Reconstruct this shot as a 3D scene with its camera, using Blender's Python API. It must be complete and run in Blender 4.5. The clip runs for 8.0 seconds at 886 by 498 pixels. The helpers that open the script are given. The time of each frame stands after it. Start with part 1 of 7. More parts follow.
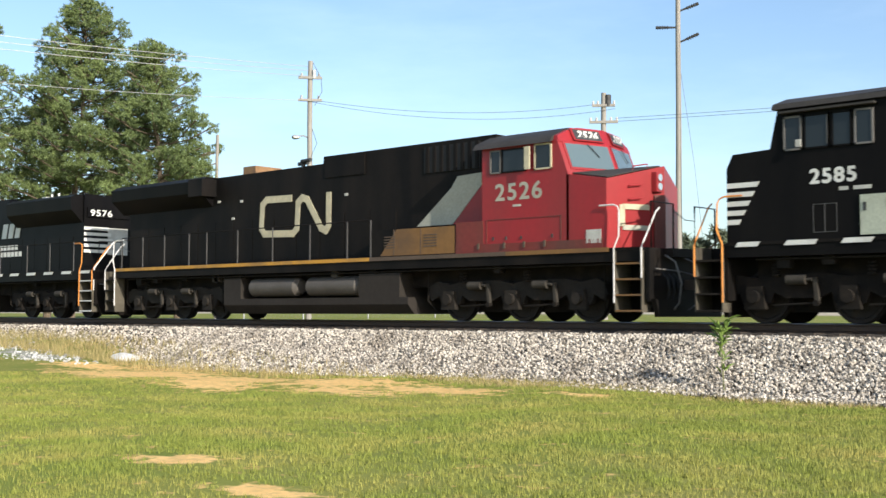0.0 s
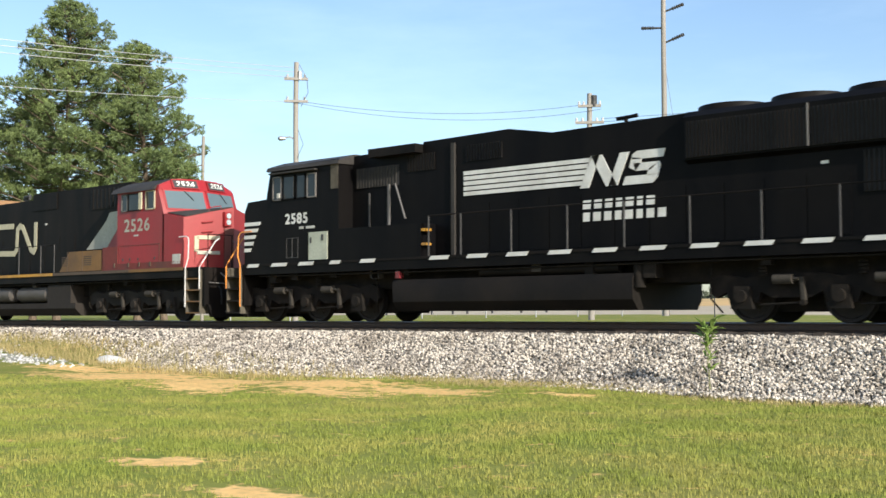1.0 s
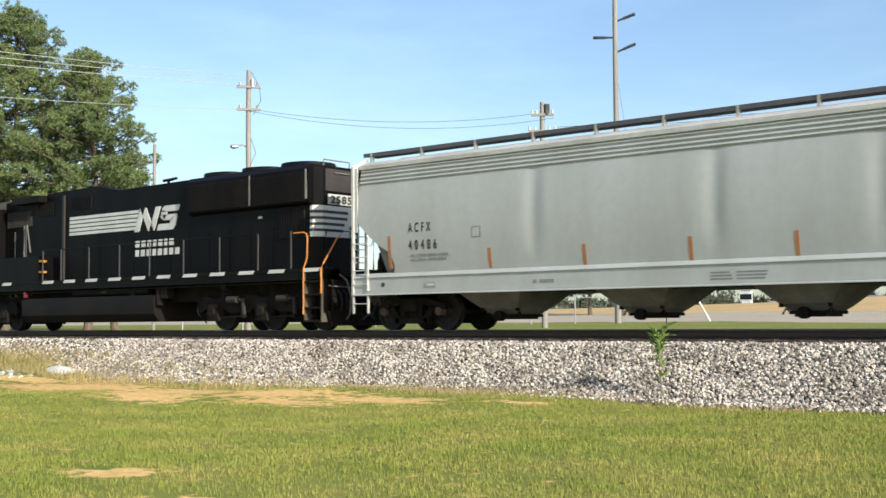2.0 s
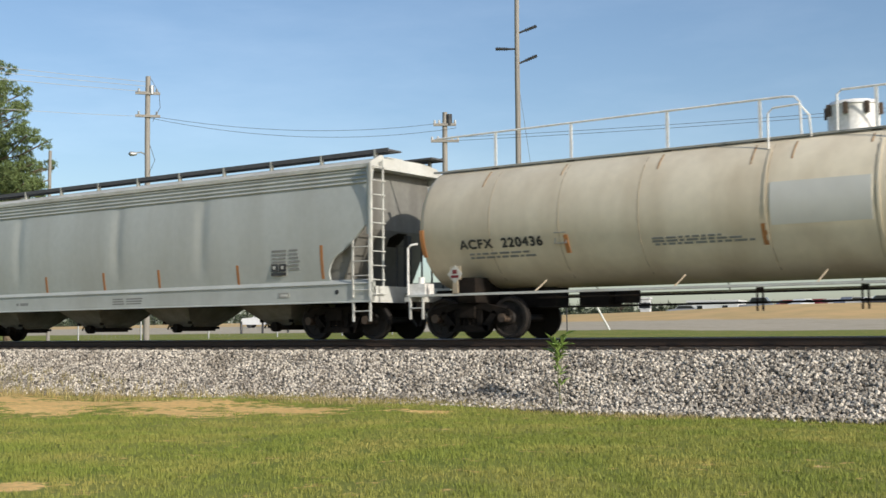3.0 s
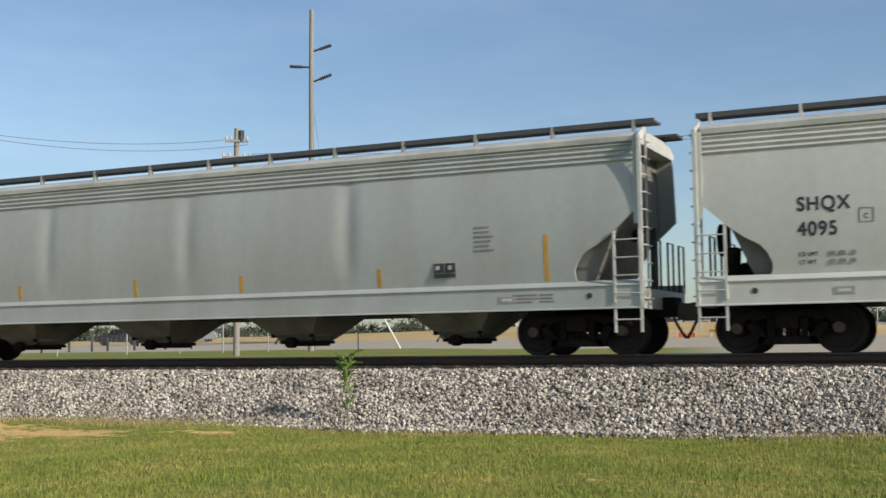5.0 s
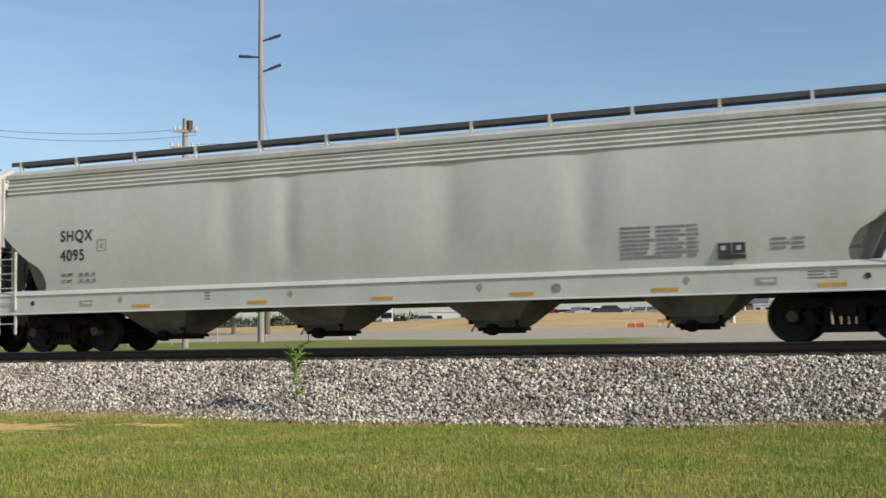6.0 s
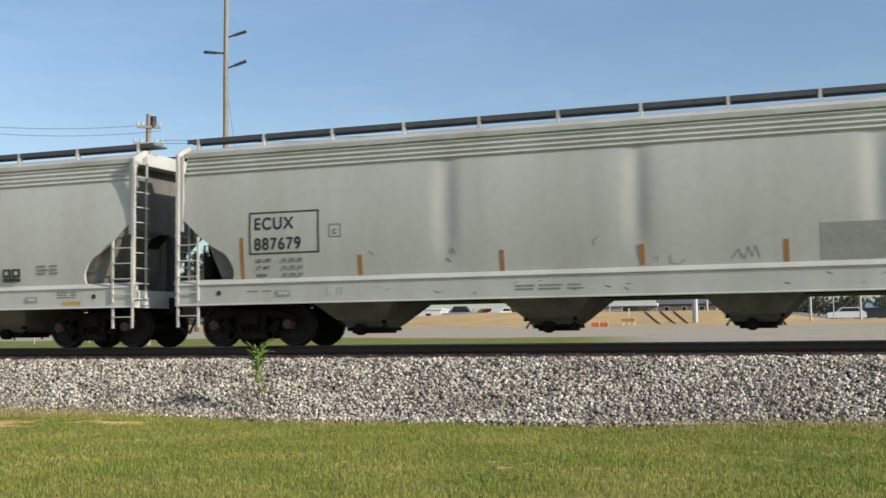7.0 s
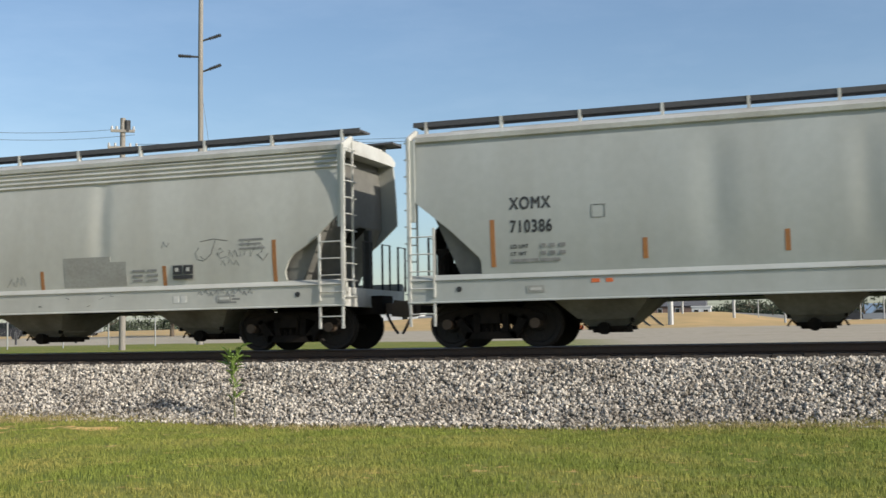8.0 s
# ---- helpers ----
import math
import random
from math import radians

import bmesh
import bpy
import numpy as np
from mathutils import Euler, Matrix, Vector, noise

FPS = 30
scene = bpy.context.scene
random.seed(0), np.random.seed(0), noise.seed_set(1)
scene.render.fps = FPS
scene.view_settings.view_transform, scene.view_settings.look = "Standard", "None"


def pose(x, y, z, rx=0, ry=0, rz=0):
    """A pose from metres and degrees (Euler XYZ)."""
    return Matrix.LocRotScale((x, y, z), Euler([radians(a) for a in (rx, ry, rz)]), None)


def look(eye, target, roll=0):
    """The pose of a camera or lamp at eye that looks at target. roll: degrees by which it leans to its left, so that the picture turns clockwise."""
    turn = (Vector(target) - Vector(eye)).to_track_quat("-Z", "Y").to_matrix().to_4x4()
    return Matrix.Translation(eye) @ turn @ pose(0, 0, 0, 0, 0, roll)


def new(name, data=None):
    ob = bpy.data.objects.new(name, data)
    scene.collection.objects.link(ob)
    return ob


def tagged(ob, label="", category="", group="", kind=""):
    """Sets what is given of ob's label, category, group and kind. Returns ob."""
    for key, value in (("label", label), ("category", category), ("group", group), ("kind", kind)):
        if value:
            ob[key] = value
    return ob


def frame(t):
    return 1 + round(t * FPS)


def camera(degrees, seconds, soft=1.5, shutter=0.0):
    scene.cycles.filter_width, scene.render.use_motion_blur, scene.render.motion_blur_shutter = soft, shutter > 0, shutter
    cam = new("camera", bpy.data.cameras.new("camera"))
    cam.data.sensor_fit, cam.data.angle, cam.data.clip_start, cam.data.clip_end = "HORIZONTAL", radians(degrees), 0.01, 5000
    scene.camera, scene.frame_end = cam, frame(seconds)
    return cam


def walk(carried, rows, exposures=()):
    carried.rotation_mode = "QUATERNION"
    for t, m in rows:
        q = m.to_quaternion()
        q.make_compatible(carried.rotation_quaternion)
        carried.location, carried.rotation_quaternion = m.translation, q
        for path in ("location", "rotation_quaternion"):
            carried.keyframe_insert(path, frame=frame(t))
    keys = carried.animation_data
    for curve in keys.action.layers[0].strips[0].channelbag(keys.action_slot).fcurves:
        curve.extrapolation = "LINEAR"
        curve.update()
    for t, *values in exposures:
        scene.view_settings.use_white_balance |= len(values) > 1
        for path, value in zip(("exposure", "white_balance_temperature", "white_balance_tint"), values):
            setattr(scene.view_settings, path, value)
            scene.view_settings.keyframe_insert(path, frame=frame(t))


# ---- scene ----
EYE_Z = 0.19          # the eye over the rail heads, which lie at z = 0
TRACK_Y = 23.05       # the track's centre line
GRASS_Z = -1.27


def aim(x, yaw, pitch, roll):
    return pose(x, 0, EYE_Z, 90 + pitch, 0, yaw) @ pose(0, 0, 0, 0, 0, roll)


cam = camera(40.91, 8.0, soft=1.5, shutter=0.08)
walk(cam, [
    (0.0, aim(0.000, 42.50, 3.10, 0.10)),
    (0.5, aim(0.007, 42.45, 3.16, -0.26)),
    (1.0, aim(0.015, 41.87, 3.14, -0.15)),
    (1.5, aim(0.022, 41.01, 3.29, -0.19)),
    (2.0, aim(0.030, 39.64, 3.53, -0.40)),
    (3.3, aim(0.115, 33.40, 4.13, -0.62)),
    (3.5, aim(0.130, 32.37, 4.29, -0.65)),
    (4.0, aim(0.148, 29.76, 4.53, -0.94)),
    (4.5, aim(0.165, 27.01, 4.74, -0.77)),
    (5.8, aim(0.190, 23.04, 4.39, -0.93)),
    (6.0, aim(0.195, 22.64, 4.25, -0.96)),
    (6.5, aim(0.213, 21.70, 4.11, -0.83)),
    (7.0, aim(0.230, 20.97, 4.15, -0.69)),
    (7.5, aim(0.242, 20.38, 4.22, -0.76)),
    (8.0, aim(0.255, 19.83, 4.30, -0.98)),
], exposures=((0.0, 0.78), (1.6, 0.75), (2.2, 0.62), (3.3, 0.05), (4.0, -0.04), (4.5, 0.05), (6.0, 0.18), (8.0, 0.24)))

# ---- daylight ----
SUN_AZ, SUN_EL = -13.0, 25.0     # degrees: azimuth from +x towards +y, elevation
world = bpy.data.worlds.new("world")
scene.world = world
world.use_nodes = True
wn = world.node_tree.nodes
sky = wn.new("ShaderNodeTexSky")
sky.sky_type, sky.sun_disc = "NISHITA", False
sky.sun_elevation, sky.sun_rotation = radians(SUN_EL), radians(90 - SUN_AZ)
sky.air_density, sky.dust_density, sky.ozone_density = 1.0, 1.2, 2.6
wn["Background"].inputs[1].default_value = 0.123
# thin high cirrus
wl = world.node_tree.links
w_tc, w_map, w_noise, w_rng = wn.new("ShaderNodeTexCoord"), wn.new("ShaderNodeMapping"), wn.new("ShaderNodeTexNoise"), wn.new("ShaderNodeMapRange")
w_map.inputs["Scale"].default_value = (2.2, 2.2, 9.0)
w_map.inputs["Rotation"].default_value = (0.25, 0.1, 0.0)
w_noise.inputs["Scale"].default_value, w_noise.inputs["Detail"].default_value, w_noise.inputs["Roughness"].default_value = 1.3, 8, 0.62
w_rng.inputs[1].default_value, w_rng.inputs[2].default_value, w_rng.inputs[4].default_value = 0.45, 0.80, 0.34
w_pale, w_mix = wn.new("ShaderNodeHueSaturation"), wn.new("ShaderNodeMix")
w_pale.inputs["Saturation"].default_value, w_pale.inputs["Value"].default_value = 0.72, 1.35
w_mix.data_type = "RGBA"
wl.new(w_tc.outputs["Generated"], w_map.inputs[0])
wl.new(w_map.outputs[0], w_noise.inputs["Vector"])
wl.new(w_noise.outputs["Fac"], w_rng.inputs[0])
wl.new(sky.outputs[0], w_pale.inputs["Color"])
wl.new(w_rng.outputs[0], w_mix.inputs[0])
wl.new(sky.outputs[0], w_mix.inputs[6])
wl.new(w_pale.outputs[0], w_mix.inputs[7])
wl.new(w_mix.outputs[2], wn["Background"].inputs[0])
sun_lamp = new("sun", bpy.data.lights.new("sun", "SUN"))
sun_lamp.data.energy, sun_lamp.data.angle, sun_lamp.data.color = 3.7, radians(0.6), (1.0, 0.93, 0.82)
_az, _el = radians(SUN_AZ), radians(SUN_EL)
sun_lamp.matrix_world = look((0, 0, 0), (-math.cos(_az) * math.cos(_el), -math.sin(_az) * math.cos(_el), -math.sin(_el)))

# ---- materials ----
def mat(name, color, rough=0.6, metal=0.0, dirt=None, dirt_amount=0.4, big=0.8, fine=18.0, vary=0.12, bump=0.15, streak=0.0, rand=0.0, spec=0.5):
    """Paint, metal, wood or stone: a base colour with fine grain, larger dirt and fine relief, all in object space."""
    m = bpy.data.materials.new(name)
    m.use_nodes = True
    nt = m.node_tree
    n, l = nt.nodes, nt.links
    b = n["Principled BSDF"]
    b.inputs["Roughness"].default_value, b.inputs["Metallic"].default_value = rough, metal
    b.inputs["Specular IOR Level"].default_value = spec
    tc = n.new("ShaderNodeTexCoord")
    mp = n.new("ShaderNodeMapping")
    l.new(tc.outputs["Object"], mp.inputs[0])
    n1 = n.new("ShaderNodeTexNoise")
    n1.inputs["Scale"].default_value, n1.inputs["Detail"].default_value = fine, 5
    l.new(tc.outputs["Object"], n1.inputs["Vector"])
    n2 = n.new("ShaderNodeTexNoise")
    n2.inputs["Scale"].default_value, n2.inputs["Detail"].default_value = big, 6
    if streak:
        mp.inputs["Scale"].default_value = (streak, streak, 0.25)
    l.new(mp.outputs[0], n2.inputs["Vector"])
    hsv = n.new("ShaderNodeHueSaturation")
    hsv.inputs["Color"].default_value = (*color, 1)
    mr = n.new("ShaderNodeMapRange")
    mr.inputs["From Min"].default_value, mr.inputs["From Max"].default_value = 0.3, 0.7
    mr.inputs["To Min"].default_value, mr.inputs["To Max"].default_value = 1 - vary, 1 + vary
    l.new(n1.outputs["Fac"], mr.inputs["Value"])
    val = mr.outputs[0]
    if rand:
        oi = n.new("ShaderNodeNewGeometry")
        r2 = n.new("ShaderNodeMapRange")
        r2.inputs["To Min"].default_value, r2.inputs["To Max"].default_value = 1 - rand, 1 + rand
        l.new(oi.outputs["Random Per Island"], r2.inputs["Value"])
        mu = n.new("ShaderNodeMath")
        mu.operation = "MULTIPLY"
        l.new(val, mu.inputs[0])
        l.new(r2.outputs[0], mu.inputs[1])
        val = mu.outputs[0]
    l.new(val, hsv.inputs["Value"])
    out = hsv.outputs[0]
    if dirt:
        mix = n.new("ShaderNodeMix")
        mix.data_type = "RGBA"
        mix.inputs[7].default_value = (*dirt, 1)
        d = n.new("ShaderNodeMapRange")
        d.inputs["From Min"].default_value, d.inputs["From Max"].default_value = 0.42, 0.75
        d.inputs["To Max"].default_value = dirt_amount
        l.new(n2.outputs["Fac"], d.inputs["Value"])
        l.new(d.outputs[0], mix.inputs[0])
        l.new(out, mix.inputs[6])
        out = mix.outputs[2]
    l.new(out, b.inputs["Base Color"])
    if bump:
        bp = n.new("ShaderNodeBump")
        bp.inputs["Strength"].default_value, bp.inputs["Distance"].default_value = bump, 0.01
        l.new(n1.outputs["Fac"], bp.inputs["Height"])
        l.new(bp.outputs[0], b.inputs["Normal"])
    return m


RUST = (0.16, 0.075, 0.035)
M = {
    "grey": mat("hopper_grey", (0.435, 0.455, 0.43), 0.45, dirt=(0.30, 0.29, 0.25), dirt_amount=0.45, big=0.7, fine=6, vary=0.04, bump=0.05, streak=1.4),
    "grey_light": mat("hopper_light_grey", (0.58, 0.58, 0.53), 0.45, dirt=(0.40, 0.38, 0.33), dirt_amount=0.4, big=0.7, fine=6, vary=0.04, bump=0.05, streak=1.4),
    "grey_pale": mat("hopper_pale_grey", (0.53, 0.53, 0.48), 0.5, dirt=(0.33, 0.31, 0.26), dirt_amount=0.45, big=0.7, fine=6, vary=0.04, bump=0.05, streak=1.4),
    "sill": mat("sill_paint", (0.58, 0.58, 0.54), 0.55, dirt=(0.33, 0.30, 0.26), dirt_amount=0.6, big=1.2, fine=14, vary=0.06, bump=0.05),
    "hatch": mat("roof_walk", (0.075, 0.075, 0.08), 0.7, dirt=(0.12, 0.115, 0.11), big=2, vary=0.15),
    "tank": mat("tank_cream", (0.74, 0.655, 0.50), 0.45, dirt=(0.42, 0.32, 0.20), dirt_amount=0.55, big=0.8, fine=5, vary=0.04, bump=0.04, streak=1.3),
    "tank_rail": mat("white_pipe", (0.80, 0.79, 0.76), 0.5, dirt=RUST, dirt_amount=0.25, big=4),
    "dark": mat("running_gear", (0.011, 0.0092, 0.008), 0.85, spec=0.15, dirt=(0.030, 0.022, 0.017), dirt_amount=0.7, big=3, fine=25, vary=0.25, bump=0.4),
    "wheel": mat("wheel_steel", (0.018, 0.015, 0.014), 0.75, 0.2, dirt=(0.035, 0.026, 0.02), dirt_amount=0.6, big=4, fine=30, vary=0.2),
    "black": mat("black_paint", (0.0042, 0.004, 0.0045), 0.45, spec=0.08, dirt=(0.017, 0.0145, 0.012), dirt_amount=0.4, big=0.8, fine=9, vary=0.12, bump=0.06, streak=1.2),
    "black_dirty": mat("weathered_black_paint", (0.0075, 0.0068, 0.0065), 0.55, spec=0.09, dirt=(0.028, 0.021, 0.017), dirt_amount=0.6, big=0.9, fine=9, vary=0.15, bump=0.06, streak=1.2),
    "red": mat("red_paint", (0.30, 0.013, 0.017), 0.42, dirt=(0.16, 0.03, 0.024), dirt_amount=0.5, big=0.9, fine=8, vary=0.06, bump=0.04, streak=1.0),
    "white": mat("white_paint", (0.68, 0.68, 0.64), 0.5, dirt=(0.42, 0.40, 0.36), dirt_amount=0.5, big=2, fine=20, vary=0.06),
    "dim_white": mat("faded_white_paint", (0.50, 0.50, 0.46), 0.55, dirt=(0.25, 0.23, 0.20), dirt_amount=0.7, big=2, fine=20, vary=0.1),
    "yellow": mat("yellow_paint", (0.55, 0.27, 0.03), 0.5, dirt=(0.16, 0.10, 0.05), dirt_amount=0.7, big=1.5),
    "orange": mat("reflective_orange", (0.42, 0.18, 0.06), 0.5, dirt=(0.25, 0.12, 0.06), dirt_amount=0.6, big=3),
    "amber": mat("reflective_amber", (0.62, 0.33, 0.05), 0.5, dirt=(0.3, 0.18, 0.06), dirt_amount=0.5, big=3),
    "orange_rail": mat("orange_handrail", (0.75, 0.28, 0.05), 0.45, dirt=(0.3, 0.12, 0.05), dirt_amount=0.4, big=6),
    "ink": mat("black_lettering", (0.03, 0.03, 0.032), 0.6, dirt=(0.12, 0.12, 0.11), dirt_amount=0.4, big=5),
    "ink_grey": mat("faded_lettering", (0.20, 0.20, 0.19), 0.6, dirt=(0.35, 0.35, 0.33), dirt_amount=0.6, big=6),
    "panel": mat("stencil_panel", (0.33, 0.33, 0.30), 0.6, dirt=(0.25, 0.24, 0.21), dirt_amount=0.5, big=3),
    "cream_door": mat("pale_green_door", (0.42, 0.45, 0.36), 0.55, dirt=(0.25, 0.25, 0.2), dirt_amount=0.5, big=3),
    "brown": mat("brake_dust", (0.10, 0.07, 0.05), 0.8, dirt=(0.05, 0.04, 0.03), big=3),
    "rail": mat("rail_steel", (0.075, 0.052, 0.040), 0.6, 0.5, dirt=(0.10, 0.055, 0.03), big=3),
    "rail_head": mat("rail_head_steel", (0.45, 0.43, 0.41), 0.3, 1.0, big=3),
    "tie": mat("tie_wood", (0.055, 0.042, 0.032), 0.9, dirt=(0.12, 0.10, 0.08), big=3, fine=30, vary=0.3, bump=0.5),
    "stone": mat("ballast_stone", (0.44, 0.395, 0.335), 0.85, dirt=(0.18, 0.15, 0.115), dirt_amount=0.7, big=1.2, fine=30, vary=0.2, bump=0.3, rand=0.86),
    # bed far darker than its stones: shade of the gaps put into colour
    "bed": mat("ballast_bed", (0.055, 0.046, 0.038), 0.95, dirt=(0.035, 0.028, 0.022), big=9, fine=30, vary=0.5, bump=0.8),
    "pole": mat("pole_wood", (0.29, 0.27, 0.24), 0.85, dirt=(0.18, 0.16, 0.14), big=1.5, fine=25, vary=0.15, streak=4, bump=0.3),
    "wire": mat("wire", (0.10, 0.10, 0.11), 0.6, 0.5),
    "lamp_metal": mat("galvanised", (0.40, 0.41, 0.41), 0.45, 0.6, big=4),
    "bark": mat("pine_bark", (0.15, 0.115, 0.08), 0.95, dirt=(0.05, 0.035, 0.025), big=3, fine=14, vary=0.3, bump=0.8),
    "needles": mat("pine_needles", (0.155, 0.205, 0.066), 0.7, dirt=(0.065, 0.105, 0.045), dirt_amount=0.7, big=0.6, fine=4, vary=0.15, rand=0.35, bump=0),
    "weed": mat("weed_leaf", (0.19, 0.29, 0.065), 0.6, dirt=(0.24, 0.27, 0.09), big=6, fine=10, rand=0.3, bump=0),
    "chrome": mat("headlamp_reflector", (0.8, 0.8, 0.78), 0.15, 0.9),
    "rubber": mat("rubber_hose", (0.015, 0.015, 0.016), 0.7),
    "sealed": mat("far_white_wall", (0.62, 0.62, 0.60), 0.7, dirt=(0.45, 0.44, 0.42), big=0.4),
    "roof_grey": mat("far_roof", (0.13, 0.13, 0.14), 0.8, big=0.5),
    "brick": mat("far_brown_wall", (0.20, 0.13, 0.10), 0.8, big=0.5),
    "barrier": mat("orange_plastic", (0.70, 0.16, 0.05), 0.5, big=3),
    "tarp_grey": mat("dark_steel_post", (0.05, 0.05, 0.055), 0.6, 0.3),
    "car_red": mat("car_red", (0.17, 0.025, 0.03), 0.25, big=3, bump=0),
    "car_white": mat("car_white", (0.62, 0.63, 0.64), 0.25, big=3, bump=0),
    "car_dark": mat("car_dark", (0.03, 0.03, 0.035), 0.25, big=3, bump=0),
    "blue_roof": mat("blue_metal_roof", (0.22, 0.30, 0.38), 0.5, big=0.5),
    "far_leaves": mat("far_leaves", (0.085, 0.105, 0.06), 0.8, dirt=(0.05, 0.065, 0.045), dirt_amount=0.7, big=0.3, fine=2, vary=0.15, rand=0.3, bump=0),
    "car_silver": mat("car_silver", (0.35, 0.36, 0.38), 0.25, 0.4, big=3, bump=0),
}


# ---- geometry ----
def box(bm, x0, x1, y0, y1, z0, z1):
    vs = [bm.verts.new((x, y, z)) for x in (x0, x1) for y in (y0, y1) for z in (z0, z1)]
    for q in ((0, 1, 3, 2), (4, 6, 7, 5), (0, 4, 5, 1), (2, 3, 7, 6), (0, 2, 6, 4), (1, 5, 7, 3)):
        bm.faces.new([vs[i] for i in q])
    return vs


def ring_loft(bm, rings, close=True):
    """Skin between rings of equal count, capped at both ends."""
    vv = [[bm.verts.new(p) for p in r] for r in rings]
    k = len(vv[0])
    for a, b in zip(vv, vv[1:]):
        for i in range(k):
            j = (i + 1) % k
            bm.faces.new((a[i], a[j], b[j], b[i]))
    if close:
        bm.faces.new(vv[0][::-1])
        bm.faces.new(vv[-1])
    return vv


def prism(bm, poly, y0, y1):
    """A polygon in x, z, extruded along y."""
    ring_loft(bm, [[(x, y0, z) for x, z in poly], [(x, y1, z) for x, z in poly]])


def prism_z(bm, poly, z0, z1):
    """A polygon in plan, extruded upward."""
    ring_loft(bm, [[(x, y, z0) for x, y in poly], [(x, y, z1) for x, y in poly]])


def prism_x(bm, poly, x0, x1):
    """A polygon in y, z, extruded along x."""
    ring_loft(bm, [[(x0, y, z) for y, z in poly], [(x1, y, z) for y, z in poly]])


def cyl(bm, p, q, r, r2=None, seg=12):
    p, q = Vector(p), Vector(q)
    r2 = r if r2 is None else r2
    d = (q - p).normalized()
    u = d.orthogonal().normalized()
    w = d.cross(u)
    rings = []
    for c, rr in ((p, r), (q, r2)):
        rings.append([c + u * (rr * math.cos(6.28318 * i / seg)) + w * (rr * math.sin(6.28318 * i / seg)) for i in range(seg)])
    ring_loft(bm, rings)


def tube(bm, pts, r, seg=6):
    """A bent pipe through the points."""
    pts = [Vector(p) for p in pts]
    rings = []
    for i, p in enumerate(pts):
        d = (pts[min(i + 1, len(pts) - 1)] - pts[max(i - 1, 0)]).normalized()
        u = d.cross(Vector((0.13, 0.37, 0.92))).normalized()
        w = d.cross(u)
        rings.append([p + u * (r * math.cos(6.28318 * k / seg)) + w * (r * math.sin(6.28318 * k / seg)) for k in range(seg)])
    ring_loft(bm, rings)


def lathe_y(bm, cx, cz, prof, seg=24):
    """A body turned round an axis along y; prof: (y, radius)."""
    rings = [[(cx + r * math.cos(6.28318 * i / seg), y, cz + r * math.sin(6.28318 * i / seg)) for i in range(seg)] for y, r in prof]
    ring_loft(bm, rings)


def bevel(bm, width, segs=1):
    bmesh.ops.bevel(bm, geom=[e for e in bm.edges if len(e.link_faces) == 2 and e.calc_face_angle(0) > 0.5], offset=width, segments=segs, affect="EDGES", profile=0.6, clamp_overlap=True)


def to_mesh(name, bm, material, smooth=35):
    bmesh.ops.recalc_face_normals(bm, faces=bm.faces)
    me = bpy.data.meshes.new(name)
    bm.to_mesh(me)
    bm.free()
    me.materials.append(material)
    if smooth:
        me.polygons.foreach_set("use_smooth", [True] * len(me.polygons))
        me.set_sharp_from_angle(angle=radians(smooth))
    return me


def part(name, bm, material, parent, label="", smooth=35):
    ob = new(name, to_mesh(name, bm, material, smooth))
    ob.parent = parent
    return tagged(ob, label)


SINGLE = {"latch", "louvre", "marker_plate", "reflector", "skirt_bolt", "pillar", "divider", "hanger", "brake_gear", "control_valve", "leg", "nose_band",
          "sand_pipe", "ladder_rail", "release_rod", "brake_rod", "head_ladder", "horn", "loose_cable", "ground_wire", "handrail", "grab_rail", "sill_line"}


def boxes(name, rows, material, parent, label="", bev=0.0):
    if name in SINGLE and len(rows) > 1:
        return [boxes(name, [r], material, parent, label, bev) for r in rows][-1]
    bm = bmesh.new()
    for r in rows:
        box(bm, *r)
    if bev:
        bevel(bm, bev)
    return part(name, bm, material, parent, label)


def pipes(name, runs, r, material, parent, label="", seg=6):
    if name in SINGLE and len(runs) > 1:
        return [pipes(name, [run], r, material, parent, label, seg) for run in runs][-1]
    bm = bmesh.new()
    for pts in runs:
        tube(bm, pts, r, seg)
    return part(name, bm, material, parent, label)


def thing(name, label, category, group=""):
    return tagged(new(name), label, category, group)


def side_width(z):
    """Half the width of a hopper wagon's barrel-shaped body at that height."""
    return 1.57 - (0.21 * ((z - 2.45) / 1.6) ** 2 if z > 2.45 else 0.11 * ((2.45 - z) / 1.15) ** 2)


def side(z):
    """The plane just proud of a hopper wagon's rounded side at that height."""
    return -(side_width(z) + 0.004)


_letters = {}


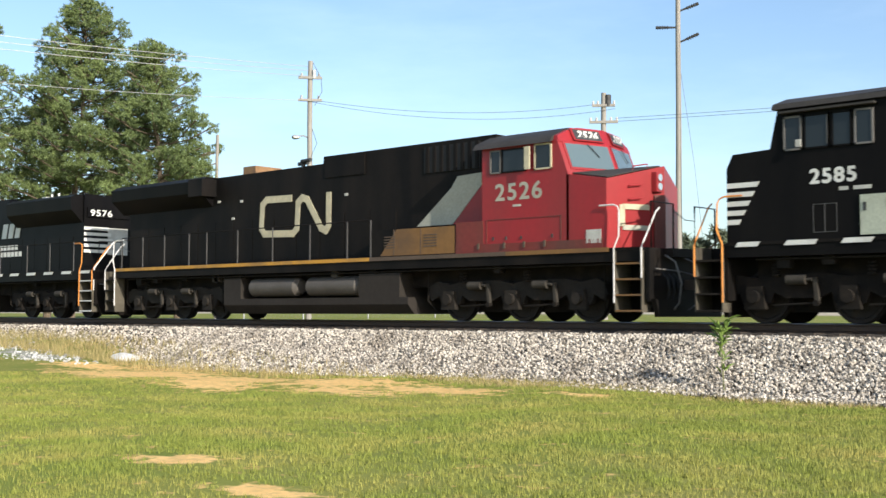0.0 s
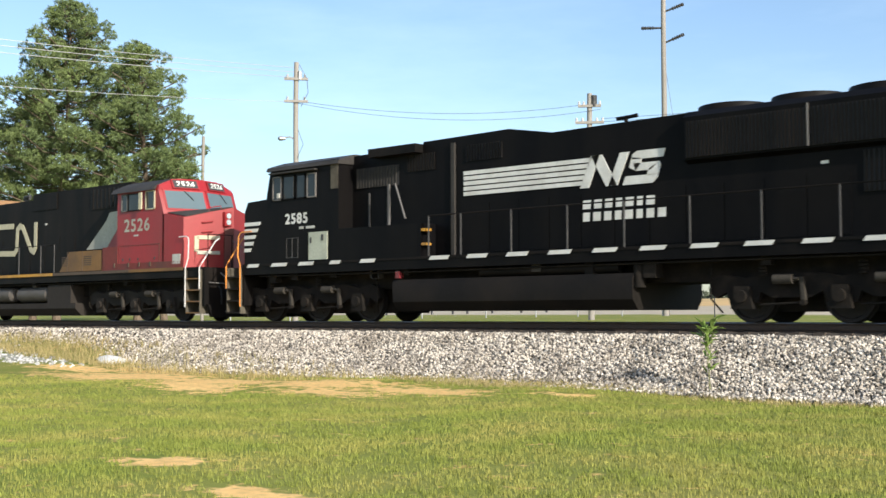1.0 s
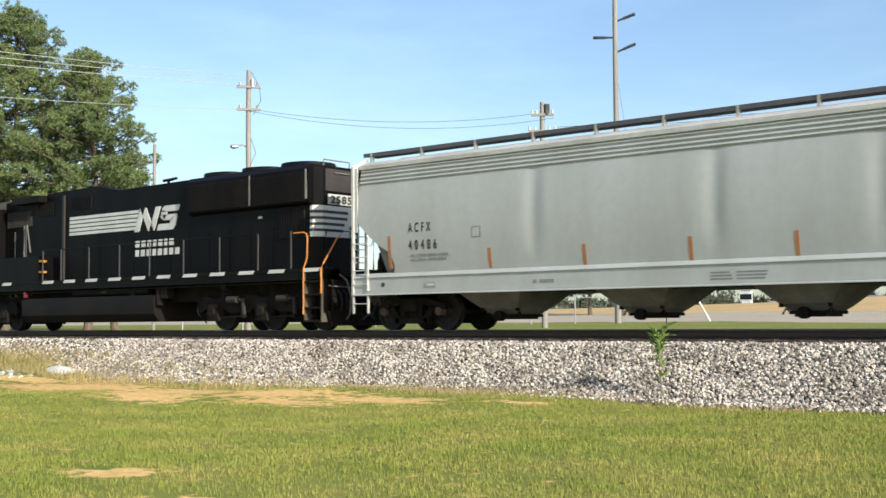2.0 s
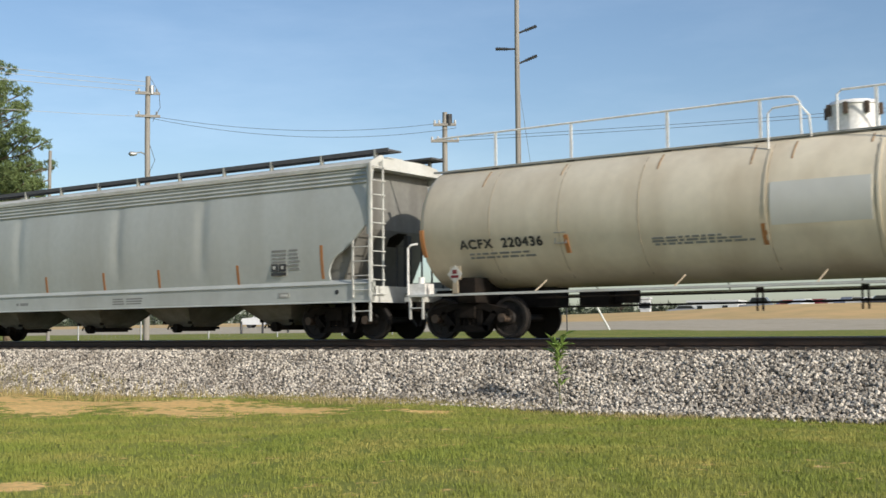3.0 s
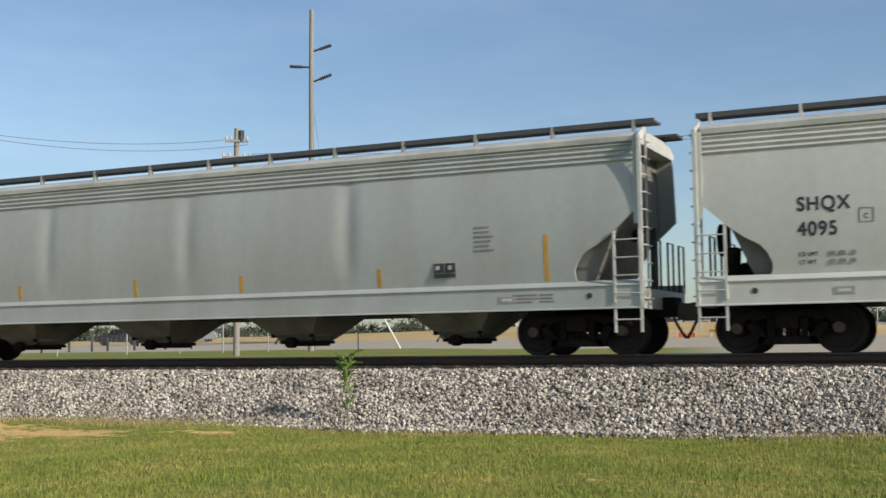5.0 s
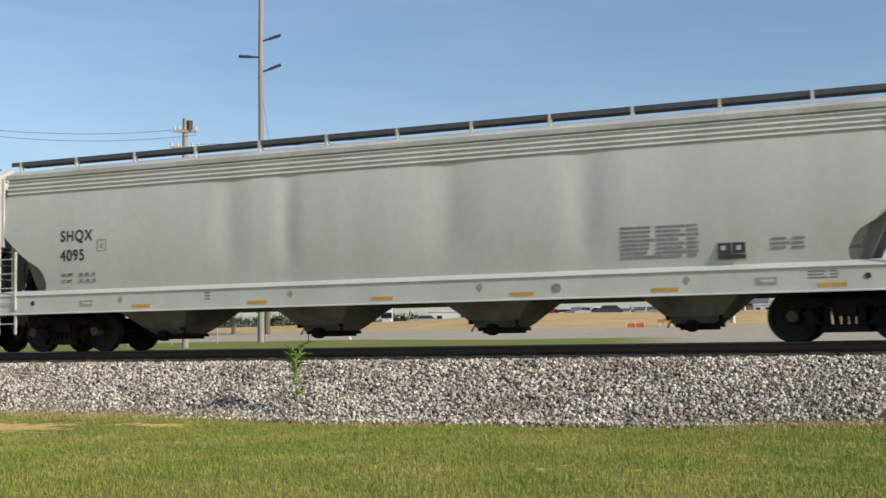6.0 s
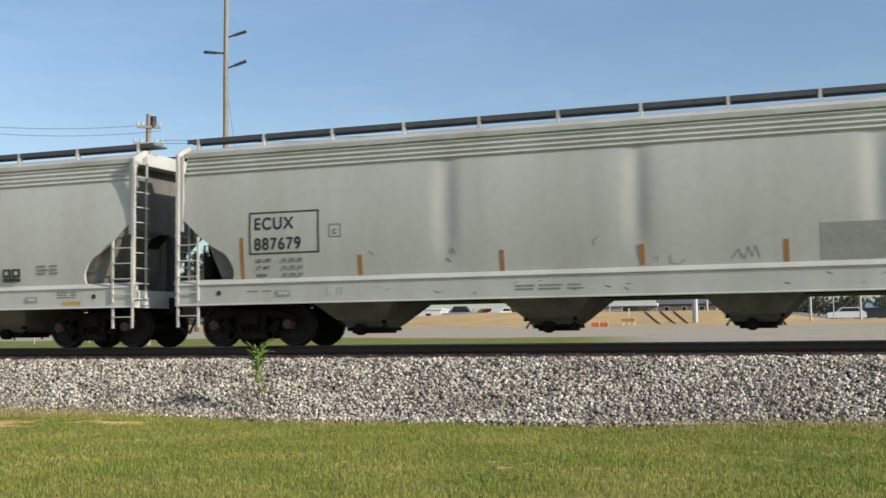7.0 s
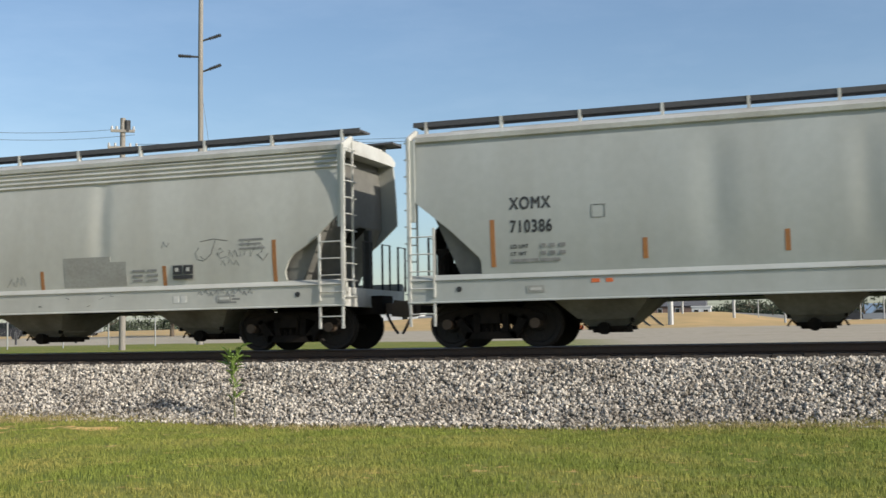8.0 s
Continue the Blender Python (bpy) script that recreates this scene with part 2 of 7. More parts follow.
def lettering(name, words, height, material, parent, m, bold=0.0, wide=1.0):
    """Built-in font as a thin mesh; its left lower corner lies at the pose m, facing -y."""
    key = (words, height, bold, wide)
    if key not in _letters:
        cu = bpy.data.curves.new("t", "FONT")
        cu.body, cu.size, cu.extrude, cu.space_character = words, height / 0.72, 0.0004, 1.14
        tmp = new("t", cu)
        bpy.context.view_layer.update()
        me = bpy.data.meshes.new_from_object(tmp.evaluated_get(bpy.context.evaluated_depsgraph_get()))
        bpy.data.objects.remove(tmp)
        bpy.data.curves.remove(cu)
        if bold > 0.001:
            # heavier strokes: the outline pushed outward
            hb = bmesh.new()
            hb.from_mesh(me)
            bmesh.ops.remove_doubles(hb, verts=hb.verts, dist=1e-5)
            hb.normal_update()
            push = []
            for v in hb.verts:
                n = Vector((0, 0, 0))
                for f in v.link_faces:
                    if abs(f.normal.z) < 0.5:
                        n += Vector((f.normal.x, f.normal.y, 0)) * f.calc_area()
                push.append(n.normalized() * bold if n.length > 0 else n)
            for v, n in zip(hb.verts, push):
                v.co += n
            hb.to_mesh(me)
            hb.free()
        me.transform(Matrix.Diagonal((wide, 1, 1, 1)))
        me.transform(pose(0, 0, 0, 90))
        me.materials.clear()
        me.materials.append(material)
        _letters[key] = me
    ob = new(name, _letters[key])
    ob.parent = parent
    ob.matrix_basis = m
    return ob


def bars(name, x, z, widths, rows, height, gap, material, parent, y=None):
    """Rows of plain bars in place of small writing."""
    bm = bmesh.new()
    rnd = random.Random(int(x * 100) + rows)
    for r in range(rows):
        cx, top = x, z - r * (height + gap)
        out = side(top) if y is None else y
        for w in widths:
            w2 = w * rnd.uniform(0.8, 1.1)
            box(bm, cx, cx + w2, out - 0.002, out + 0.006, top - height, top)
            cx += w + 0.06
    return tagged(part(name, bm, material, parent), kind="stuff")

# ---- ground ----
def smooth_step(a, b, v):
    u = np.clip((v - a) / (b - a), 0, 1)
    return u * u * (3 - 2 * u)


def ground_z(x, y):
    """Lawn, bank of the track, verge behind it, rising gravel lot and far field."""
    x, y = np.asarray(x, float), np.asarray(y, float)
    z = GRASS_Z + 0.05 * np.sin(x * 0.35 + 1) * np.sin(y * 0.4) + 0.03 * np.sin(x * 1.1) * np.cos(y * 0.9)
    z = z + 0.35 * smooth_step(-24, -40, x) * smooth_step(12, 19, y)
    back = np.interp(y, [0, 24, 27, 34, 40, 60, 66, 95], [-0.5, -0.5, -0.38, -0.26, -0.18, -0.06, -0.03, 0.70]) + 0.14 * smooth_step(-24, -34, x) * smooth_step(27, 42, y)
    rise = np.interp(x, [-110, -70, -52, -40, -14, -6], [0.35, 0.55, 0.72, 1.0, 1.0, 0.35])
    back = back + rise * np.interp(y, [0, 96, 112, 130, 200, 400, 2600], [0, 0, 1.55, 1.75, 2.4, 3.8, 12.0])
    s = smooth_step(18.9, 20.9, y)
    mid = z * (1 - s) + (-0.55) * s
    return np.where(y < 21, mid, np.where(y > 25.2, back, -0.55 + (back + 0.55) * smooth_step(24.4, 25.2, y)))


def blot(x, y, rows):
    d = np.zeros_like(x)
    for cx, cy, rx, ry, a in rows:
        c, s = math.cos(a), math.sin(a)
        u, v = (x - cx) * c + (y - cy) * s, -(x - cx) * s + (y - cy) * c
        d = np.maximum(d, 1.25 - np.sqrt((u / rx) ** 2 + (v / ry) ** 2))
    return np.clip(d, 0, 1)


BARE = [(-24.6, 16.3, 3.6, 2.3, -0.05), (-21.2, 16.3, 2.6, 1.8, 0.1), (-18.3, 16.8, 2.1, 1.6, 0.0), (-15.5, 16.6, 2.1, 1.15, 0.0), (-9.95, 6.95, 0.75, 0.42, 0.2), (-7.9, 6.4, 0.8, 0.35, 0.1), (-28.5, 17.2, 2.2, 0.9, 0.1), (-12.6, 17.2, 1.0, 0.4, 0), (-20.3, 15.0, 2.4, 1.2, -0.5), (-16.6, 15.3, 2.2, 0.9, -0.3), (-26.4, 18.2, 2.4, 0.9, -0.1)]
GRAVEL = [(-33.0, 17.8, 4.5, 1.0, -0.12), (-40.0, 19.5, 5.0, 1.2, -0.1)]


def grid_sheet(name, xs, ys, material, attrs):
    X, Y = np.meshgrid(xs, ys)
    Z = ground_z(X, Y)
    me = bpy.data.meshes.new(name)
    nx, ny = len(xs), len(ys)
    i = np.arange(nx * ny).reshape(ny, nx)
    f = np.stack([i[:-1, :-1], i[:-1, 1:], i[1:, 1:], i[1:, :-1]], -1).reshape(-1, 4)
    me.from_pydata(np.stack([X, Y, Z], -1).reshape(-1, 3).tolist(), [], f.tolist())
    me.polygons.foreach_set("use_smooth", [True] * len(me.polygons))
    for key, rows in attrs:
        me.attributes.new(key, "FLOAT", "POINT").data.foreach_set("value", blot(X.ravel(), Y.ravel(), rows))
    me.materials.append(material)
    return tagged(new(name, me), kind="structure")


def ground_material():
    m = bpy.data.materials.new("ground")
    m.use_nodes = True
    n, l = m.node_tree.nodes, m.node_tree.links
    b = n["Principled BSDF"]
    b.inputs["Roughness"].default_value = 0.95
    b.inputs["Specular IOR Level"].default_value = 0.1
    tc = n.new("ShaderNodeTexCoord")

    def noise_tex(scale, detail=5):
        t = n.new("ShaderNodeTexNoise")
        t.inputs["Scale"].default_value, t.inputs["Detail"].default_value = scale, detail
        l.new(tc.outputs["Object"], t.inputs["Vector"])
        return t.outputs["Fac"]

    def rng(v, a, b_, c=0.0, d=1.0):
        r = n.new("ShaderNodeMapRange")
        for k, val in zip((1, 2, 3, 4), (a, b_, c, d)):
            r.inputs[k].default_value = val
        l.new(v, r.inputs[0])
        return r.outputs[0]

    def mix(f, a, c):
        x = n.new("ShaderNodeMix")
        x.data_type = "RGBA"
        l.new(f, x.inputs[0])
        for k, v in ((6, a), (7, c)):
            if isinstance(v, tuple):
                x.inputs[k].default_value = (*v, 1)
            else:
                l.new(v, x.inputs[k])
        return x.outputs[2]

    def op(kind, a, c):
        x = n.new("ShaderNodeMath")
        x.operation = kind
        for k, v in ((0, a), (1, c)):
            if isinstance(v, float):
                x.inputs[k].default_value = v
            else:
                l.new(v, x.inputs[k])
        return x.outputs[0]

    def attr(key):
        a = n.new("ShaderNodeAttribute")
        a.attribute_name = key
        return a.outputs["Fac"]

    n_big, n_mid, n_fine = noise_tex(0.35), noise_tex(2.2), noise_tex(22.0)
    grass = mix(rng(n_big, 0.35, 0.65), (0.172, 0.212, 0.040), (0.255, 0.250, 0.065))
    grass = mix(rng(n_mid, 0.5, 0.75, 0, 0.6), grass, (0.24, 0.225, 0.07))
    grass = mix(rng(n_fine, 0.3, 0.8, 0, 0.3), grass, (0.09, 0.11, 0.03))
    soil = mix(rng(n_mid, 0.35, 0.65), (0.86, 0.57, 0.23), (0.74, 0.47, 0.18))
    soil = mix(rng(noise_tex(9.0), 0.45, 0.70, 0, 0.75), soil, (0.50, 0.35, 0.14))
    stones = mix(rng(n_fine, 0.35, 0.65), (0.22, 0.23, 0.17), (0.42, 0.41, 0.37))
    edge = op("ADD", rng(n_mid, 0.3, 0.7, -0.45, 0.40), rng(noise_tex(6.0), 0.3, 0.7, -0.42, 0.34))
    col = mix(rng(op("ADD", attr("bare"), edge), 0.28, 0.62), grass, soil)
    col = mix(rng(op("ADD", attr("gravel"), edge), 0.6, 0.75), col, stones)
    # the lot behind the track and the cut bank beyond it
    sep = n.new("ShaderNodeSeparateXYZ")
    l.new(tc.outputs["Object"], sep.inputs[0])
    y = op("ADD", sep.outputs[1], op("MULTIPLY", rng(n_big, 0.2, 0.8, -1.0, 1.0), 1.5))
    lot = mix(rng(n_mid, 0.3, 0.7), (0.40, 0.345, 0.26), (0.50, 0.435, 0.33))
    lot = mix(rng(n_big, 0.5, 0.75, 0, 0.5), lot, (0.33, 0.28, 0.20))
    bank = mix(rng(n_big, 0.35, 0.65), (0.62, 0.42, 0.20), (0.50, 0.36, 0.17))
    far = mix(rng(n_big, 0.35, 0.65), (0.20, 0.20, 0.19), (0.26, 0.25, 0.22))
    col = mix(rng(y, 66.0, 67.5), col, lot)
    bay = op("ADD", sep.outputs[0], op("MULTIPLY", y, 0.23))
    col = mix(op("MULTIPLY", rng(bay, -1.5, 2.5), rng(y, 28.5, 30.0)), col, lot)
    col = mix(rng(y, 94.0, 97.0), col, bank)
    col = mix(rng(y, 123.0, 127.0), col, far)
    l.new(col, b.inputs["Base Color"])
    bp = n.new("ShaderNodeBump")
    bp.inputs["Strength"].default_value, bp.inputs["Distance"].default_value = 0.5, 0.03
    l.new(n_fine, bp.inputs["Height"])
    l.new(bp.outputs[0], b.inputs["Normal"])
    return m


M["ground"] = ground_material()
xs = np.concatenate([[-2600, -1200, -600, -300, -160, -100], np.arange(-70, 30.1, 0.4), [40, 60, 100, 200, 500, 1200, 2600]])
ys = np.concatenate([[-2600, -1200, -500, -200, -80, -40, -15, -5], np.arange(0, 27, 0.3), np.arange(27, 70, 2), np.arange(70, 130, 5), [150, 200, 300, 500, 900, 1600, 2600]])
grid_sheet("ground", xs, ys, M["ground"], (("bare", BARE), ("gravel", GRAVEL)))


def scatter(name, label, category, verts_fn, pts, material, kind="stuff"):
    """One mesh of many small loose pieces, one at each point."""
    V, F = verts_fn(pts)
    me = bpy.data.meshes.new(name)
    me.from_pydata(V, [], F)
    me.materials.append(material)
    return tagged(new(name, me), label, category, kind=kind)


rng_np = np.random.default_rng(7)


def blades(pts, h0, h1, w, per, lean=0.5):
    """Thin upright triangles in tufts."""
    k = len(pts) * per
    base = np.repeat(pts, per, 0) + np.concatenate([rng_np.normal(0, 0.02, (k, 2)), np.zeros((k, 1))], 1)
    a = rng_np.uniform(0, 6.283, k)
    h = rng_np.uniform(h0, h1, k)
    side = np.stack([np.cos(a), np.sin(a), 0 * a], 1) * w
    tip = base + np.stack([np.cos(a + 1.5) * h * lean * rng_np.uniform(0, 1, k), np.sin(a + 1.5) * h * lean * rng_np.uniform(0, 1, k), h], 1)
    V = np.stack([base - side, base + side, tip], 1).reshape(-1, 3)
    return V.tolist(), np.arange(k * 3).reshape(-1, 3).tolist()


def lawn_points(count):
    az = radians(90) + np.radians(rng_np.uniform(-3, 66, count))
    r = np.sqrt(rng_np.uniform(7.0 ** 2, 30 ** 2, count))
    keep = rng_np.uniform(0, 1, count) < np.clip(14 / r, 0.12, 1)
    x, y = r * np.cos(az), r * np.sin(az)
    keep &= (y < 19.3 + 0.5 * np.sin(x * 1.7)) & (blot(x, y, BARE) + rng_np.uniform(-0.6, 0.3, count) < 0.1) & (blot(x, y, GRAVEL) + rng_np.uniform(-0.3, 0.2, count) < 0.3)
    clump = np.sin(x * 2.1 + 3 * np.sin(y * 0.9)) * np.sin(y * 2.4 + 2 * np.sin(x * 0.7))
    keep &= rng_np.uniform(-1.6, 1, count) < clump + 0.4
    x, y = x[keep], y[keep]
    return np.stack([x, y, ground_z(x, y) - 0.005], 1)


M["blade"] = mat("grass_blade", (0.205, 0.236, 0.046), 0.7, dirt=(0.36, 0.315, 0.090), dirt_amount=0.9, big=0.7, fine=3, vary=0.12, bump=0, rand=0.22, spec=0.2)
M["dry_blade"] = mat("dry_grass_blade", (0.36, 0.29, 0.13), 0.8, dirt=(0.20, 0.21, 0.07), dirt_amount=0.6, big=0.7, fine=3, vary=0.15, bump=0, rand=0.35, spec=0.2)
scatter("lawn_grass", "short mown green lawn grass beside the track", "grass", lambda p: blades(p, 0.018, 0.062, 0.0045, 5), lawn_points(240000), M["blade"])
nx_ = 14000
ex = rng_np.uniform(-46, 6, nx_)
ey = 19.15 + 0.35 * np.sin(ex * 0.9) + rng_np.normal(0, 0.45, nx_) - np.where(ex < -24, rng_np.uniform(-1.0, 2.0, nx_), 0)
clear = (blot(ex, ey, BARE) < 0.2) & (blot(ex, ey, GRAVEL) < 0.3)
ex, ey = ex[clear], ey[clear]
scatter("verge_grass", "dry straw-coloured grass at the foot of the ballast", "grass", lambda p: blades(p, 0.03, 0.11, 0.005, 5, 0.7),
        np.stack([ex, ey, ground_z(ex, ey)], 1), M["dry_blade"])

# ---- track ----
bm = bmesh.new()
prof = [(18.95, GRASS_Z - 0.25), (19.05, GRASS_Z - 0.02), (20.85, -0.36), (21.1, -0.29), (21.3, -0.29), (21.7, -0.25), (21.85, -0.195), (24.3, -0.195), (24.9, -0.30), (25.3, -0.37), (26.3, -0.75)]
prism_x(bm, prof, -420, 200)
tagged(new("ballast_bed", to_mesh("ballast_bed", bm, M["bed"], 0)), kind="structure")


def stone_shapes():
    base = np.array([(1, 0, 0), (-1, 0, 0), (0, 1, 0), (0, -1, 0), (0, 0, 1), (0, 0, -1)], float)
    F = np.array([(0, 2, 4), (2, 1, 4), (1, 3, 4), (3, 0, 4), (2, 0, 5), (1, 2, 5), (3, 1, 5), (0, 3, 5)])
    return base, F


def stones(pts, r0=0.018, r1=0.048):
    base, F = stone_shapes()
    k = len(pts)
    q = rng_np.normal(size=(k, 3, 3))
    q, _ = np.linalg.qr(q)
    size = rng_np.uniform(r0, r1, (k, 1, 1)) * rng_np.uniform(0.65, 1.25, (k, 6, 1))
    V = (base[None] * size) @ q + pts[:, None, :]
    return V.reshape(-1, 3).tolist(), (F[None] + 6 * np.arange(k)[:, None, None]).reshape(-1, 3).tolist()


def ballast_points(count, x0, x1):
    x = rng_np.uniform(x0, x1, count)
    u = rng_np.uniform(0, 1, count) ** 1.0
    y = 18.85 + u * 2.45
    y = y + np.where(u < 0.06, -rng_np.uniform(0, 0.5, count) ** 2, 0)
    z = np.interp(y, [18.0, 19.05, 20.85, 21.1, 24.9], [GRASS_Z, GRASS_Z, -0.36, -0.29, -0.29]) + rng_np.uniform(-0.030, 0.045, count)
    return np.stack([x, y, z], 1)


M["pale_stone"] = mat("pale_gravel", (0.46, 0.455, 0.43), 0.85, dirt=(0.3, 0.29, 0.26), dirt_amount=0.6, big=1.2, fine=30, vary=0.15, bump=0.3, rand=0.4)
hx = rng_np.uniform(-80, -19, 16000)
hx = hx[rng_np.uniform(-46, -17, len(hx)) > hx]
hy = rng_np.uniform(18.3, 20.6, len(hx)) - np.clip((hx + 34) * 0.09, 0, 1.3)
hz_ = np.where(hy > 18.9, np.interp(hy, [18.9, 19.05, 20.85], [GRASS_Z, GRASS_Z, -0.37]), ground_z(hx, hy))
scatter("verge_grass", "dry straw-coloured grass creeping up the ballast bank", "grass", lambda p: blades(p, 0.08, 0.30, 0.007, 4, 0.8), np.stack([hx, hy, np.maximum(hz_, ground_z(hx, hy))], 1), M["dry_blade"])
scatter("ballast_stones", "loose grey crushed-stone ballast on the track bank", "ballast", stones, ballast_points(92000, -30, 7), M["stone"])
scatter("ballast_stones", "loose grey crushed-stone ballast on the track bank", "ballast", lambda p: stones(p, 0.03, 0.055), ballast_points(30000, -75, -30), M["stone"])
gx, gy = rng_np.uniform(-44, -28, 5000), rng_np.uniform(16.4, 20.5, 5000)
ok = blot(gx, gy, GRAVEL) > 0.3
scatter("spilled_gravel", "pale spilled gravel lying in the grass", "gravel", lambda p: stones(p, 0.02, 0.07), np.stack([gx, gy, ground_z(gx, gy) + 0.0], 1)[ok][::3], M["pale_stone"])
for s, y in ((-1, TRACK_Y - 0.755), (1, TRACK_Y + 0.755)):
    rail = tagged(new("rail"), "rusty steel rail with a polished head on wooden ties", "rail", "rails")
    rail.location = (0, y, 0)
    bm = bmesh.new()
    prism_x(bm, [(-0.075, -0.18), (0.075, -0.18), (0.075, -0.165), (0.012, -0.14), (0.012, -0.05), (0.035, -0.04), (0.037, -0.012), (-0.037, -0.012), (-0.035, -0.04), (-0.012, -0.05), (-0.012, -0.14), (-0.075, -0.165)], -420, 200)
    part("web", bm, M["rail"], rail)
    bm = bmesh.new()
    prism_x(bm, [(-0.036, -0.012), (0.036, -0.012), (0.03, 0.0), (-0.03, 0.0)], -420, 200)
    part("running_surface", bm, M["rail_head"], rail, "polished rail head")
bm = bmesh.new()
box(bm, -0.115, 0.115, -1.3, 1.3, -0.36, -0.185)
tie_mesh = to_mesh("railway_tie", bm, M["tie"])
for k in range(160):
    t = new("railway_tie", tie_mesh)
    t.location = (-75 + 0.53 * k, TRACK_Y + random.uniform(-0.03, 0.03), random.uniform(-0.006, 0.004))
    t.rotation_euler = (0, 0, random.uniform(-0.01, 0.01))
    tagged(t, "weathered dark wooden railway tie bedded in ballast", "railway tie", "ties under the rails")

# ---- running gear ----
KEYED_WHEELS = []


def wheelset(parent, x, r, half=0.72):
    bm = bmesh.new()
    for s in (-1, 1):
        a = s * half
        prof = [(a - s * 0.07, 0.12), (a - s * 0.07, r - 0.07), (a - s * 0.07, r + 0.025), (a - s * 0.04, r + 0.025), (a - s * 0.035, r), (a + s * 0.07, r - 0.008),
                (a + s * 0.07, r - 0.075), (a + s * 0.03, r - 0.1), (a + s * 0.02, 0.16), (a + s * 0.08, 0.13), (a + s * 0.08, 0.09), (a + s * 0.2, 0.08)]
        lathe_y(bm, 0, 0, prof, 28)
        for k in range(6):
            c, n_ = math.cos(k * 1.0472), math.sin(k * 1.0472)
            cyl(bm, (c * r * 0.55, a + s * 0.02, n_ * r * 0.55), (c * r * 0.55, a + s * 0.04, n_ * r * 0.55), 0.045, seg=8)
    cyl(bm, (0, -half, 0), (0, half, 0), 0.085)
    ob = part("wheelset", bm, M["wheel"], parent)
    ob.location = (x, 0, r)
    KEYED_WHEELS.append((ob, x, r))
    return ob


def freight_truck(parent, x):
    """Three-piece truck: cast side frames with spring openings, bolster, springs, bearing caps."""
    bm = bmesh.new()
    box(bm, -0.2, 0.2, -1.12, 1.12, 0.46, 0.72)
    box(bm, -0.35, 0.35, -0.45, 0.45, 0.62, 0.84)
    t = part("truck", bm, M["dark"], parent)
    t.location = (x, 0, 0)
    for s in (-1, 1):
        bm = bmesh.new()
        y0, y1 = s * 0.92, s * 1.06
        lo, hi = min(y0, y1), max(y0, y1)
        prism(bm, [(-1.08, 0.60), (-0.98, 0.66), (-0.45, 0.78), (0.45, 0.78), (0.98, 0.66), (1.08, 0.60), (1.08, 0.50), (0.72, 0.53), (0.40, 0.64), (-0.40, 0.64), (-0.72, 0.53), (-1.08, 0.50)], lo, hi)
        prism(bm, [(-0.52, 0.16), (0.52, 0.16), (0.50, 0.30), (-0.50, 0.30)], lo, hi)
        for e in (-1, 1):
            prism(bm, [(e * 0.75, 0.56), (e * 0.66, 0.64), (e * 0.36, 0.30), (e * 0.44, 0.18), (e * 0.52, 0.16)], lo, hi)
            prism(bm, [(e * 0.22, 0.28), (e * 0.34, 0.28), (e * 0.36, 0.66), (e * 0.24, 0.66)], lo, hi)
        bevel(bm, 0.015)
        part("side_frame", bm, M["dark"], t)
        for k in (-0.13, 0.0, 0.13):
            bm = bmesh.new()
            prof = [(z_, r_) for j in range(5) for z_, r_ in ((0.30 + j * 0.04, 0.062), (0.32 + j * 0.04, 0.048))]
            ring_loft(bm, [[(k + r_ * math.cos(0.7854 * i), s * 0.99 + r_ * math.sin(0.7854 * i), z_) for i in range(8)] for z_, r_ in prof])
            part("spring", bm, M["dark"], t)
    for e in (-1, 1):
        wheelset(t, e * 0.889, 0.457)
        for s in (-1, 1):
            bm = bmesh.new()
            cyl(bm, (e * 0.889, s * 0.9, 0.457), (e * 0.889, s * 1.1, 0.457), 0.10, seg=12)
            part("bearing_cap", bm, M["brown"], t)
    return t


def coupler(parent, x, s):
    """A knuckle coupler with its air hose; s: which way it looks along the train."""
    bm = bmesh.new()
    box(bm, min(x, x - s * 0.75), max(x, x - s * 0.75), -0.1, 0.1, 0.72, 0.94)
    prism(bm, [(x - s * 0.22, 0.66), (x + s * 0.06, 0.64), (x + s * 0.12, 0.74), (x + s * 0.10, 0.96), (x - s * 0.16, 1.0)], -0.2, 0.12)
    bevel(bm, 0.02)
    part("coupler", bm, M["brown"], parent)
    bm = bmesh.new()
    tube(bm, [(x - s * 0.25, -0.35, 0.72), (x - s * 0.18, -0.38, 0.58), (x - s * 0.08, -0.36, 0.40), (x - s * 0.01, -0.34, 0.30)], 0.03, 8)
    part("air_hose", bm, M["rubber"], parent)


def ladder(parent, x0, x1, z0, z1, rungs, y, name="ladder", m="sill"):
    bm = bmesh.new()
    for x in (x0, x1):
        box(bm, x - 0.022, x + 0.022, y - 0.02, y + 0.02, z0, z1)
    for k in range(rungs):
        z = z0 + (k + 0.5) * (z1 - z0) / rungs
        cyl(bm, (x0, y - 0.02, z), (x1, y - 0.02, z), 0.013, seg=6)
    return part(name, bm, M[m], parent)


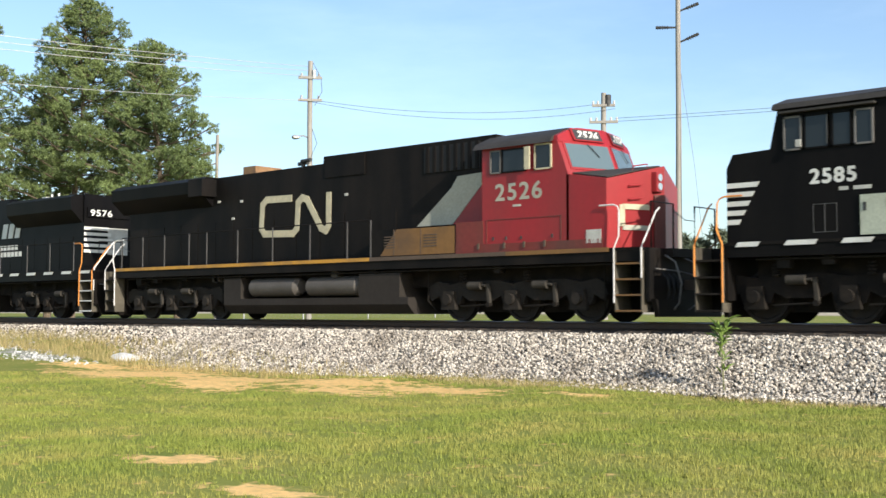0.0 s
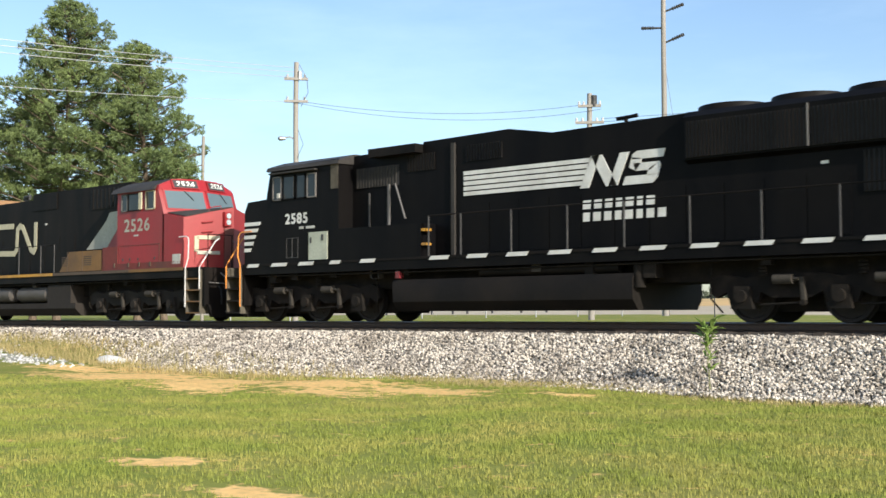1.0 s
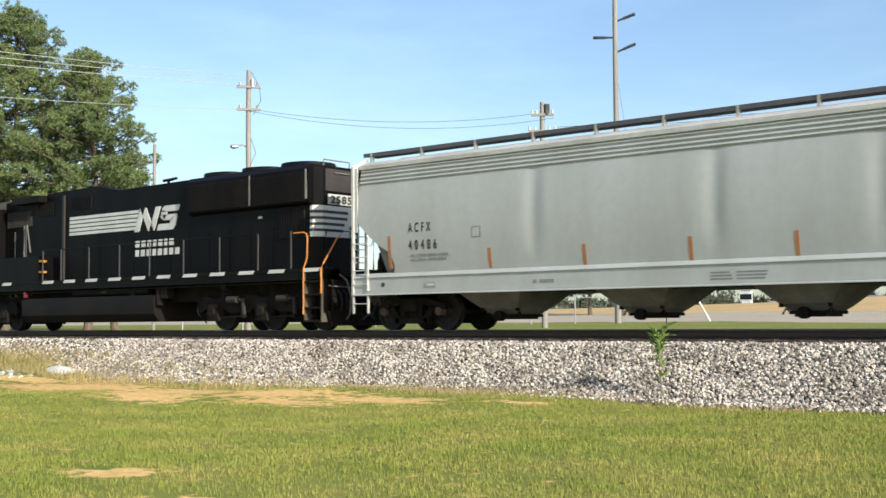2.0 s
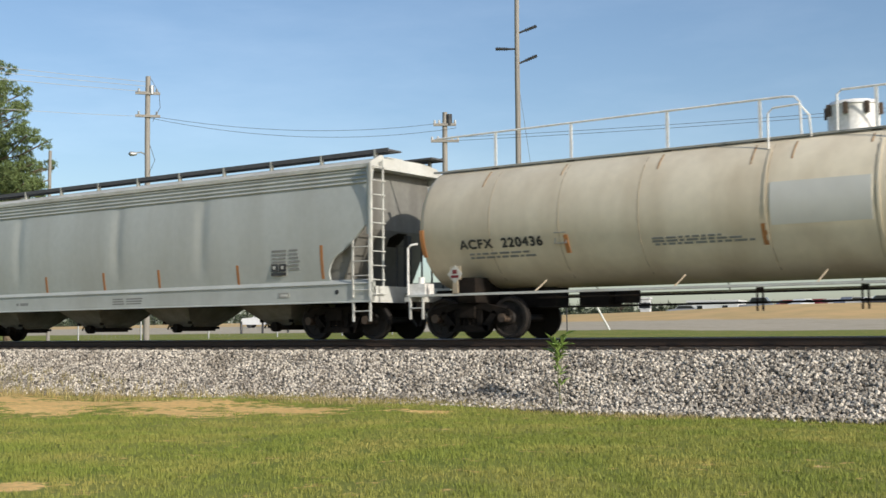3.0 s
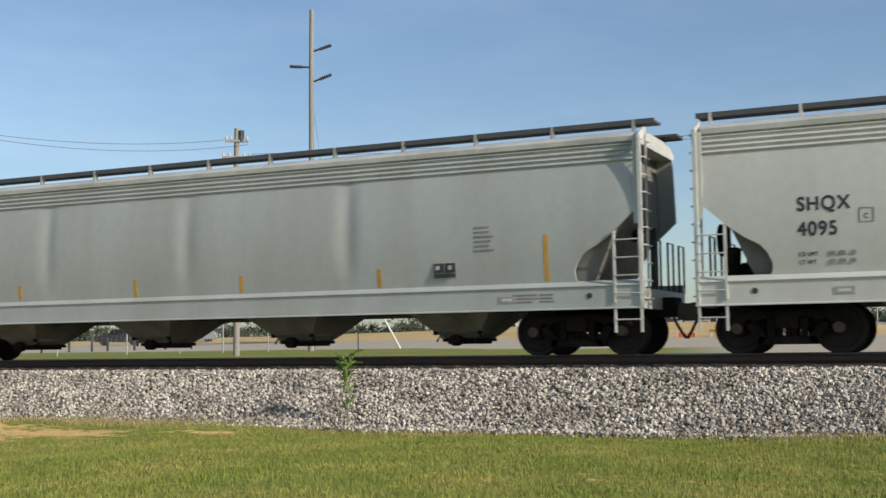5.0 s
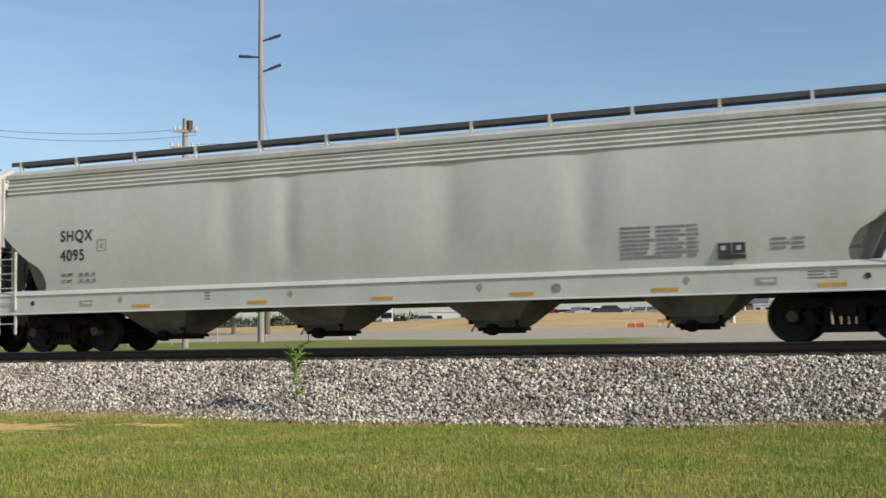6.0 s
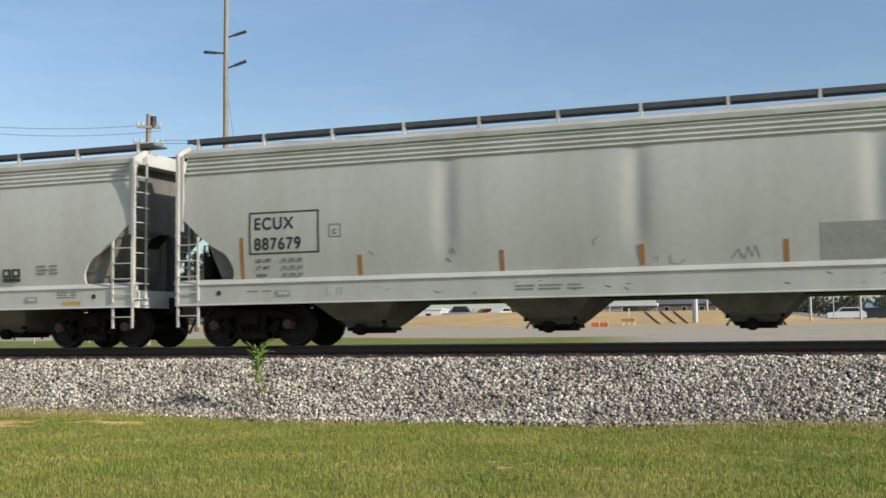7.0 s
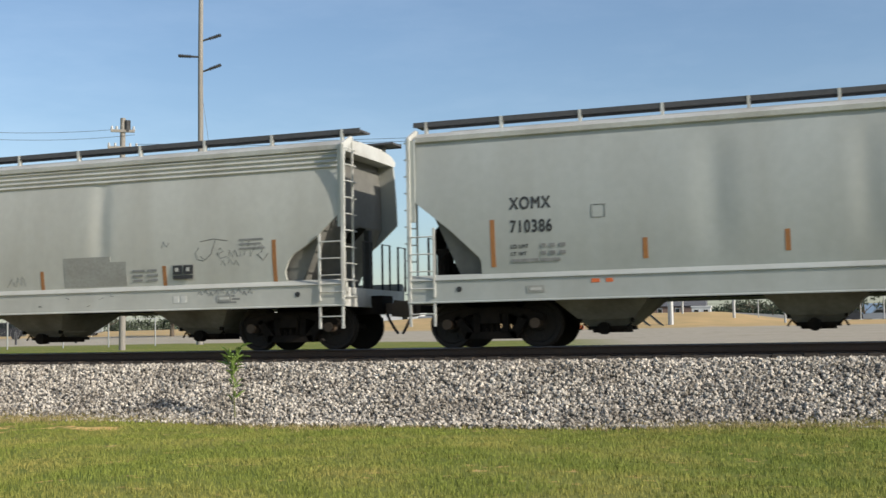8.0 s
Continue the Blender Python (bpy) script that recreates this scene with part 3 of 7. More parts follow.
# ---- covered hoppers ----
# end sheets: dirt plus the next wagon's shade, both put into the grey
M["end_shaded_grey"] = mat("hopper_end_shaded_grey", (0.19, 0.185, 0.165), 0.7, dirt=(0.09, 0.08, 0.07), dirt_amount=0.75, big=0.9, fine=8, vary=0.08, bump=0.06, streak=1.6)
M["ochre_mark"] = mat("faded_ochre_mark", (0.34, 0.31, 0.17), 0.6, dirt=(0.3, 0.3, 0.27), big=5)
M["gear_grey"] = mat("dark_grey_rail", (0.05, 0.05, 0.05), 0.7, dirt=(0.09, 0.08, 0.07), big=4)
# outlet grey carries grime and the shade below the sill
M["hopper_grime_shade"] = mat("hopper_underside_grime_shade", (0.24, 0.235, 0.21), 0.75, dirt=(0.09, 0.075, 0.06), dirt_amount=0.7, big=1.5, fine=10, vary=0.12, bump=0.1)

BULGED = ((4.08, 0.03), (2.72, 0.03), (2.28, 0.52), (2.08, 0.80), (1.94, 1.06), (1.80, 1.18), (1.62, 1.26), (1.50, 1.26), (1.36, 1.21), (1.30, 1.19))
STRAIGHT = ((4.08, 0.03), (2.86, 0.03), (2.24, 0.80), (1.72, 1.34), (1.64, 1.38), (1.30, 1.38))


def inset_at(z, outline_):
    """How far the side sheet is cut back from the end at that height."""
    return float(np.interp(z, [p[0] for p in reversed(outline_)], [p[1] for p in reversed(outline_)]))


def covered_hopper(label, body_mat, x0, x1, couplers, outlets, ribbed=True, cut=BULGED, dents=(), walk_mat="sill"):
    c = thing("covered_hopper", label, "hopper wagon", "wagons of the train")
    # barrel-shaped side sheets, cut away in a curve over the end platforms
    zs = sorted(set([p[0] for p in cut] + list(np.linspace(1.3, 4.08, 22))), reverse=True)
    for s in (-1, 1):
        rings = []
        for z in zs:
            w, i = side_width(z), inset_at(z, cut)
            a, b = x0 + 0.10 + i, x1 - 0.10 - i
            n = 300 if s < 0 else 2
            ring = []
            for k in range(n + 1):
                x = a + (b - a) * k / n
                dent = sum(depth * math.exp(-((x - dx) / wd) ** 2) * math.exp(-((z - 2.75) / 1.0) ** 4) for dx, depth, wd in dents) if s < 0 else 0
                ring.append((x, s * (w - dent), z))
            rings.append(ring + [(b, s * (w - 0.06), z), (a, s * (w - 0.06), z)])
        bm = bmesh.new()
        ring_loft(bm, rings)
        sheet = part("side_sheet", bm, body_mat, c, smooth=28)
        if ribbed:
            for z in (3.98, 3.88, 3.78, 3.68):
                bm = bmesh.new()
                w = side_width(z)
                prism_x(bm, [(s * (w - 0.03), z + 0.05), (s * (w + 0.012), z + 0.035), (s * (w + 0.042), z), (s * (w + 0.012), z - 0.03), (s * (w - 0.03), z - 0.04)], x0 + 0.16, x1 - 0.16)
                part("rib", bm, body_mat, sheet, smooth=50)
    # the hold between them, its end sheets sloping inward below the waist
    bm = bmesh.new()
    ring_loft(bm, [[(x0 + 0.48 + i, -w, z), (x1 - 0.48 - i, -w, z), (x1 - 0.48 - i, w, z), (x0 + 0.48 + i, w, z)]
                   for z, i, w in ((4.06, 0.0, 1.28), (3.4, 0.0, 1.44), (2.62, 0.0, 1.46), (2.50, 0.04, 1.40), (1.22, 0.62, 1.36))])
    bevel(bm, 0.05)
    part("hold", bm, M["end_shaded_grey"], c, "dusty grey sloping end sheets, shade painted in", smooth=0)
    # roof with its rolled edge
    bm = bmesh.new()
    prism_x(bm, [(-1.37, 4.02), (-1.43, 4.04), (-1.44, 4.13), (-1.2, 4.24), (-0.7, 4.31), (0.7, 4.31), (1.2, 4.24), (1.44, 4.13), (1.43, 4.04), (1.37, 4.02)], x0 + 0.12, x1 - 0.12)
    bevel(bm, 0.012)
    part("roof", bm, M["sill"], c)
    # trough hatches and running boards
    boxes("hatch_cover", [(x0 + 0.5, x1 - 0.5, -0.32, 0.32, 4.29, 4.42)], M["sill"], c, bev=0.02)
    n = int(round((x1 - x0 - 0.5) / 1.62))
    for s in (-1, 1):
        board = boxes("running_board", [(x0 - 0.02, x1 + 0.16, *sorted((s * 0.62, s * 1.12)), 4.42, 4.46)], M["hatch"], c, "dark grating roof walk")
        boxes("edge_strip", [(x0 - 0.02, x1 + 0.16, *sorted((s * 1.12, s * 1.135)), 4.39, 4.49)], M["hatch"], board)
        for k in range(n + 1):
            x = x0 + 0.25 + (x1 - x0 - 0.5) * k / n
            boxes("bracket", [(x - 0.028, x + 0.028, *sorted((s * 1.05, s * 1.145)), 4.22, 4.49)], M[walk_mat], board)
    # side sills with a sloping ledge
    for s in (-1, 1):
        bm = bmesh.new()
        prism_x(bm, [(s * 1.46, 1.41), (s * 1.605, 1.315), (s * 1.61, 1.30), (s * 1.58, 1.285), (s * 1.58, 0.90), (s * 1.61, 0.885), (s * 1.61, 0.865), (s * 1.50, 0.865), (s * 1.44, 1.1)], x0, x1)
        part("side_sill", bm, body_mat, c, smooth=0)
        for px in (x0 + 2.4, x1 - 2.9):
            boxes("jacking_pad", [(px, px + 0.34, *sorted((s * 1.575, s * 1.59)), 1.02, 1.15)], M["panel"], c, bev=0.006)
            boxes("pad_plate", [(px + 0.06, px + 0.28, *sorted((s * 1.588, s * 1.595)), 1.06, 1.11)], M["sill"], c)
        for px in (x0 + 1.05, x1 - 1.05):
            bm = bmesh.new()
            lathe_y(bm, px, 1.12, [(s * 1.578, 0.02), (s * 1.578, 0.055), (s * 1.59, 0.055), (s * 1.59, 0.02)], 14)
            part("rope_eye", bm, M["ink"], c)
    # end platforms, posts, shear plates
    for s, x in ((-1, x0), (1, x1)):
        i = -s
        boxes("end_sill", [(*sorted((x, x + i * 0.12)), -1.5, 1.5, 0.86, 1.24)], M["sill"], c)
        boxes("platform", [(*sorted((x + i * 0.12, x + i * 1.7)), -1.4, 1.4, 1.2, 1.24)], M["dark"], c)
        boxes("corner_post", [(*sorted((x, x + i * 0.07)), -1.605, -1.545, 0.90, 4.10)], M["sill"], c)
        bm = bmesh.new()
        prism_x(bm, [(-1.61, 3.86), (-1.61, 4.12), (-1.20, 4.32), (-1.08, 4.32), (-1.08, 4.24), (-1.30, 4.12), (-1.50, 3.90)], *sorted((x + i * 0.02, x + i * 0.06)))
        part("corner_gusset", bm, M["sill"], c)
        boxes("side_gusset", [(*sorted((x + i * 0.06, x + i * 0.16)), -1.57, -1.53, 2.45, 4.06)], body_mat, c)
        bm = bmesh.new()
        prism(bm, [(x + i * 0.3, 2.55), (x + i * 0.9, 2.0), (x + i * 1.6, 1.3), (x + i * 1.9, 1.3), (x + i * 0.9, 2.3)], -0.2, 0.2)
        part("center_web", bm, M["dark"], c)
        ladder(c, x + i * 0.05, x + i * 0.55, 0.98, 2.32, 4, -1.60)
        ladder(c, x + i * 0.05, x + i * 0.55, 0.42, 0.90, 1, -1.58, "stirrup_step")
        bm = bmesh.new()
        box(bm, *sorted((x + i * 0.01, x + i * 0.045)), -1.14, -1.10, 1.24, 4.28)
        for k in range(10):
            z = 1.05 + k * 0.33
            tube(bm, [(x + i * 0.03, -1.58, z), (x - i * 0.06, -1.55, z), (x - i * 0.06, -1.14, z), (x + i * 0.03, -1.12, z)], 0.013, 5)
        part("end_ladder", bm, M["sill"], c)
        for y in (-0.55, 0.45, 1.35):
            pipes("platform_rail", [[(x + i * 0.05, y, 1.24), (x + i * 0.05, y, 2.22), (x + i * 0.05, y + 0.42, 2.22), (x + i * 0.05, y + 0.42, 1.24)]], 0.024, M["gear_grey"], c)
        boxes("brake_mast", [(*sorted((x + i * 0.18, x + i * 0.30)), 0.05, 0.20, 1.24, 2.5)], M["gear_grey"], c)
        coupler(c, couplers[0 if s < 0 else 1], s)
        bm = bmesh.new()
        box(bm, *sorted((x - i * 0.25, x + i * 2.2)), -0.28, 0.28, 0.72, 1.1)
        part("draft_sill", bm, M["dark"], c)
        freight_truck(c, x + i * 1.50)
    # brake gear on the platform of one end
    bm = bmesh.new()
    cyl(bm, (x0 + 0.75, -0.75, 1.50), (x0 + 1.2, -0.75, 1.50), 0.15, seg=14)
    cyl(bm, (x0 + 0.68, -0.75, 1.50), (x0 + 0.75, -0.75, 1.50), 0.18, seg=14)
    box(bm, x0 + 0.95, x0 + 1.0, -0.85, -0.65, 1.24, 1.4)
    part("brake_cylinder", bm, M["dark"], c)
    boxes("control_valve", [(x0 + 0.42, x0 + 0.66, -1.05, -0.75, 1.24, 1.95), (x0 + 0.46, x0 + 0.60, -1.12, -1.05, 1.45, 1.8)], M["dark"], c, bev=0.03)
    bm = bmesh.new()
    lathe = [(0.0, 0.30), (0.03, 0.32), (0.06, 0.30)]
    rings = [[(x0 + 0.2 + d, -0.35 + r * math.cos(0.449 * k), 2.15 + r * math.sin(0.449 * k)) for k in range(14)] for d, r in lathe]
    ring_loft(bm, rings)
    part("brake_wheel", bm, M["dark"], c)
    for k, y in enumerate((-1.2, -0.2, 0.6)):
        pipes("air_pipe", [[(x0 + 0.5, y, 1.28), (x0 + 0.55, y, 1.75 + 0.2 * k), (x0 + 0.8, y, 1.95 + 0.1 * k), (x0 + 1.05, y, 1.6)]], 0.022, M["dark"], c)
    # outlet hoppers under the sill
    for k, ox in enumerate(outlets):
        bm = bmesh.new()
        ring_loft(bm, [[(ox - a, -w, z), (ox + a, -w, z), (ox + a, w, z), (ox - a, w, z)] for a, w, z in ((1.08, 1.30, 1.10), (0.92, 1.12, 0.90), (0.52, 0.66, 0.50), (0.50, 0.60, 0.47), (0.36, 0.46, 0.36))])
        hopper = part("outlet_hopper", bm, M["hopper_grime_shade"], c, "grimy grey outlet hopper, shade painted in", smooth=0)
        bm = bmesh.new()
        box(bm, ox - 0.38, ox + 0.38, -0.56, 0.56, 0.30, 0.37)
        box(bm, ox - 0.30, ox + 0.30, -0.48, 0.48, 0.25, 0.30)
        for e in (-1, 1):
            tube(bm, [(ox + e * 0.36, -0.5, 0.33), (ox + e * 0.46, -0.52, 0.42), (ox + e * 0.53, -0.52, 0.30)], 0.022, 6)
            box(bm, ox + e * 0.50 - 0.03, ox + e * 0.50 + 0.03, -0.70, -0.60, 0.44, 0.52)
        cyl(bm, (ox - 0.05, -0.70, 0.33), (ox - 0.05, -0.5, 0.33), 0.12, seg=14)
        bevel(bm, 0.012)
        part("outlet_gate", bm, M["dark"], hopper)
    boxes("train_line", [(x0 + 1.5, x1 - 1.5, -0.9, -0.86, 0.86, 0.9)], M["dark"], c)
    return c


def stripes(c, rows, material, y=-1.60):
    """Upright reflective strips: x, low, high."""
    for x, z0, z1 in rows:
        bm = bmesh.new()
        ring_loft(bm, [[(x - 0.045, side(z), z), (x + 0.045, side(z), z), (x + 0.045, side(z) + 0.02, z), (x - 0.045, side(z) + 0.02, z)] for z in np.linspace(z0, z1, 5)])
        part("reflector", bm, material, c)


def plate(name, c, x0, x1, z0, z1, material, y=None, t=0.02):
    y = side(max(z0, z1)) if y is None else y
    return boxes(name, [(x0, x1, y, y + t, z0, z1)], material, c)


def outline(name, c, x0, x1, z0, z1, w, material, y=None):
    if y is None:
        bm = bmesh.new()
        for a, b, lo, hi in ((x0, x1, z0, z0 + w), (x0, x1, z1 - w, z1), (x0, x0 + w, z0 + w, z1 - w), (x1 - w, x1, z0 + w, z1 - w)):
            ring_loft(bm, [[(a, side(z) - 0.004, z), (b, side(z) - 0.004, z), (b, side(z) + 0.012, z), (a, side(z) + 0.012, z)] for z in np.linspace(lo, hi, 5)])
        return part(name, bm, material, c)
    return boxes(name, [(x0, x1, y, y + 0.012, z0, z0 + w), (x0, x1, y, y + 0.012, z1 - w, z1), (x0, x0 + w, y, y + 0.012, z0, z1), (x1 - w, x1, y, y + 0.012, z0, z1)], material, c)


def patch_row(c, x0, x1, z0, z1, material):
    """A painted-out patch that lies on the rounded side."""
    bm = bmesh.new()
    ring_loft(bm, [[(x0, side(z), z), (x1, side(z), z), (x1, side(z) + 0.02, z), (x0, side(z) + 0.02, z)] for z in np.linspace(z0, z1, 7)])
    return part("patch", bm, material, c, "painted-out darker grey patch")


def service_panel(c, x, z):
    """Black service stencil: two dark squares over a dark strip, edged in white."""
    patch_row(c, x, x + 0.52, z, z + 0.33, M["dim_white"])
    for a, b, lo, hi in ((0.02, 0.24, 0.12, 0.31), (0.27, 0.50, 0.12, 0.31), (0.02, 0.50, 0.02, 0.10)):
        y = side(z + 0.3) - 0.006
        boxes("stencil_panel", [(x + a, x + b, y, y + 0.008, z + lo, z + hi)], M["ink"], c)
    boxes("lettering", [(x + 0.07, x + 0.15, side(z + 0.3) - 0.009, side(z + 0.3), z + 0.18, z + 0.26), (x + 0.34, x + 0.42, side(z + 0.3) - 0.009, side(z + 0.3), z + 0.18, z + 0.26)], M["dim_white"], c)


def stencil(c, x, z, words, h, bold=0.010, wide=1.0, m="ink"):
    lean = math.degrees(math.asin((side(z) - side(z + h)) / h))
    return lettering("lettering", words, h, M[m], c, pose(x, side(z) - 0.002, z, lean), bold, wide * 0.9)


def add_stencils(c, x, mark, number, h, z_mark, z_num, wide, wide_number=None):
    stencil(c, x, z_mark, mark, h, wide=wide)
    stencil(c, x, z_num, number, h, wide=wide_number or wide)

# ---- the wagons, in the order of the train ----
SPEED, GAIN = 15.0, 0.02          # metres a second towards -x, and how it picks up
TRAIN = []                        # (thing, place of its leading coupler along the track at the start)

w1 = covered_hopper("pale grey covered hopper wagon with dark roof walk, on the rails", M["grey"], 0.37, 19.25, (-0.14, 19.62), (4.30, 8.1, 11.75, 15.4),
                    walk_mat="panel", dents=((5.9, 0.033, 0.20), (10.3, 0.033, 0.20), (13.6, 0.033, 0.20)))
TRAIN.append((w1, 8.99))
add_stencils(w1, 2.24, "A C F X", "4 0 4 8 6", 0.23, 2.36, 1.94, 0.64, 0.74)
bars("lettering", 2.3, 1.83, (0.12, 0.3, 0.25, 0.3), 2, 0.05, 0.05, M["ink_grey"], w1)
outline("lettering", w1, 4.2, 4.45, 2.15, 2.4, 0.012, M["ink_grey"])
service_panel(w1, 16.05, 1.55)
bars("lettering", 16.1, 2.2, (0.5, 0.35), 6, 0.05, 0.04, M["ink_grey"], w1)
bars("lettering", 10.2, 1.15, (0.5, 0.6), 3, 0.035, 0.03, M["ink_grey"], w1, -1.582)
bars("lettering", 5.9, 1.12, (0.12, 0.4), 1, 0.08, 0.04, M["ink_grey"], w1, -1.582)
stripes(w1, [(1.61, 1.5, 2.3), (4.67, 1.42, 1.88), (7.22, 1.40, 1.85), (9.75, 1.40, 1.88), (11.98, 1.40, 1.88), (14.9, 1.40, 1.88), (17.70, 1.45, 2.25)], M["orange"])

w3 = covered_hopper("light grey covered hopper wagon with amber reflector strips", M["grey"], 0.23, 20.52, (-0.42, 21.0), (4.35, 8.42, 12.3, 16.3),
                    walk_mat="panel", dents=((6.05, 0.033, 0.20), (10.1, 0.026, 0.20), (14.2, 0.039, 0.20)))
TRAIN.append((w3, 49.23))
add_stencils(w3, 2.01, "ECUX", "880174", 0.25, 2.36, 1.92, 0.92)
bars("lettering", 2.0, 1.72, (0.12, 0.28, 0.35, 0.3), 2, 0.05, 0.05, M["ink_grey"], w3)
outline("lettering", w3, 3.35, 3.6, 2.0, 2.24, 0.012, M["ink_grey"])
service_panel(w3, 16.18, 1.55)
bars("lettering", 17.1, 2.55, (0.4,), 6, 0.04, 0.05, M["ink_grey"], w3)
bars("lettering", 17.9, 1.18, (0.5, 0.3), 3, 0.035, 0.03, M["ink_grey"], w3, -1.582)
stripes(w3, [(1.74, 1.38, 2.22), (5.18, 1.45, 1.78), (8.66, 1.37, 1.79), (11.55, 1.42, 1.79), (14.95, 1.42, 1.80), (18.6, 1.42, 2.33)], M["amber"])

w4 = covered_hopper("warm grey covered hopper wagon with amber sill reflectors", M["grey_light"], 0.90, 21.04, (0.41, 21.52), (4.9, 8.88, 12.83, 16.83),
                    dents=((7.2, 0.039, 0.40), (8.6, 0.033, 0.24), (12.2, 0.046, 0.48), (15.0, 0.033, 0.32)))
TRAIN.append((w4, 69.82))
add_stencils(w4, 2.72, "SHQX", "4095", 0.25, 2.50, 2.06, 0.98)
for z, words in ((1.70, "LD LMT"), (1.56, "LT WT")):
    stencil(w4, 2.72, z, words, 0.075, 0.003, 0.95)
    bars("lettering", 3.24, z + 0.075, (0.10, 0.13, 0.10), 1, 0.07, 0.02, M["ink_grey"], w4)
outline("lettering", w4, 3.76, 4.0, 2.25, 2.5, 0.012, M["ink_grey"])
stencil(w4, 3.83, 2.31, "C", 0.09, 0.002)
service_panel(w4, 17.45, 1.48)
for x in (4.4, 8.7, 12.9, 16.9):
    bm = bmesh.new()
    prism(bm, [(x - 0.07, 1.14), (x, 1.05), (x + 0.07, 1.14), (x, 1.23)], -1.586, -1.57)
    part("diamond_mark", bm, M["ochre_mark"], w4)
bars("lettering", 6.6, 1.24, (0.14,), 3, 0.035, 0.03, M["ink_grey"], w4, -1.582)
bars("lettering", 19.0, 1.24, (0.3, 0.15), 3, 0.03, 0.025, M["ink_grey"], w4, -1.582)
bars("lettering", 15.7, 2.16, (0.6, 0.5, 0.2), 8, 0.042, 0.035, M["ink_grey"], w4)
bars("lettering", 18.4, 1.85, (0.3, 0.2), 3, 0.04, 0.04, M["ink_grey"], w4)
stencil(w4, 14.65, 1.03, "CENTER FLOW", 0.095, 0.003)
cbm = bmesh.new()
cyl(cbm, (14.45, -1.59, 1.08), (14.45, -1.58, 1.08), 0.09, seg=16)
part("emblem", cbm, M["ink_grey"], w4)
for k, x in enumerate((4.95, 7.9, 10.8, 13.75, 16.5, 19.4)):
    boxes("reflector", [(x - 0.24, x + 0.24, -1.586, -1.57, 0.95, 1.02)], M["amber"], w4)

w5 = covered_hopper("weathered grey covered hopper wagon with orange strips and scrawled marks", M["grey_pale"], 0.48, 20.29, (0.0, 20.92), (4.38, 8.42, 12.3, 16.45),
                    dents=((6.6, 0.039, 0.20), (10.35, 0.039, 0.20), (14.5, 0.039, 0.20)))
TRAIN.append((w5, 91.43))
add_stencils(w5, 2.36, "ECUX", "887679", 0.25, 2.41, 1.99, 1.04)
outline("lettering", w5, 2.25, 3.86, 1.90, 2.77, 0.03, M["ink"])
for z, words in ((1.73, "LD LMT"), (1.58, "LT WT"), (1.43, "NEW")):
    stencil(w5, 2.38, z, words, 0.075, 0.003, 1.05)
    bars("lettering", 3.0, z + 0.075, (0.10, 0.13, 0.12), 1, 0.07, 0.03, M["ink_grey"], w5)
outline("lettering", w5, 4.1, 4.36, 2.2, 2.46, 0.012, M["ink_grey"])
stencil(w5, 4.17, 2.26, "C", 0.1, 0.002)
service_panel(w5, 16.29, 1.50)
boxes("reflector", [(4.05, 4.20, -1.586, -1.57, 1.03, 1.17), (4.26, 4.40, -1.586, -1.57, 1.03, 1.17)], M["dim_white"], w5)
boxes("reflector", [(16.35, 16.48, -1.586, -1.57, 1.02, 1.16), (16.53, 16.66, -1.586, -1.57, 1.02, 1.16)], M["white"], w5)
bars("lettering", 2.2, 1.15, (0.3, 0.25), 1, 0.025, 0.03, M["ink_grey"], w5, -1.582)
for k, (a, b, z0, z1) in enumerate(((13.55, 14.75, 1.42, 2.06), (14.75, 15.15, 1.42, 1.94))):
    patch_row(w5, a, b, z0, z1, M["panel"])
bars("lettering", 15.3, 1.75, (0.3, 0.25), 3, 0.05, 0.05, M["ink_grey"], w5)
bars("lettering", 17.9, 2.3, (0.55,), 3, 0.04, 0.05, M["ink_grey"], w5)
bars("lettering", 8.0, 1.12, (0.4, 0.5, 0.3), 2, 0.035, 0.03, M["ink_grey"], w5, -1.582)
bars("lettering", 17.4, 1.15, (0.5,), 3, 0.035, 0.03, M["ink_grey"], w5, -1.582)
stripes(w5, [(2.06, 1.40, 2.26), (4.75, 1.41, 1.81), (7.73, 1.40, 1.80), (10.43, 1.43, 1.81), (12.97, 1.40, 1.80), (16.09, 1.38, 1.81), (18.70, 1.40, 2.25)], M["orange"])
# scrawled paint: loose loops and strokes
rnd = random.Random(4)


def scrawl(c, runs, r):
    for pts in runs:
        pipes("scrawl", [[(x, side(z) + r * 0.6, z) for x, z in pts]], r, M["ink_grey"], c, seg=4)


scrawl(w5, [
    [(16.95, 2.16), (16.86, 2.06), (16.90, 1.92), (17.06, 1.88)], [(16.98, 2.28), (17.30, 2.33), (17.62, 2.28)], [(17.34, 2.30), (17.24, 2.02), (17.08, 1.90), (16.98, 1.98)],
    [(17.38, 2.00), (17.52, 2.06), (17.46, 2.14), (17.38, 2.02), (17.46, 1.92), (17.60, 1.96)], [(17.64, 1.92), (17.68, 2.08), (17.74, 1.94), (17.80, 2.08), (17.86, 1.94)],
    [(17.92, 1.94), (17.98, 2.30), (18.02, 1.96), (18.14, 2.26), (18.16, 1.94), (18.30, 2.20)], [(18.34, 2.12), (18.44, 2.16), (18.42, 2.02), (18.32, 1.98), (18.44, 1.84), (18.56, 1.98)]], 0.013)
scrawl(w5, [[(x, 1.80 + dz), (x + 0.06, 1.90 + dz), (x + 0.12, 1.78 + dz)] for x, dz in ((17.45, -0.02), (17.62, 0.0), (17.76, -0.03))], 0.007)
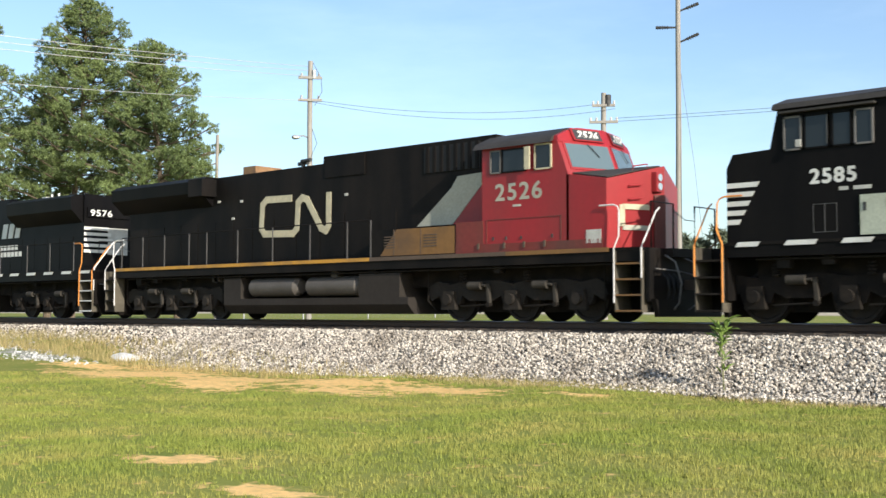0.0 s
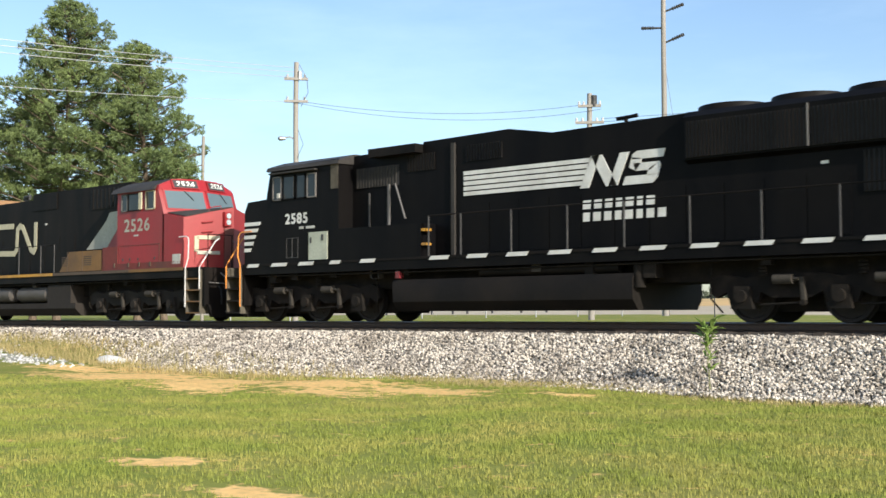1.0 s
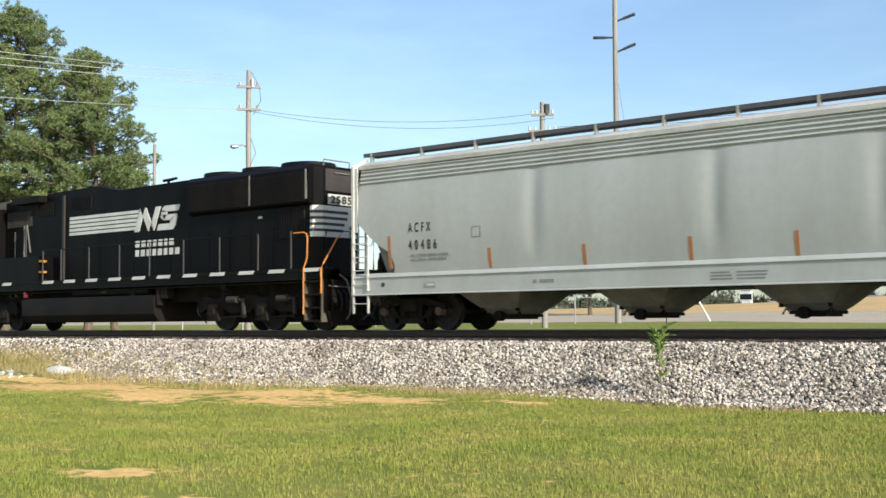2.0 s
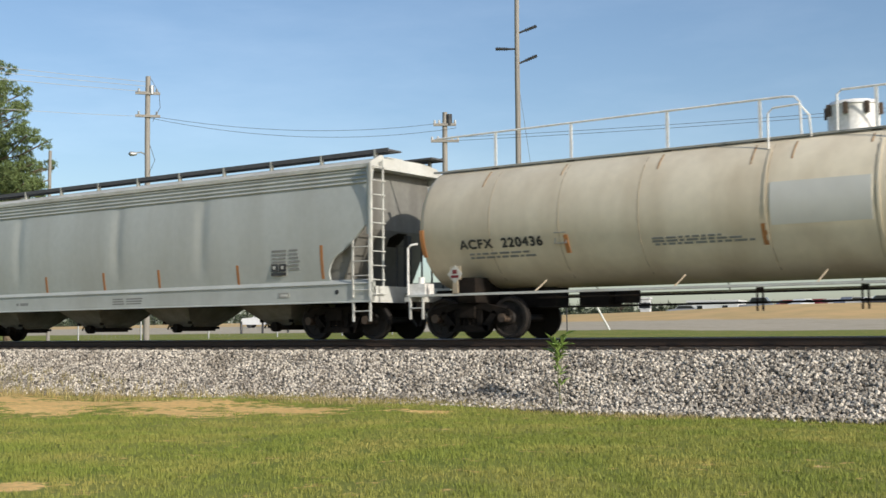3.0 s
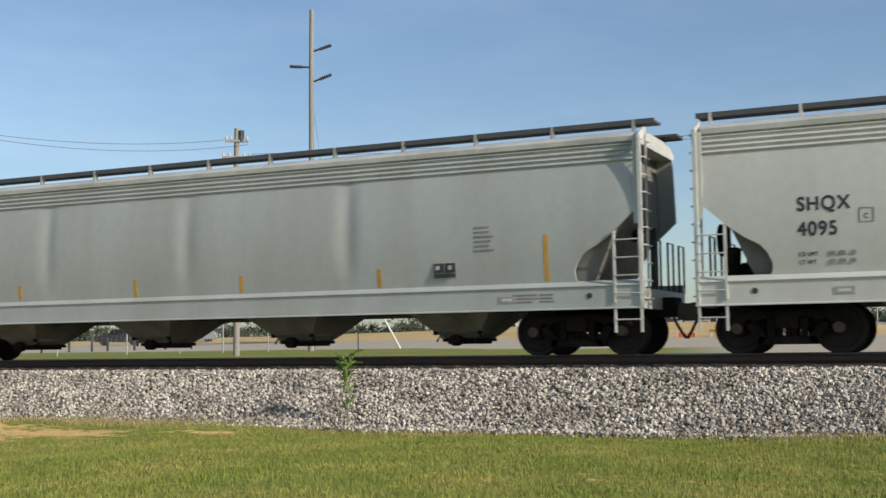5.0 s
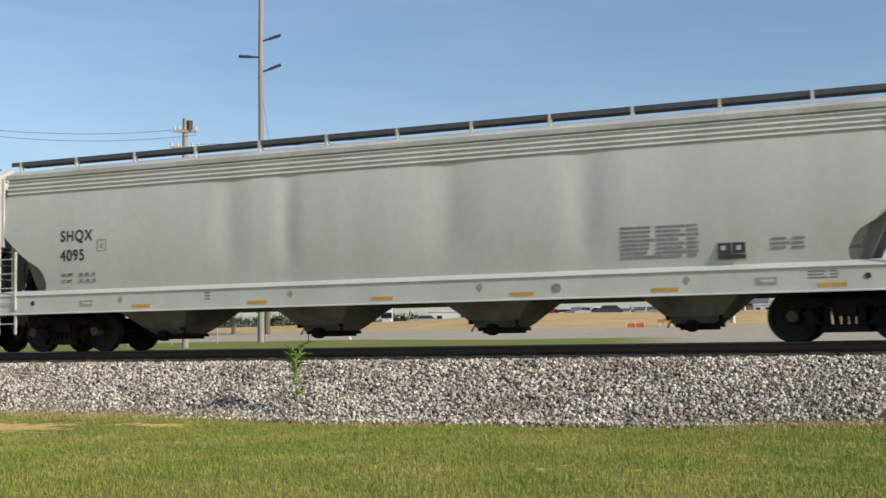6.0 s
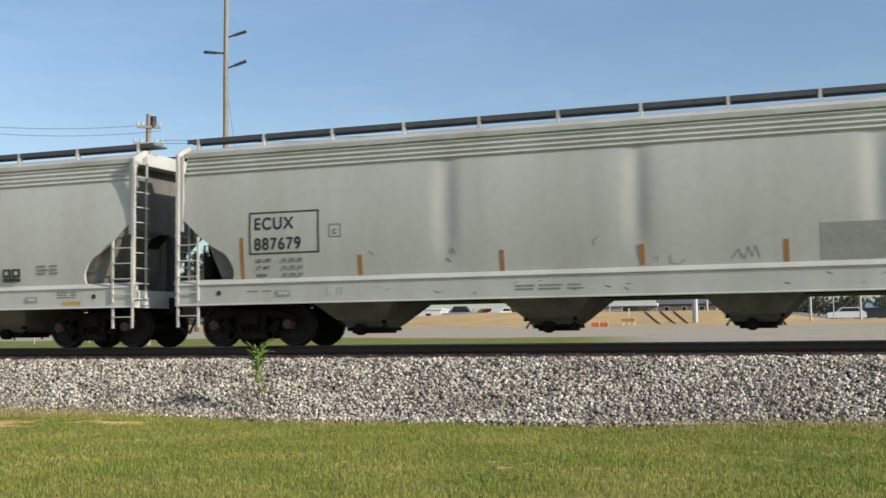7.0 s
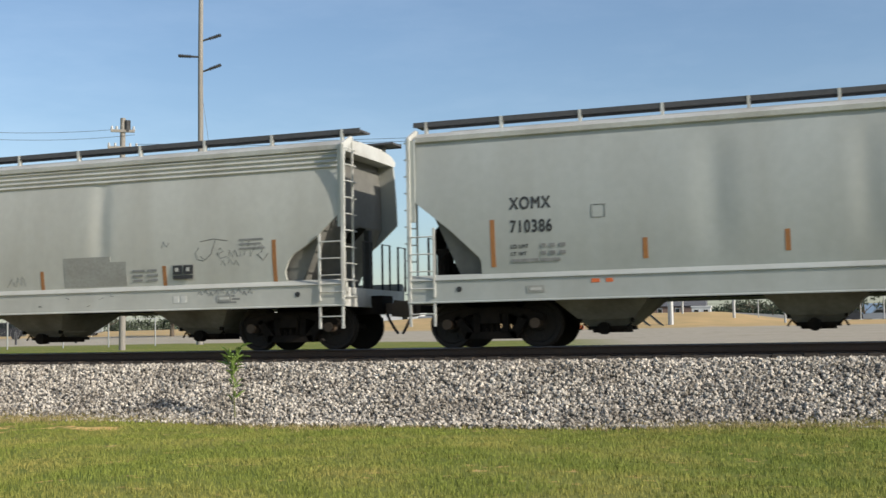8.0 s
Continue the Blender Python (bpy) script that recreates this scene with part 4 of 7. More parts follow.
scrawl(w5, [[(16.05, 2.18), (16.10, 2.32), (16.18, 2.20), (16.22, 2.30)], [(12.02, 1.48), (12.16, 1.66), (12.22, 1.50)], [(12.26, 1.48), (12.32, 1.70), (12.40, 1.52), (12.46, 1.72), (12.52, 1.50)],
            [(9.62, 1.98), (9.52, 1.90), (9.56, 1.82)], [(10.62, 1.52), (10.72, 1.58), (10.68, 1.48)], [(10.95, 1.60), (10.92, 1.46), (11.08, 1.42), (11.20, 1.50)], [(4.95, 1.88), (5.06, 1.80)], [(6.75, 1.90), (6.80, 1.78)], [(6.62, 1.70), (6.70, 1.62)]], 0.010)
for k in range(10):
    x = 16.95 + 0.13 * k
    z = 1.18 + 0.03 * math.sin(k * 2.1)
    pipes("scrawl", [[(x, -1.582, z), (x + 0.05, -1.582, z + 0.08), (x + 0.10, -1.582, z - 0.01)]], 0.010, M["ink_grey"], w5, seg=4)
for k in range(16):
    x, z = rnd.uniform(4.6, 15.5), rnd.uniform(0.98, 1.26)
    pipes("scrawl", [[(x, -1.582, z), (x + rnd.uniform(0.03, 0.12), -1.582, z + rnd.uniform(-0.06, 0.06))]], 0.008, M["ink_grey"], w5, seg=4)

w6 = covered_hopper("pale grey covered hopper wagon with plain side and orange strips", M["grey"], 0.52, 19.8, (-0.11, 20.3), (4.2, 8.05, 12.1, 16.1), ribbed=False, cut=STRAIGHT,
                    dents=((6.4, 0.033, 0.32), (9.0, 0.026, 0.24)))
TRAIN.append((w6, 112.54))
add_stencils(w6, 2.60, "XOMX", "710386", 0.235, 2.60, 2.16, 0.84)
for z, words in ((1.86, "LD LMT"), (1.72, "LT WT")):
    stencil(w6, 2.60, z, words, 0.075, 0.003, 1.0)
    bars("lettering", 3.2, z + 0.075, (0.10, 0.13, 0.12), 1, 0.07, 0.02, M["ink_grey"], w6)
bars("lettering", 2.62, 1.66, (0.5, 0.36), 1, 0.06, 0.03, M["ink_grey"], w6)
outline("lettering", w6, 4.18, 4.44, 2.37, 2.62, 0.012, M["ink_grey"])
plate("reflector", w6, 4.15, 4.3, 1.17, 1.24, M["barrier"], y=-1.586)
plate("reflector", w6, 4.42, 4.55, 1.17, 1.24, M["barrier"], y=-1.586)
stripes(w6, [(2.25, 1.52, 2.42), (5.15, 1.58, 1.96), (7.65, 1.62, 2.0), (11.0, 1.5, 1.9)], M["orange"])

# ---- tank wagon ----
def tank_wagon():
    c = thing("tank_wagon", "weathered cream tank wagon with white roof railing and rust streaks", "tank wagon", "wagons of the train")
    zc, r, xa, xb = 2.53, 1.43, 1.18, 19.10
    seg = 40

    def ring(x, rr):
        return [(x, -rr * math.cos(6.28318 * i / seg), zc + rr * math.sin(6.28318 * i / seg)) for i in range(seg)]

    rings = []
    for k in range(7):
        a = radians(90 * k / 6)
        rings.append(ring(xa - 0.36 * math.cos(a), max(0.02, r * math.sin(a) ** 0.5)))
    seams = (2.9, 4.62, 6.45, 9.1, 11.08, 11.75, 13.6, 15.45, 17.3)
    for k in range(7):
        a = radians(90 - 90 * k / 6)
        rings.append(ring(xb + 0.38 * math.cos(a), max(0.02, r * math.sin(a) ** 0.5)))
    bm = bmesh.new()
    ring_loft(bm, rings)
    tank = part("tank", bm, M["tank"], c)

    def wrap(name, x0, x1, z0, z1, material, lift=0.006, parent=tank, label=""):
        """A thin sheet that follows the tank's side."""
        bm = bmesh.new()
        rows = []
        for k in range(13):
            z = z0 + (z1 - z0) * k / 12
            a = math.asin((z - zc) / r)
            rows.append([(x, -(r + e) * math.cos(a), zc + (r + e) * math.sin(a)) for x, e in ((x0, lift), (x1, lift), (x1, -0.01), (x0, -0.01))])
        ring_loft(bm, rows)
        return part(name, bm, material, parent, label)

    def on_side(x, z, words, h, bold=0.004, wide=1.0, m="ink"):
        a = math.asin((z - zc) / r)
        return lettering("lettering", words, h, M[m], tank, pose(x, -(r + 0.008) * math.cos(a), zc + (r + 0.008) * math.sin(a), -math.degrees(a)), bold, wide)

    for s in seams:
        wrap("weld_seam", s - 0.007, s + 0.007, zc - 1.25, zc + 1.36, M["seam"], 0.006)
    wrap("jacket_patch", 9.16, 11.02, 2.10, 2.90, M["tank_panel"], 0.012)
    for x in (9.06, 11.14):
        wrap("jacket_band", x - 0.025, x + 0.025, 1.3, 3.6, M["tank"], 0.015)
    wrap("stencil_panel", 17.74, 18.74, 2.20, 2.66, M["placard_grey"])
    for k in range(4):
        wrap("lettering", 17.80, 18.66, 2.30 + 0.09 * k, 2.312 + 0.09 * k, M["ink_grey"], 0.010)
    for x, z0, z1 in ((1.10, 1.85, 2.45), (4.77, 1.79, 2.16), (9.01, 1.75, 2.14), (12.22, 1.67, 2.09), (15.58, 1.69, 2.1), (18.96, 1.66, 2.45)):
        wrap("reflector", x - 0.05, x + 0.05, z0, z1, M["orange"], 0.012)
    wrap("faded_stencil", 14.85, 15.52, 1.76, 1.98, M["rust_run"], 0.010)
    wrap("stencil_panel", 16.94, 17.40, 1.70, 1.95, M["dim_white"], 0.010)
    for a, b, lo, hi in ((16.955, 17.16, 1.79, 1.935), (17.18, 17.385, 1.79, 1.935), (16.955, 17.385, 1.715, 1.77)):
        wrap("stencil_panel", a, b, lo, hi, M["ink"], 0.014)
    on_side(2.10, 1.98, "ACFX  220436", 0.21, 0.012, 1.05)
    on_side(17.74, 2.74, "BUTADIENE", 0.105, 0.006, 1.12)
    for k, (x, z, w) in enumerate(((2.3, 1.86, 1.5), (2.3, 1.78, 1.7), (6.7, 1.98, 1.4), (6.7, 1.92, 1.9), (6.75, 1.86, 2.0), (17.75, 2.70, 1.0), (17.75, 2.2, 0.6), (17.75, 2.12, 0.5), (17.75, 2.04, 0.4), (11.3, 2.85, 0.7), (11.55, 2.79, 0.4))):
        x1 = x
        while x1 < x + w:
            step = random.uniform(0.08, 0.26)
            wrap("lettering", x1, x1 + step, z - 0.02, z + 0.02, M["ink_grey"], 0.008)
            x1 += step + 0.05
    for x in (2.6, 4.53, 6.77, 8.73, 9.52, 10.95, 12.88, 15.16, 17.04):
        wrap("rust_run", x - 0.018, x + 0.018, 3.42 + 0.12 * math.sin(x * 7), 3.72, M["rust_run"], 0.006)
    bm = bmesh.new()
    for x0, x1, z0, z1 in ((4.5, 4.78, 1.98, 2.0), (4.5, 4.78, 2.2, 2.22), (4.5, 4.52, 1.98, 2.22), (4.76, 4.78, 1.98, 2.22)):
        a = math.asin((2.1 - zc) / r)
        box(bm, x0, x1, -(r + 0.012) * math.cos(a) - (z0 - 2.1) * 0.3, -r * math.cos(a), z0, z1)
    part("lettering", bm, M["ink_grey"], tank)
    # diamond placards in their holders
    for x in (2.1, 18.35):
        bm = bmesh.new()
        box(bm, x - 0.07, x + 0.07, -1.56, -1.53, 0.98, 1.30)
        box(bm, x - 0.14, x + 0.14, -1.56, -1.53, 1.30, 1.60)
        holder = part("placard_holder", bm, M["seam"], c, "rusty steel placard holder")
        bm = bmesh.new()
        prism(bm, [(x - 0.20, 1.42), (x, 1.22), (x + 0.20, 1.42), (x, 1.62)], -1.575, -1.562)
        part("placard", bm, M["dim_white"], holder, "red and white diamond placard")
        boxes("mark", [(x - 0.10, x + 0.10, -1.58, -1.574, 1.34, 1.40), (x - 0.06, x + 0.06, -1.58, -1.574, 1.43, 1.52)], M["car_red"], holder)
    # rounded hatch housing with valves
    bm = bmesh.new()
    cyl(bm, (10.35, 0, 3.85), (10.35, 0, 4.40), 0.48, seg=28)
    cyl(bm, (10.35, 0, 4.40), (10.35, 0, 4.48), 0.51, 0.44, seg=28)
    bevel(bm, 0.02)
    part("dome", bm, M["tank_rail"], c, "cream round valve housing")
    for a in range(8):
        bm = bmesh.new()
        x, y = 10.35 + 0.51 * math.cos(a * 0.785), 0.51 * math.sin(a * 0.785)
        box(bm, x - 0.04, x + 0.04, y - 0.04, y + 0.04, 4.2, 4.42)
        part("latch", bm, M["brown"], c)
    # top rail, each run with its posts
    for y in (-0.62,):
        run = pipes("railing", [[(0.94, y, 4.64), (9.2, y, 4.64), (9.42, y, 4.62), (9.52, y, 4.5), (9.54, y, 3.8)]], 0.022, M["tank_rail"], c)
        pipes("railing", [[(10.22, y, 3.8), (10.23, y, 4.56), (10.32, y, 4.64), (18.92, y, 4.64), (19.08, y, 4.58), (19.16, y, 4.46), (19.19, y, 3.78)]], 0.022, M["tank_rail"], c)
        for x in (2.6, 4.53, 6.77, 8.73, 10.95, 12.88, 15.16, 17.04):
            boxes("post", [(x - 0.03, x + 0.03, y - 0.012, y + 0.012, 3.78, 4.64)], M["tank_rail"], run)
            boxes("foot", [(x - 0.09, x + 0.09, y - 0.05, y + 0.05, 3.76, 3.84)], M["brown"], run)
        boxes("top_walk", [(0.95, 19.2, *sorted((y, y * 1.15)), 3.82, 3.86)], M["panel"], c)
    pipes("grab_rail", [[(9.0, -0.95, 3.6), (9.0, -0.95, 4.28), (9.1, -0.95, 4.38), (9.62, -0.95, 4.40), (9.75, -0.8, 4.2), (9.75, -0.7, 3.8)]], 0.02, M["tank_rail"], c)
    pipes("grab_rail", [[(11.35, -0.95, 3.6), (11.35, -0.95, 4.34), (11.45, -0.95, 4.42), (12.1, -0.92, 4.26)]], 0.02, M["tank_rail"], c)
    # side running board on brackets, stub sills, bolsters
    for s in (-1, 1):
        board = boxes("running_board", [(0.70, 19.72, *sorted((s * 1.36, s * 1.56)), 0.95, 1.0)], M["sill"], c)
        for x in (4.05, 7.2, 10.0, 13.35, 16.4):
            pipes("bracket", [[(x, s * 1.5, 0.97), (x + 0.10, s * 1.10, 1.24)]], 0.016, M["seam"], board)
    for e, x, cx in ((-1, 0.70, 0.23), (1, 19.72, 20.38)):
        i = -e
        bm = bmesh.new()
        box(bm, *sorted((x, x + i * 3.2)), -0.3, 0.3, 0.7, 1.12)
        box(bm, *sorted((x + i * 1.3, x + i * 1.75)), -1.3, 1.3, 0.8, 1.35)
        part("stub_sill", bm, M["dark"], c)
        boxes("end_sill", [(*sorted((x, x + i * 0.14)), -1.56, 1.56, 0.85, 0.99)], M["sill"], c)
        pipes("handrail", [[(x + i * 0.1, -1.54, 0.95), (x + i * 0.1, -1.54, 2.05), (x + i * 0.16, -1.52, 2.12), (x + i * 0.3, -1.45, 2.15)]], 0.026, M["tank_rail"], c)
        pipes("handrail", [[(x + i * 0.05, 1.5, 0.95), (x + i * 0.05, 1.5, 2.1), (x + i * 0.05, -0.2, 2.1)]], 0.026, M["tank_rail"], c)
        ladder(c, x + i * 0.15, x + i * 0.5, 0.45, 0.95, 1, -1.53, "stirrup_step")
        pipes("grab_rail", [[(x + i * 0.1, -0.6, 0.95), (x + i * 0.1, -0.6, 2.0), (x + i * 0.1, 0.6, 2.0), (x + i * 0.1, 0.6, 0.95)]], 0.02, M["gear_grey"], c)
        pipes("head_ladder", [[(x + i * (0.42 - 0.16 * math.cos(k)), -0.95 + 0.1 * k, 3.5 - 0.5 * k), (x + i * (0.34 - 0.1 * math.cos(k)), -0.9 + 0.05 * k, 3.0 - 0.5 * k)] for k in range(3)], 0.015, M["tank_rail"], c)
        pipes("release_rod", [[(x - i * 0.1, -1.4, 1.0), (x - i * 0.1, 0, 0.95)], [(x, -0.8, 1.0), (x - i * 0.2, -0.7, 0.6)]], 0.018, M["dark"], c)
        coupler(c, cx, e)
        freight_truck(c, x + i * 1.40)
    pipes("brake_rod", [[(4.0, -1.2, 0.86), (16.6, -1.2, 0.86)], [(4.0, -1.2, 0.66), (16.6, -1.2, 0.66)]], 0.02, M["dark"], c)
    for x in (8.85, 10.8, 12.75, 14.65, 16.4):
        boxes("hanger", [(x - 0.07, x - 0.04, -1.25, -1.21, 0.50, 0.95), (x + 0.04, x + 0.07, -1.25, -1.21, 0.50, 0.95), (x - 0.07, x + 0.07, -1.24, -1.22, 0.88, 0.95)], M["dark"], c)
    boxes("brake_gear", [(4.6, 5.3, -0.5, 0.1, 0.66, 1.0), (5.4, 5.7, -0.4, 0.2, 0.74, 1.02)], M["dark"], c, bev=0.04)
    bm = bmesh.new()
    box(bm, 0.75, 1.2, -1.45, -1.1, 0.99, 1.25)
    cyl(bm, (1.0, -1.3, 1.25), (1.0, -1.3, 1.4), 0.07)
    part("valve_box", bm, M["tank_rail"], c)
    return c


M["rust_run"] = mat("rust_streak", (0.33, 0.20, 0.10), 0.8, dirt=(0.5, 0.42, 0.30), dirt_amount=0.9, big=2, fine=10, streak=5)
M["seam"] = mat("grimy_seam", (0.36, 0.29, 0.20), 0.7, dirt=(0.5, 0.43, 0.32), dirt_amount=0.8, big=1.5, fine=8)
M["tank_panel"] = mat("tank_patch", (0.60, 0.59, 0.54), 0.35, dirt=(0.48, 0.46, 0.42), dirt_amount=0.3, big=2, fine=3, vary=0.03, bump=0.03)
M["placard_grey"] = mat("grey_stencil_panel", (0.33, 0.35, 0.36), 0.6, dirt=(0.26, 0.26, 0.26), big=4)
w2 = tank_wagon()
TRAIN.append((w2, 28.45))


# ---- locomotives ----
def six_wheel_truck(parent, axles, dusty=False):
    a, b = axles[0], axles[-1]
    bm = bmesh.new()
    box(bm, a - 0.3, b + 0.9, -0.6, 0.6, 0.22, 0.95)
    bevel(bm, 0.05)
    t = part("truck", bm, M["dark"], parent)
    for s in (-1, 1):
        bm = bmesh.new()
        lo, hi = sorted((s * 1.0, s * 1.16))
        pts = [(a - 0.75, 0.62), (a - 0.7, 0.86)]
        for x in axles:
            pts += [(x - 0.45, 0.98), (x, 0.90), (x + 0.45, 0.98)]
        pts += [(b + 0.7, 0.86), (b + 0.75, 0.62)]
        for x in reversed(axles):
            pts += [(x + 0.62, 0.50), (x + 0.38, 0.62), (x + 0.30, 0.40), (x - 0.30, 0.40), (x - 0.38, 0.62), (x - 0.62, 0.50)]
        prism(bm, pts, lo, hi)
        bevel(bm, 0.02)
        part("side_frame", bm, M["dusty_gear" if dusty else "dark"], t)
    for x in axles:
        wheelset(t, x, 0.533)
        bm = bmesh.new()
        prism(bm, [(x - 0.24, 0.28), (x + 0.24, 0.28), (x + 0.16, 0.74), (x - 0.16, 0.74)], -1.26, -1.14)
        cyl(bm, (x, -1.34, 0.53), (x, -1.22, 0.53), 0.13, seg=14)
        bevel(bm, 0.015)
        part("journal_box", bm, M["dusty_gear" if dusty else "gear"], t)
    for x in (axles[0] + 0.95, axles[1] + 0.95):
        bm = bmesh.new()
        cyl(bm, (x - 0.22, -1.3, 0.86), (x + 0.18, -1.3, 0.86), 0.10, seg=12)
        cyl(bm, (x + 0.18, -1.3, 0.86), (x + 0.3, -1.3, 0.86), 0.035, seg=8)
        part("brake_cylinder", bm, M["dusty_cast"], t)
        bm = bmesh.new()
        prism(bm, [(x + 0.30, 0.9), (x + 0.37, 0.9), (x + 0.42, 0.45), (x + 0.34, 0.42)], -1.28, -1.2)
        part("brake_lever", bm, M["dusty_cast"], t)
        bm = bmesh.new()
        cyl(bm, (x + 0.36, -1.30, 0.40), (x + 0.36, -1.18, 0.40), 0.06, seg=10)
        tube(bm, [(x - 0.55, -1.22, 0.36), (x + 0.36, -1.24, 0.40)], 0.022)
        part("brake_link", bm, M["gear"], t)
        bm = bmesh.new()
        for k in range(4):
            cyl(bm, (x - 0.5, -1.2, 0.94 + 0.07 * k), (x - 0.5, -1.2, 0.98 + 0.07 * k), 0.085, seg=10)
        part("spring", bm, M["gear"], t)
    pipes("sand_pipe", [[(axles[0] - 0.7, -1.2, 1.3), (axles[0] - 0.72, -1.2, 0.5), (axles[0] - 0.55, -1.0, 0.2)], [(axles[-1] + 0.7, -1.2, 1.3), (axles[-1] + 0.72, -1.2, 0.5), (axles[-1] + 0.55, -1.0, 0.2)]], 0.02, M["gear"], t)
    return t


def step_well(parent, x0, x1, rail_mat, edge_mat, dirn):
    """Corner steps with bent handrails; dirn: the way out of the locomotive."""
    well = boxes("step_well", [(x0, x0 + 0.03, -1.56, -0.9, 0.22, 1.55)], M["sunlit_plate"], parent)
    boxes("side_plate", [(x1 - 0.03, x1, -1.56, -1.2, 0.22, 1.55)], M["sunlit_plate"], well)
    boxes("back_plate", [(x0 + 0.03, x1 - 0.03, -0.93, -0.9, 0.22, 1.55)], M["black_dirty"], well)
    for z in (0.24, 0.58, 0.92, 1.26):
        step = boxes("step", [(x0 + 0.03, x1 - 0.03, -1.56, -1.0, z, z + 0.03)], M["gear"], well)
        boxes("step_edge", [(x0 + 0.03, x1 - 0.03, -1.575, -1.56, z - 0.01, z + 0.03)], M[edge_mat], well)
    m = (x0 + x1) / 2
    far, near = (x1, x0) if dirn > 0 else (x0, x1)
    pipes("handrail", [[(near, -1.58, 0.42), (near, -1.58, 1.6), (near + dirn * 0.12, -1.57, 1.88), (near + dirn * 0.12, -1.55, 2.42), (near + dirn * 0.07, -1.54, 2.52), (near - dirn * 0.04, -1.53, 2.56), (near - dirn * 0.42, -1.52, 2.56)]], 0.019, M[rail_mat], well)
    pipes("handrail", [[(far, -1.58, 0.95), (far, -1.58, 1.6), (far, -1.5, 1.72), (far, -1.0, 2.40), (far, -0.85, 2.5)]], 0.019, M[rail_mat], well)
    return well


def walkway_rails(c, xs, mat_key="post_grey", top=2.62):
    run = pipes("walkway_rail", [[(xs[0], -1.5, top), (xs[-1], -1.5, top)]], 0.017, M["black_dirty"], c)
    for x in xs:
        boxes("post", [(x - 0.014, x + 0.014, -1.52, -1.495, 1.55, top)], M[mat_key], run)
    return run


def pilot(c, x, s):
    """End plate, plough, coupler, hoses."""
    bm = bmesh.new()
    box(bm, *sorted((x, x - s * 0.08)), -1.5, 1.5, 0.45, 1.6)
    prism_x(bm, [(-1.3, 0.12), (1.3, 0.12), (1.45, 0.5), (-1.45, 0.5)], *sorted((x, x + s * 0.12)))
    part("pilot", bm, M["black_dirty"], c)
    coupler(c, x + s * 0.72, s)
    for k, y in enumerate((-1.0, -0.8, -0.6, 0.6, 0.8)):
        pipes("air_hose", [[(x + s * 0.02, y, 1.05), (x + s * 0.14, y, 0.95), (x + s * 0.18, y, 0.7), (x + s * 0.1, y + 0.05, 0.5)]], 0.025, M["rubber"], c, seg=8)
    for y, d in ((-0.95, 0.0), (-0.35, 0.12), (0.5, 0.05)):
        pipes("jumper_hose", [[(x + s * 0.05, y, 1.45), (x + s * (0.30 + d), y, 1.30), (x + s * (0.42 + d), y + 0.05, 0.85), (x + s * (0.34 + d), y + 0.08, 0.42), (x + s * 0.2, y + 0.1, 0.28)]], 0.022, M["rail_grey"], c, seg=8)
    pipes("cut_lever", [[(x + s * 0.10, -1.4, 1.15), (x + s * 0.16, -0.7, 1.12), (x + s * 0.5, -0.1, 0.98)]], 0.016, M["rail_grey"], c)
    boxes("anticlimber", [(*sorted((x, x + s * 0.22)), -0.9, 0.9, 1.42, 1.60)], M["black_dirty"], c, bev=0.02)
    pipes("end_chain", [[(x - s * 0.05, -0.45, 2.45), (x + s * 0.1, -0.2, 2.25), (x + s * 0.1, 0.2, 2.25), (x - s * 0.05, 0.45, 2.45)]], 0.010, M["rail_grey"], c, seg=5)
    pipes("end_rail", [[(x - s * 0.05, -1.35, 1.6), (x - s * 0.05, -1.35, 2.6), (x - s * 0.05, -0.45, 2.6), (x - s * 0.05, -0.45, 1.6)]], 0.022, M["black_dirty"], c)
    pipes("end_rail", [[(x - s * 0.05, 0.45, 1.6), (x - s * 0.05, 0.45, 2.6), (x - s * 0.05, 1.35, 2.6), (x - s * 0.05, 1.35, 1.6)]], 0.022, M["black_dirty"], c)


def frame_of(c, x0, x1, side_mat):
    boxes("underframe", [(x0, x1, -1.53, 1.53, 1.32, 1.56)], side_mat, c, bev=0.02)
    boxes("center_sill", [(x0 + 0.4, x1 - 0.4, -0.95, 0.95, 0.85, 1.32)], M["dark"], c)
    boxes("walkway", [(x0, x1, -1.55, 1.55, 1.56, 1.62)], M["black_dirty"], c)
    rnd = random.Random(3)
    for k in range(9):
        x, w = rnd.uniform(x0 + 0.8, x1 - 1.2), rnd.uniform(0.10, 0.30)
        boxes("junction_box", [(x, x + w, -1.40, -1.2, rnd.uniform(1.05, 1.2), 1.32)], M["gear"] if k % 3 else M["dusty_cast"], c, bev=0.02)
    pipes("conduit", [[(x0 + 0.6, -1.42, 1.27), (x0 + 7.0, -1.42, 1.25), (x1 - 0.6, -1.42, 1.27)]], 0.022, M["gear"], c)


def dashes(c, spans, z0=1.525, z1=1.62):
    for a, b in spans:
        bm = bmesh.new()
        prism(bm, [(a, z0), (b - 0.07, z0), (b, z1), (a + 0.07, z1)], -1.562, -1.545)
        part("sill_stripe", bm, M["white"], c)


def slats(c, x0, x1, z0, z1, y, step, material, name="grille"):
    """A grille of upright slats in a dark recess."""
    g = boxes(name, [(x0, x1, y + 0.005, y + 0.03, z0, z1)], M["rubber"], c)
    bm = bmesh.new()
    for x in np.arange(x0 + step / 2, x1, step):
        box(bm, x - step * 0.22, x + step * 0.22, y - 0.02, y + 0.006, z0, z1)
    part("slat", bm, material, g)
    return g


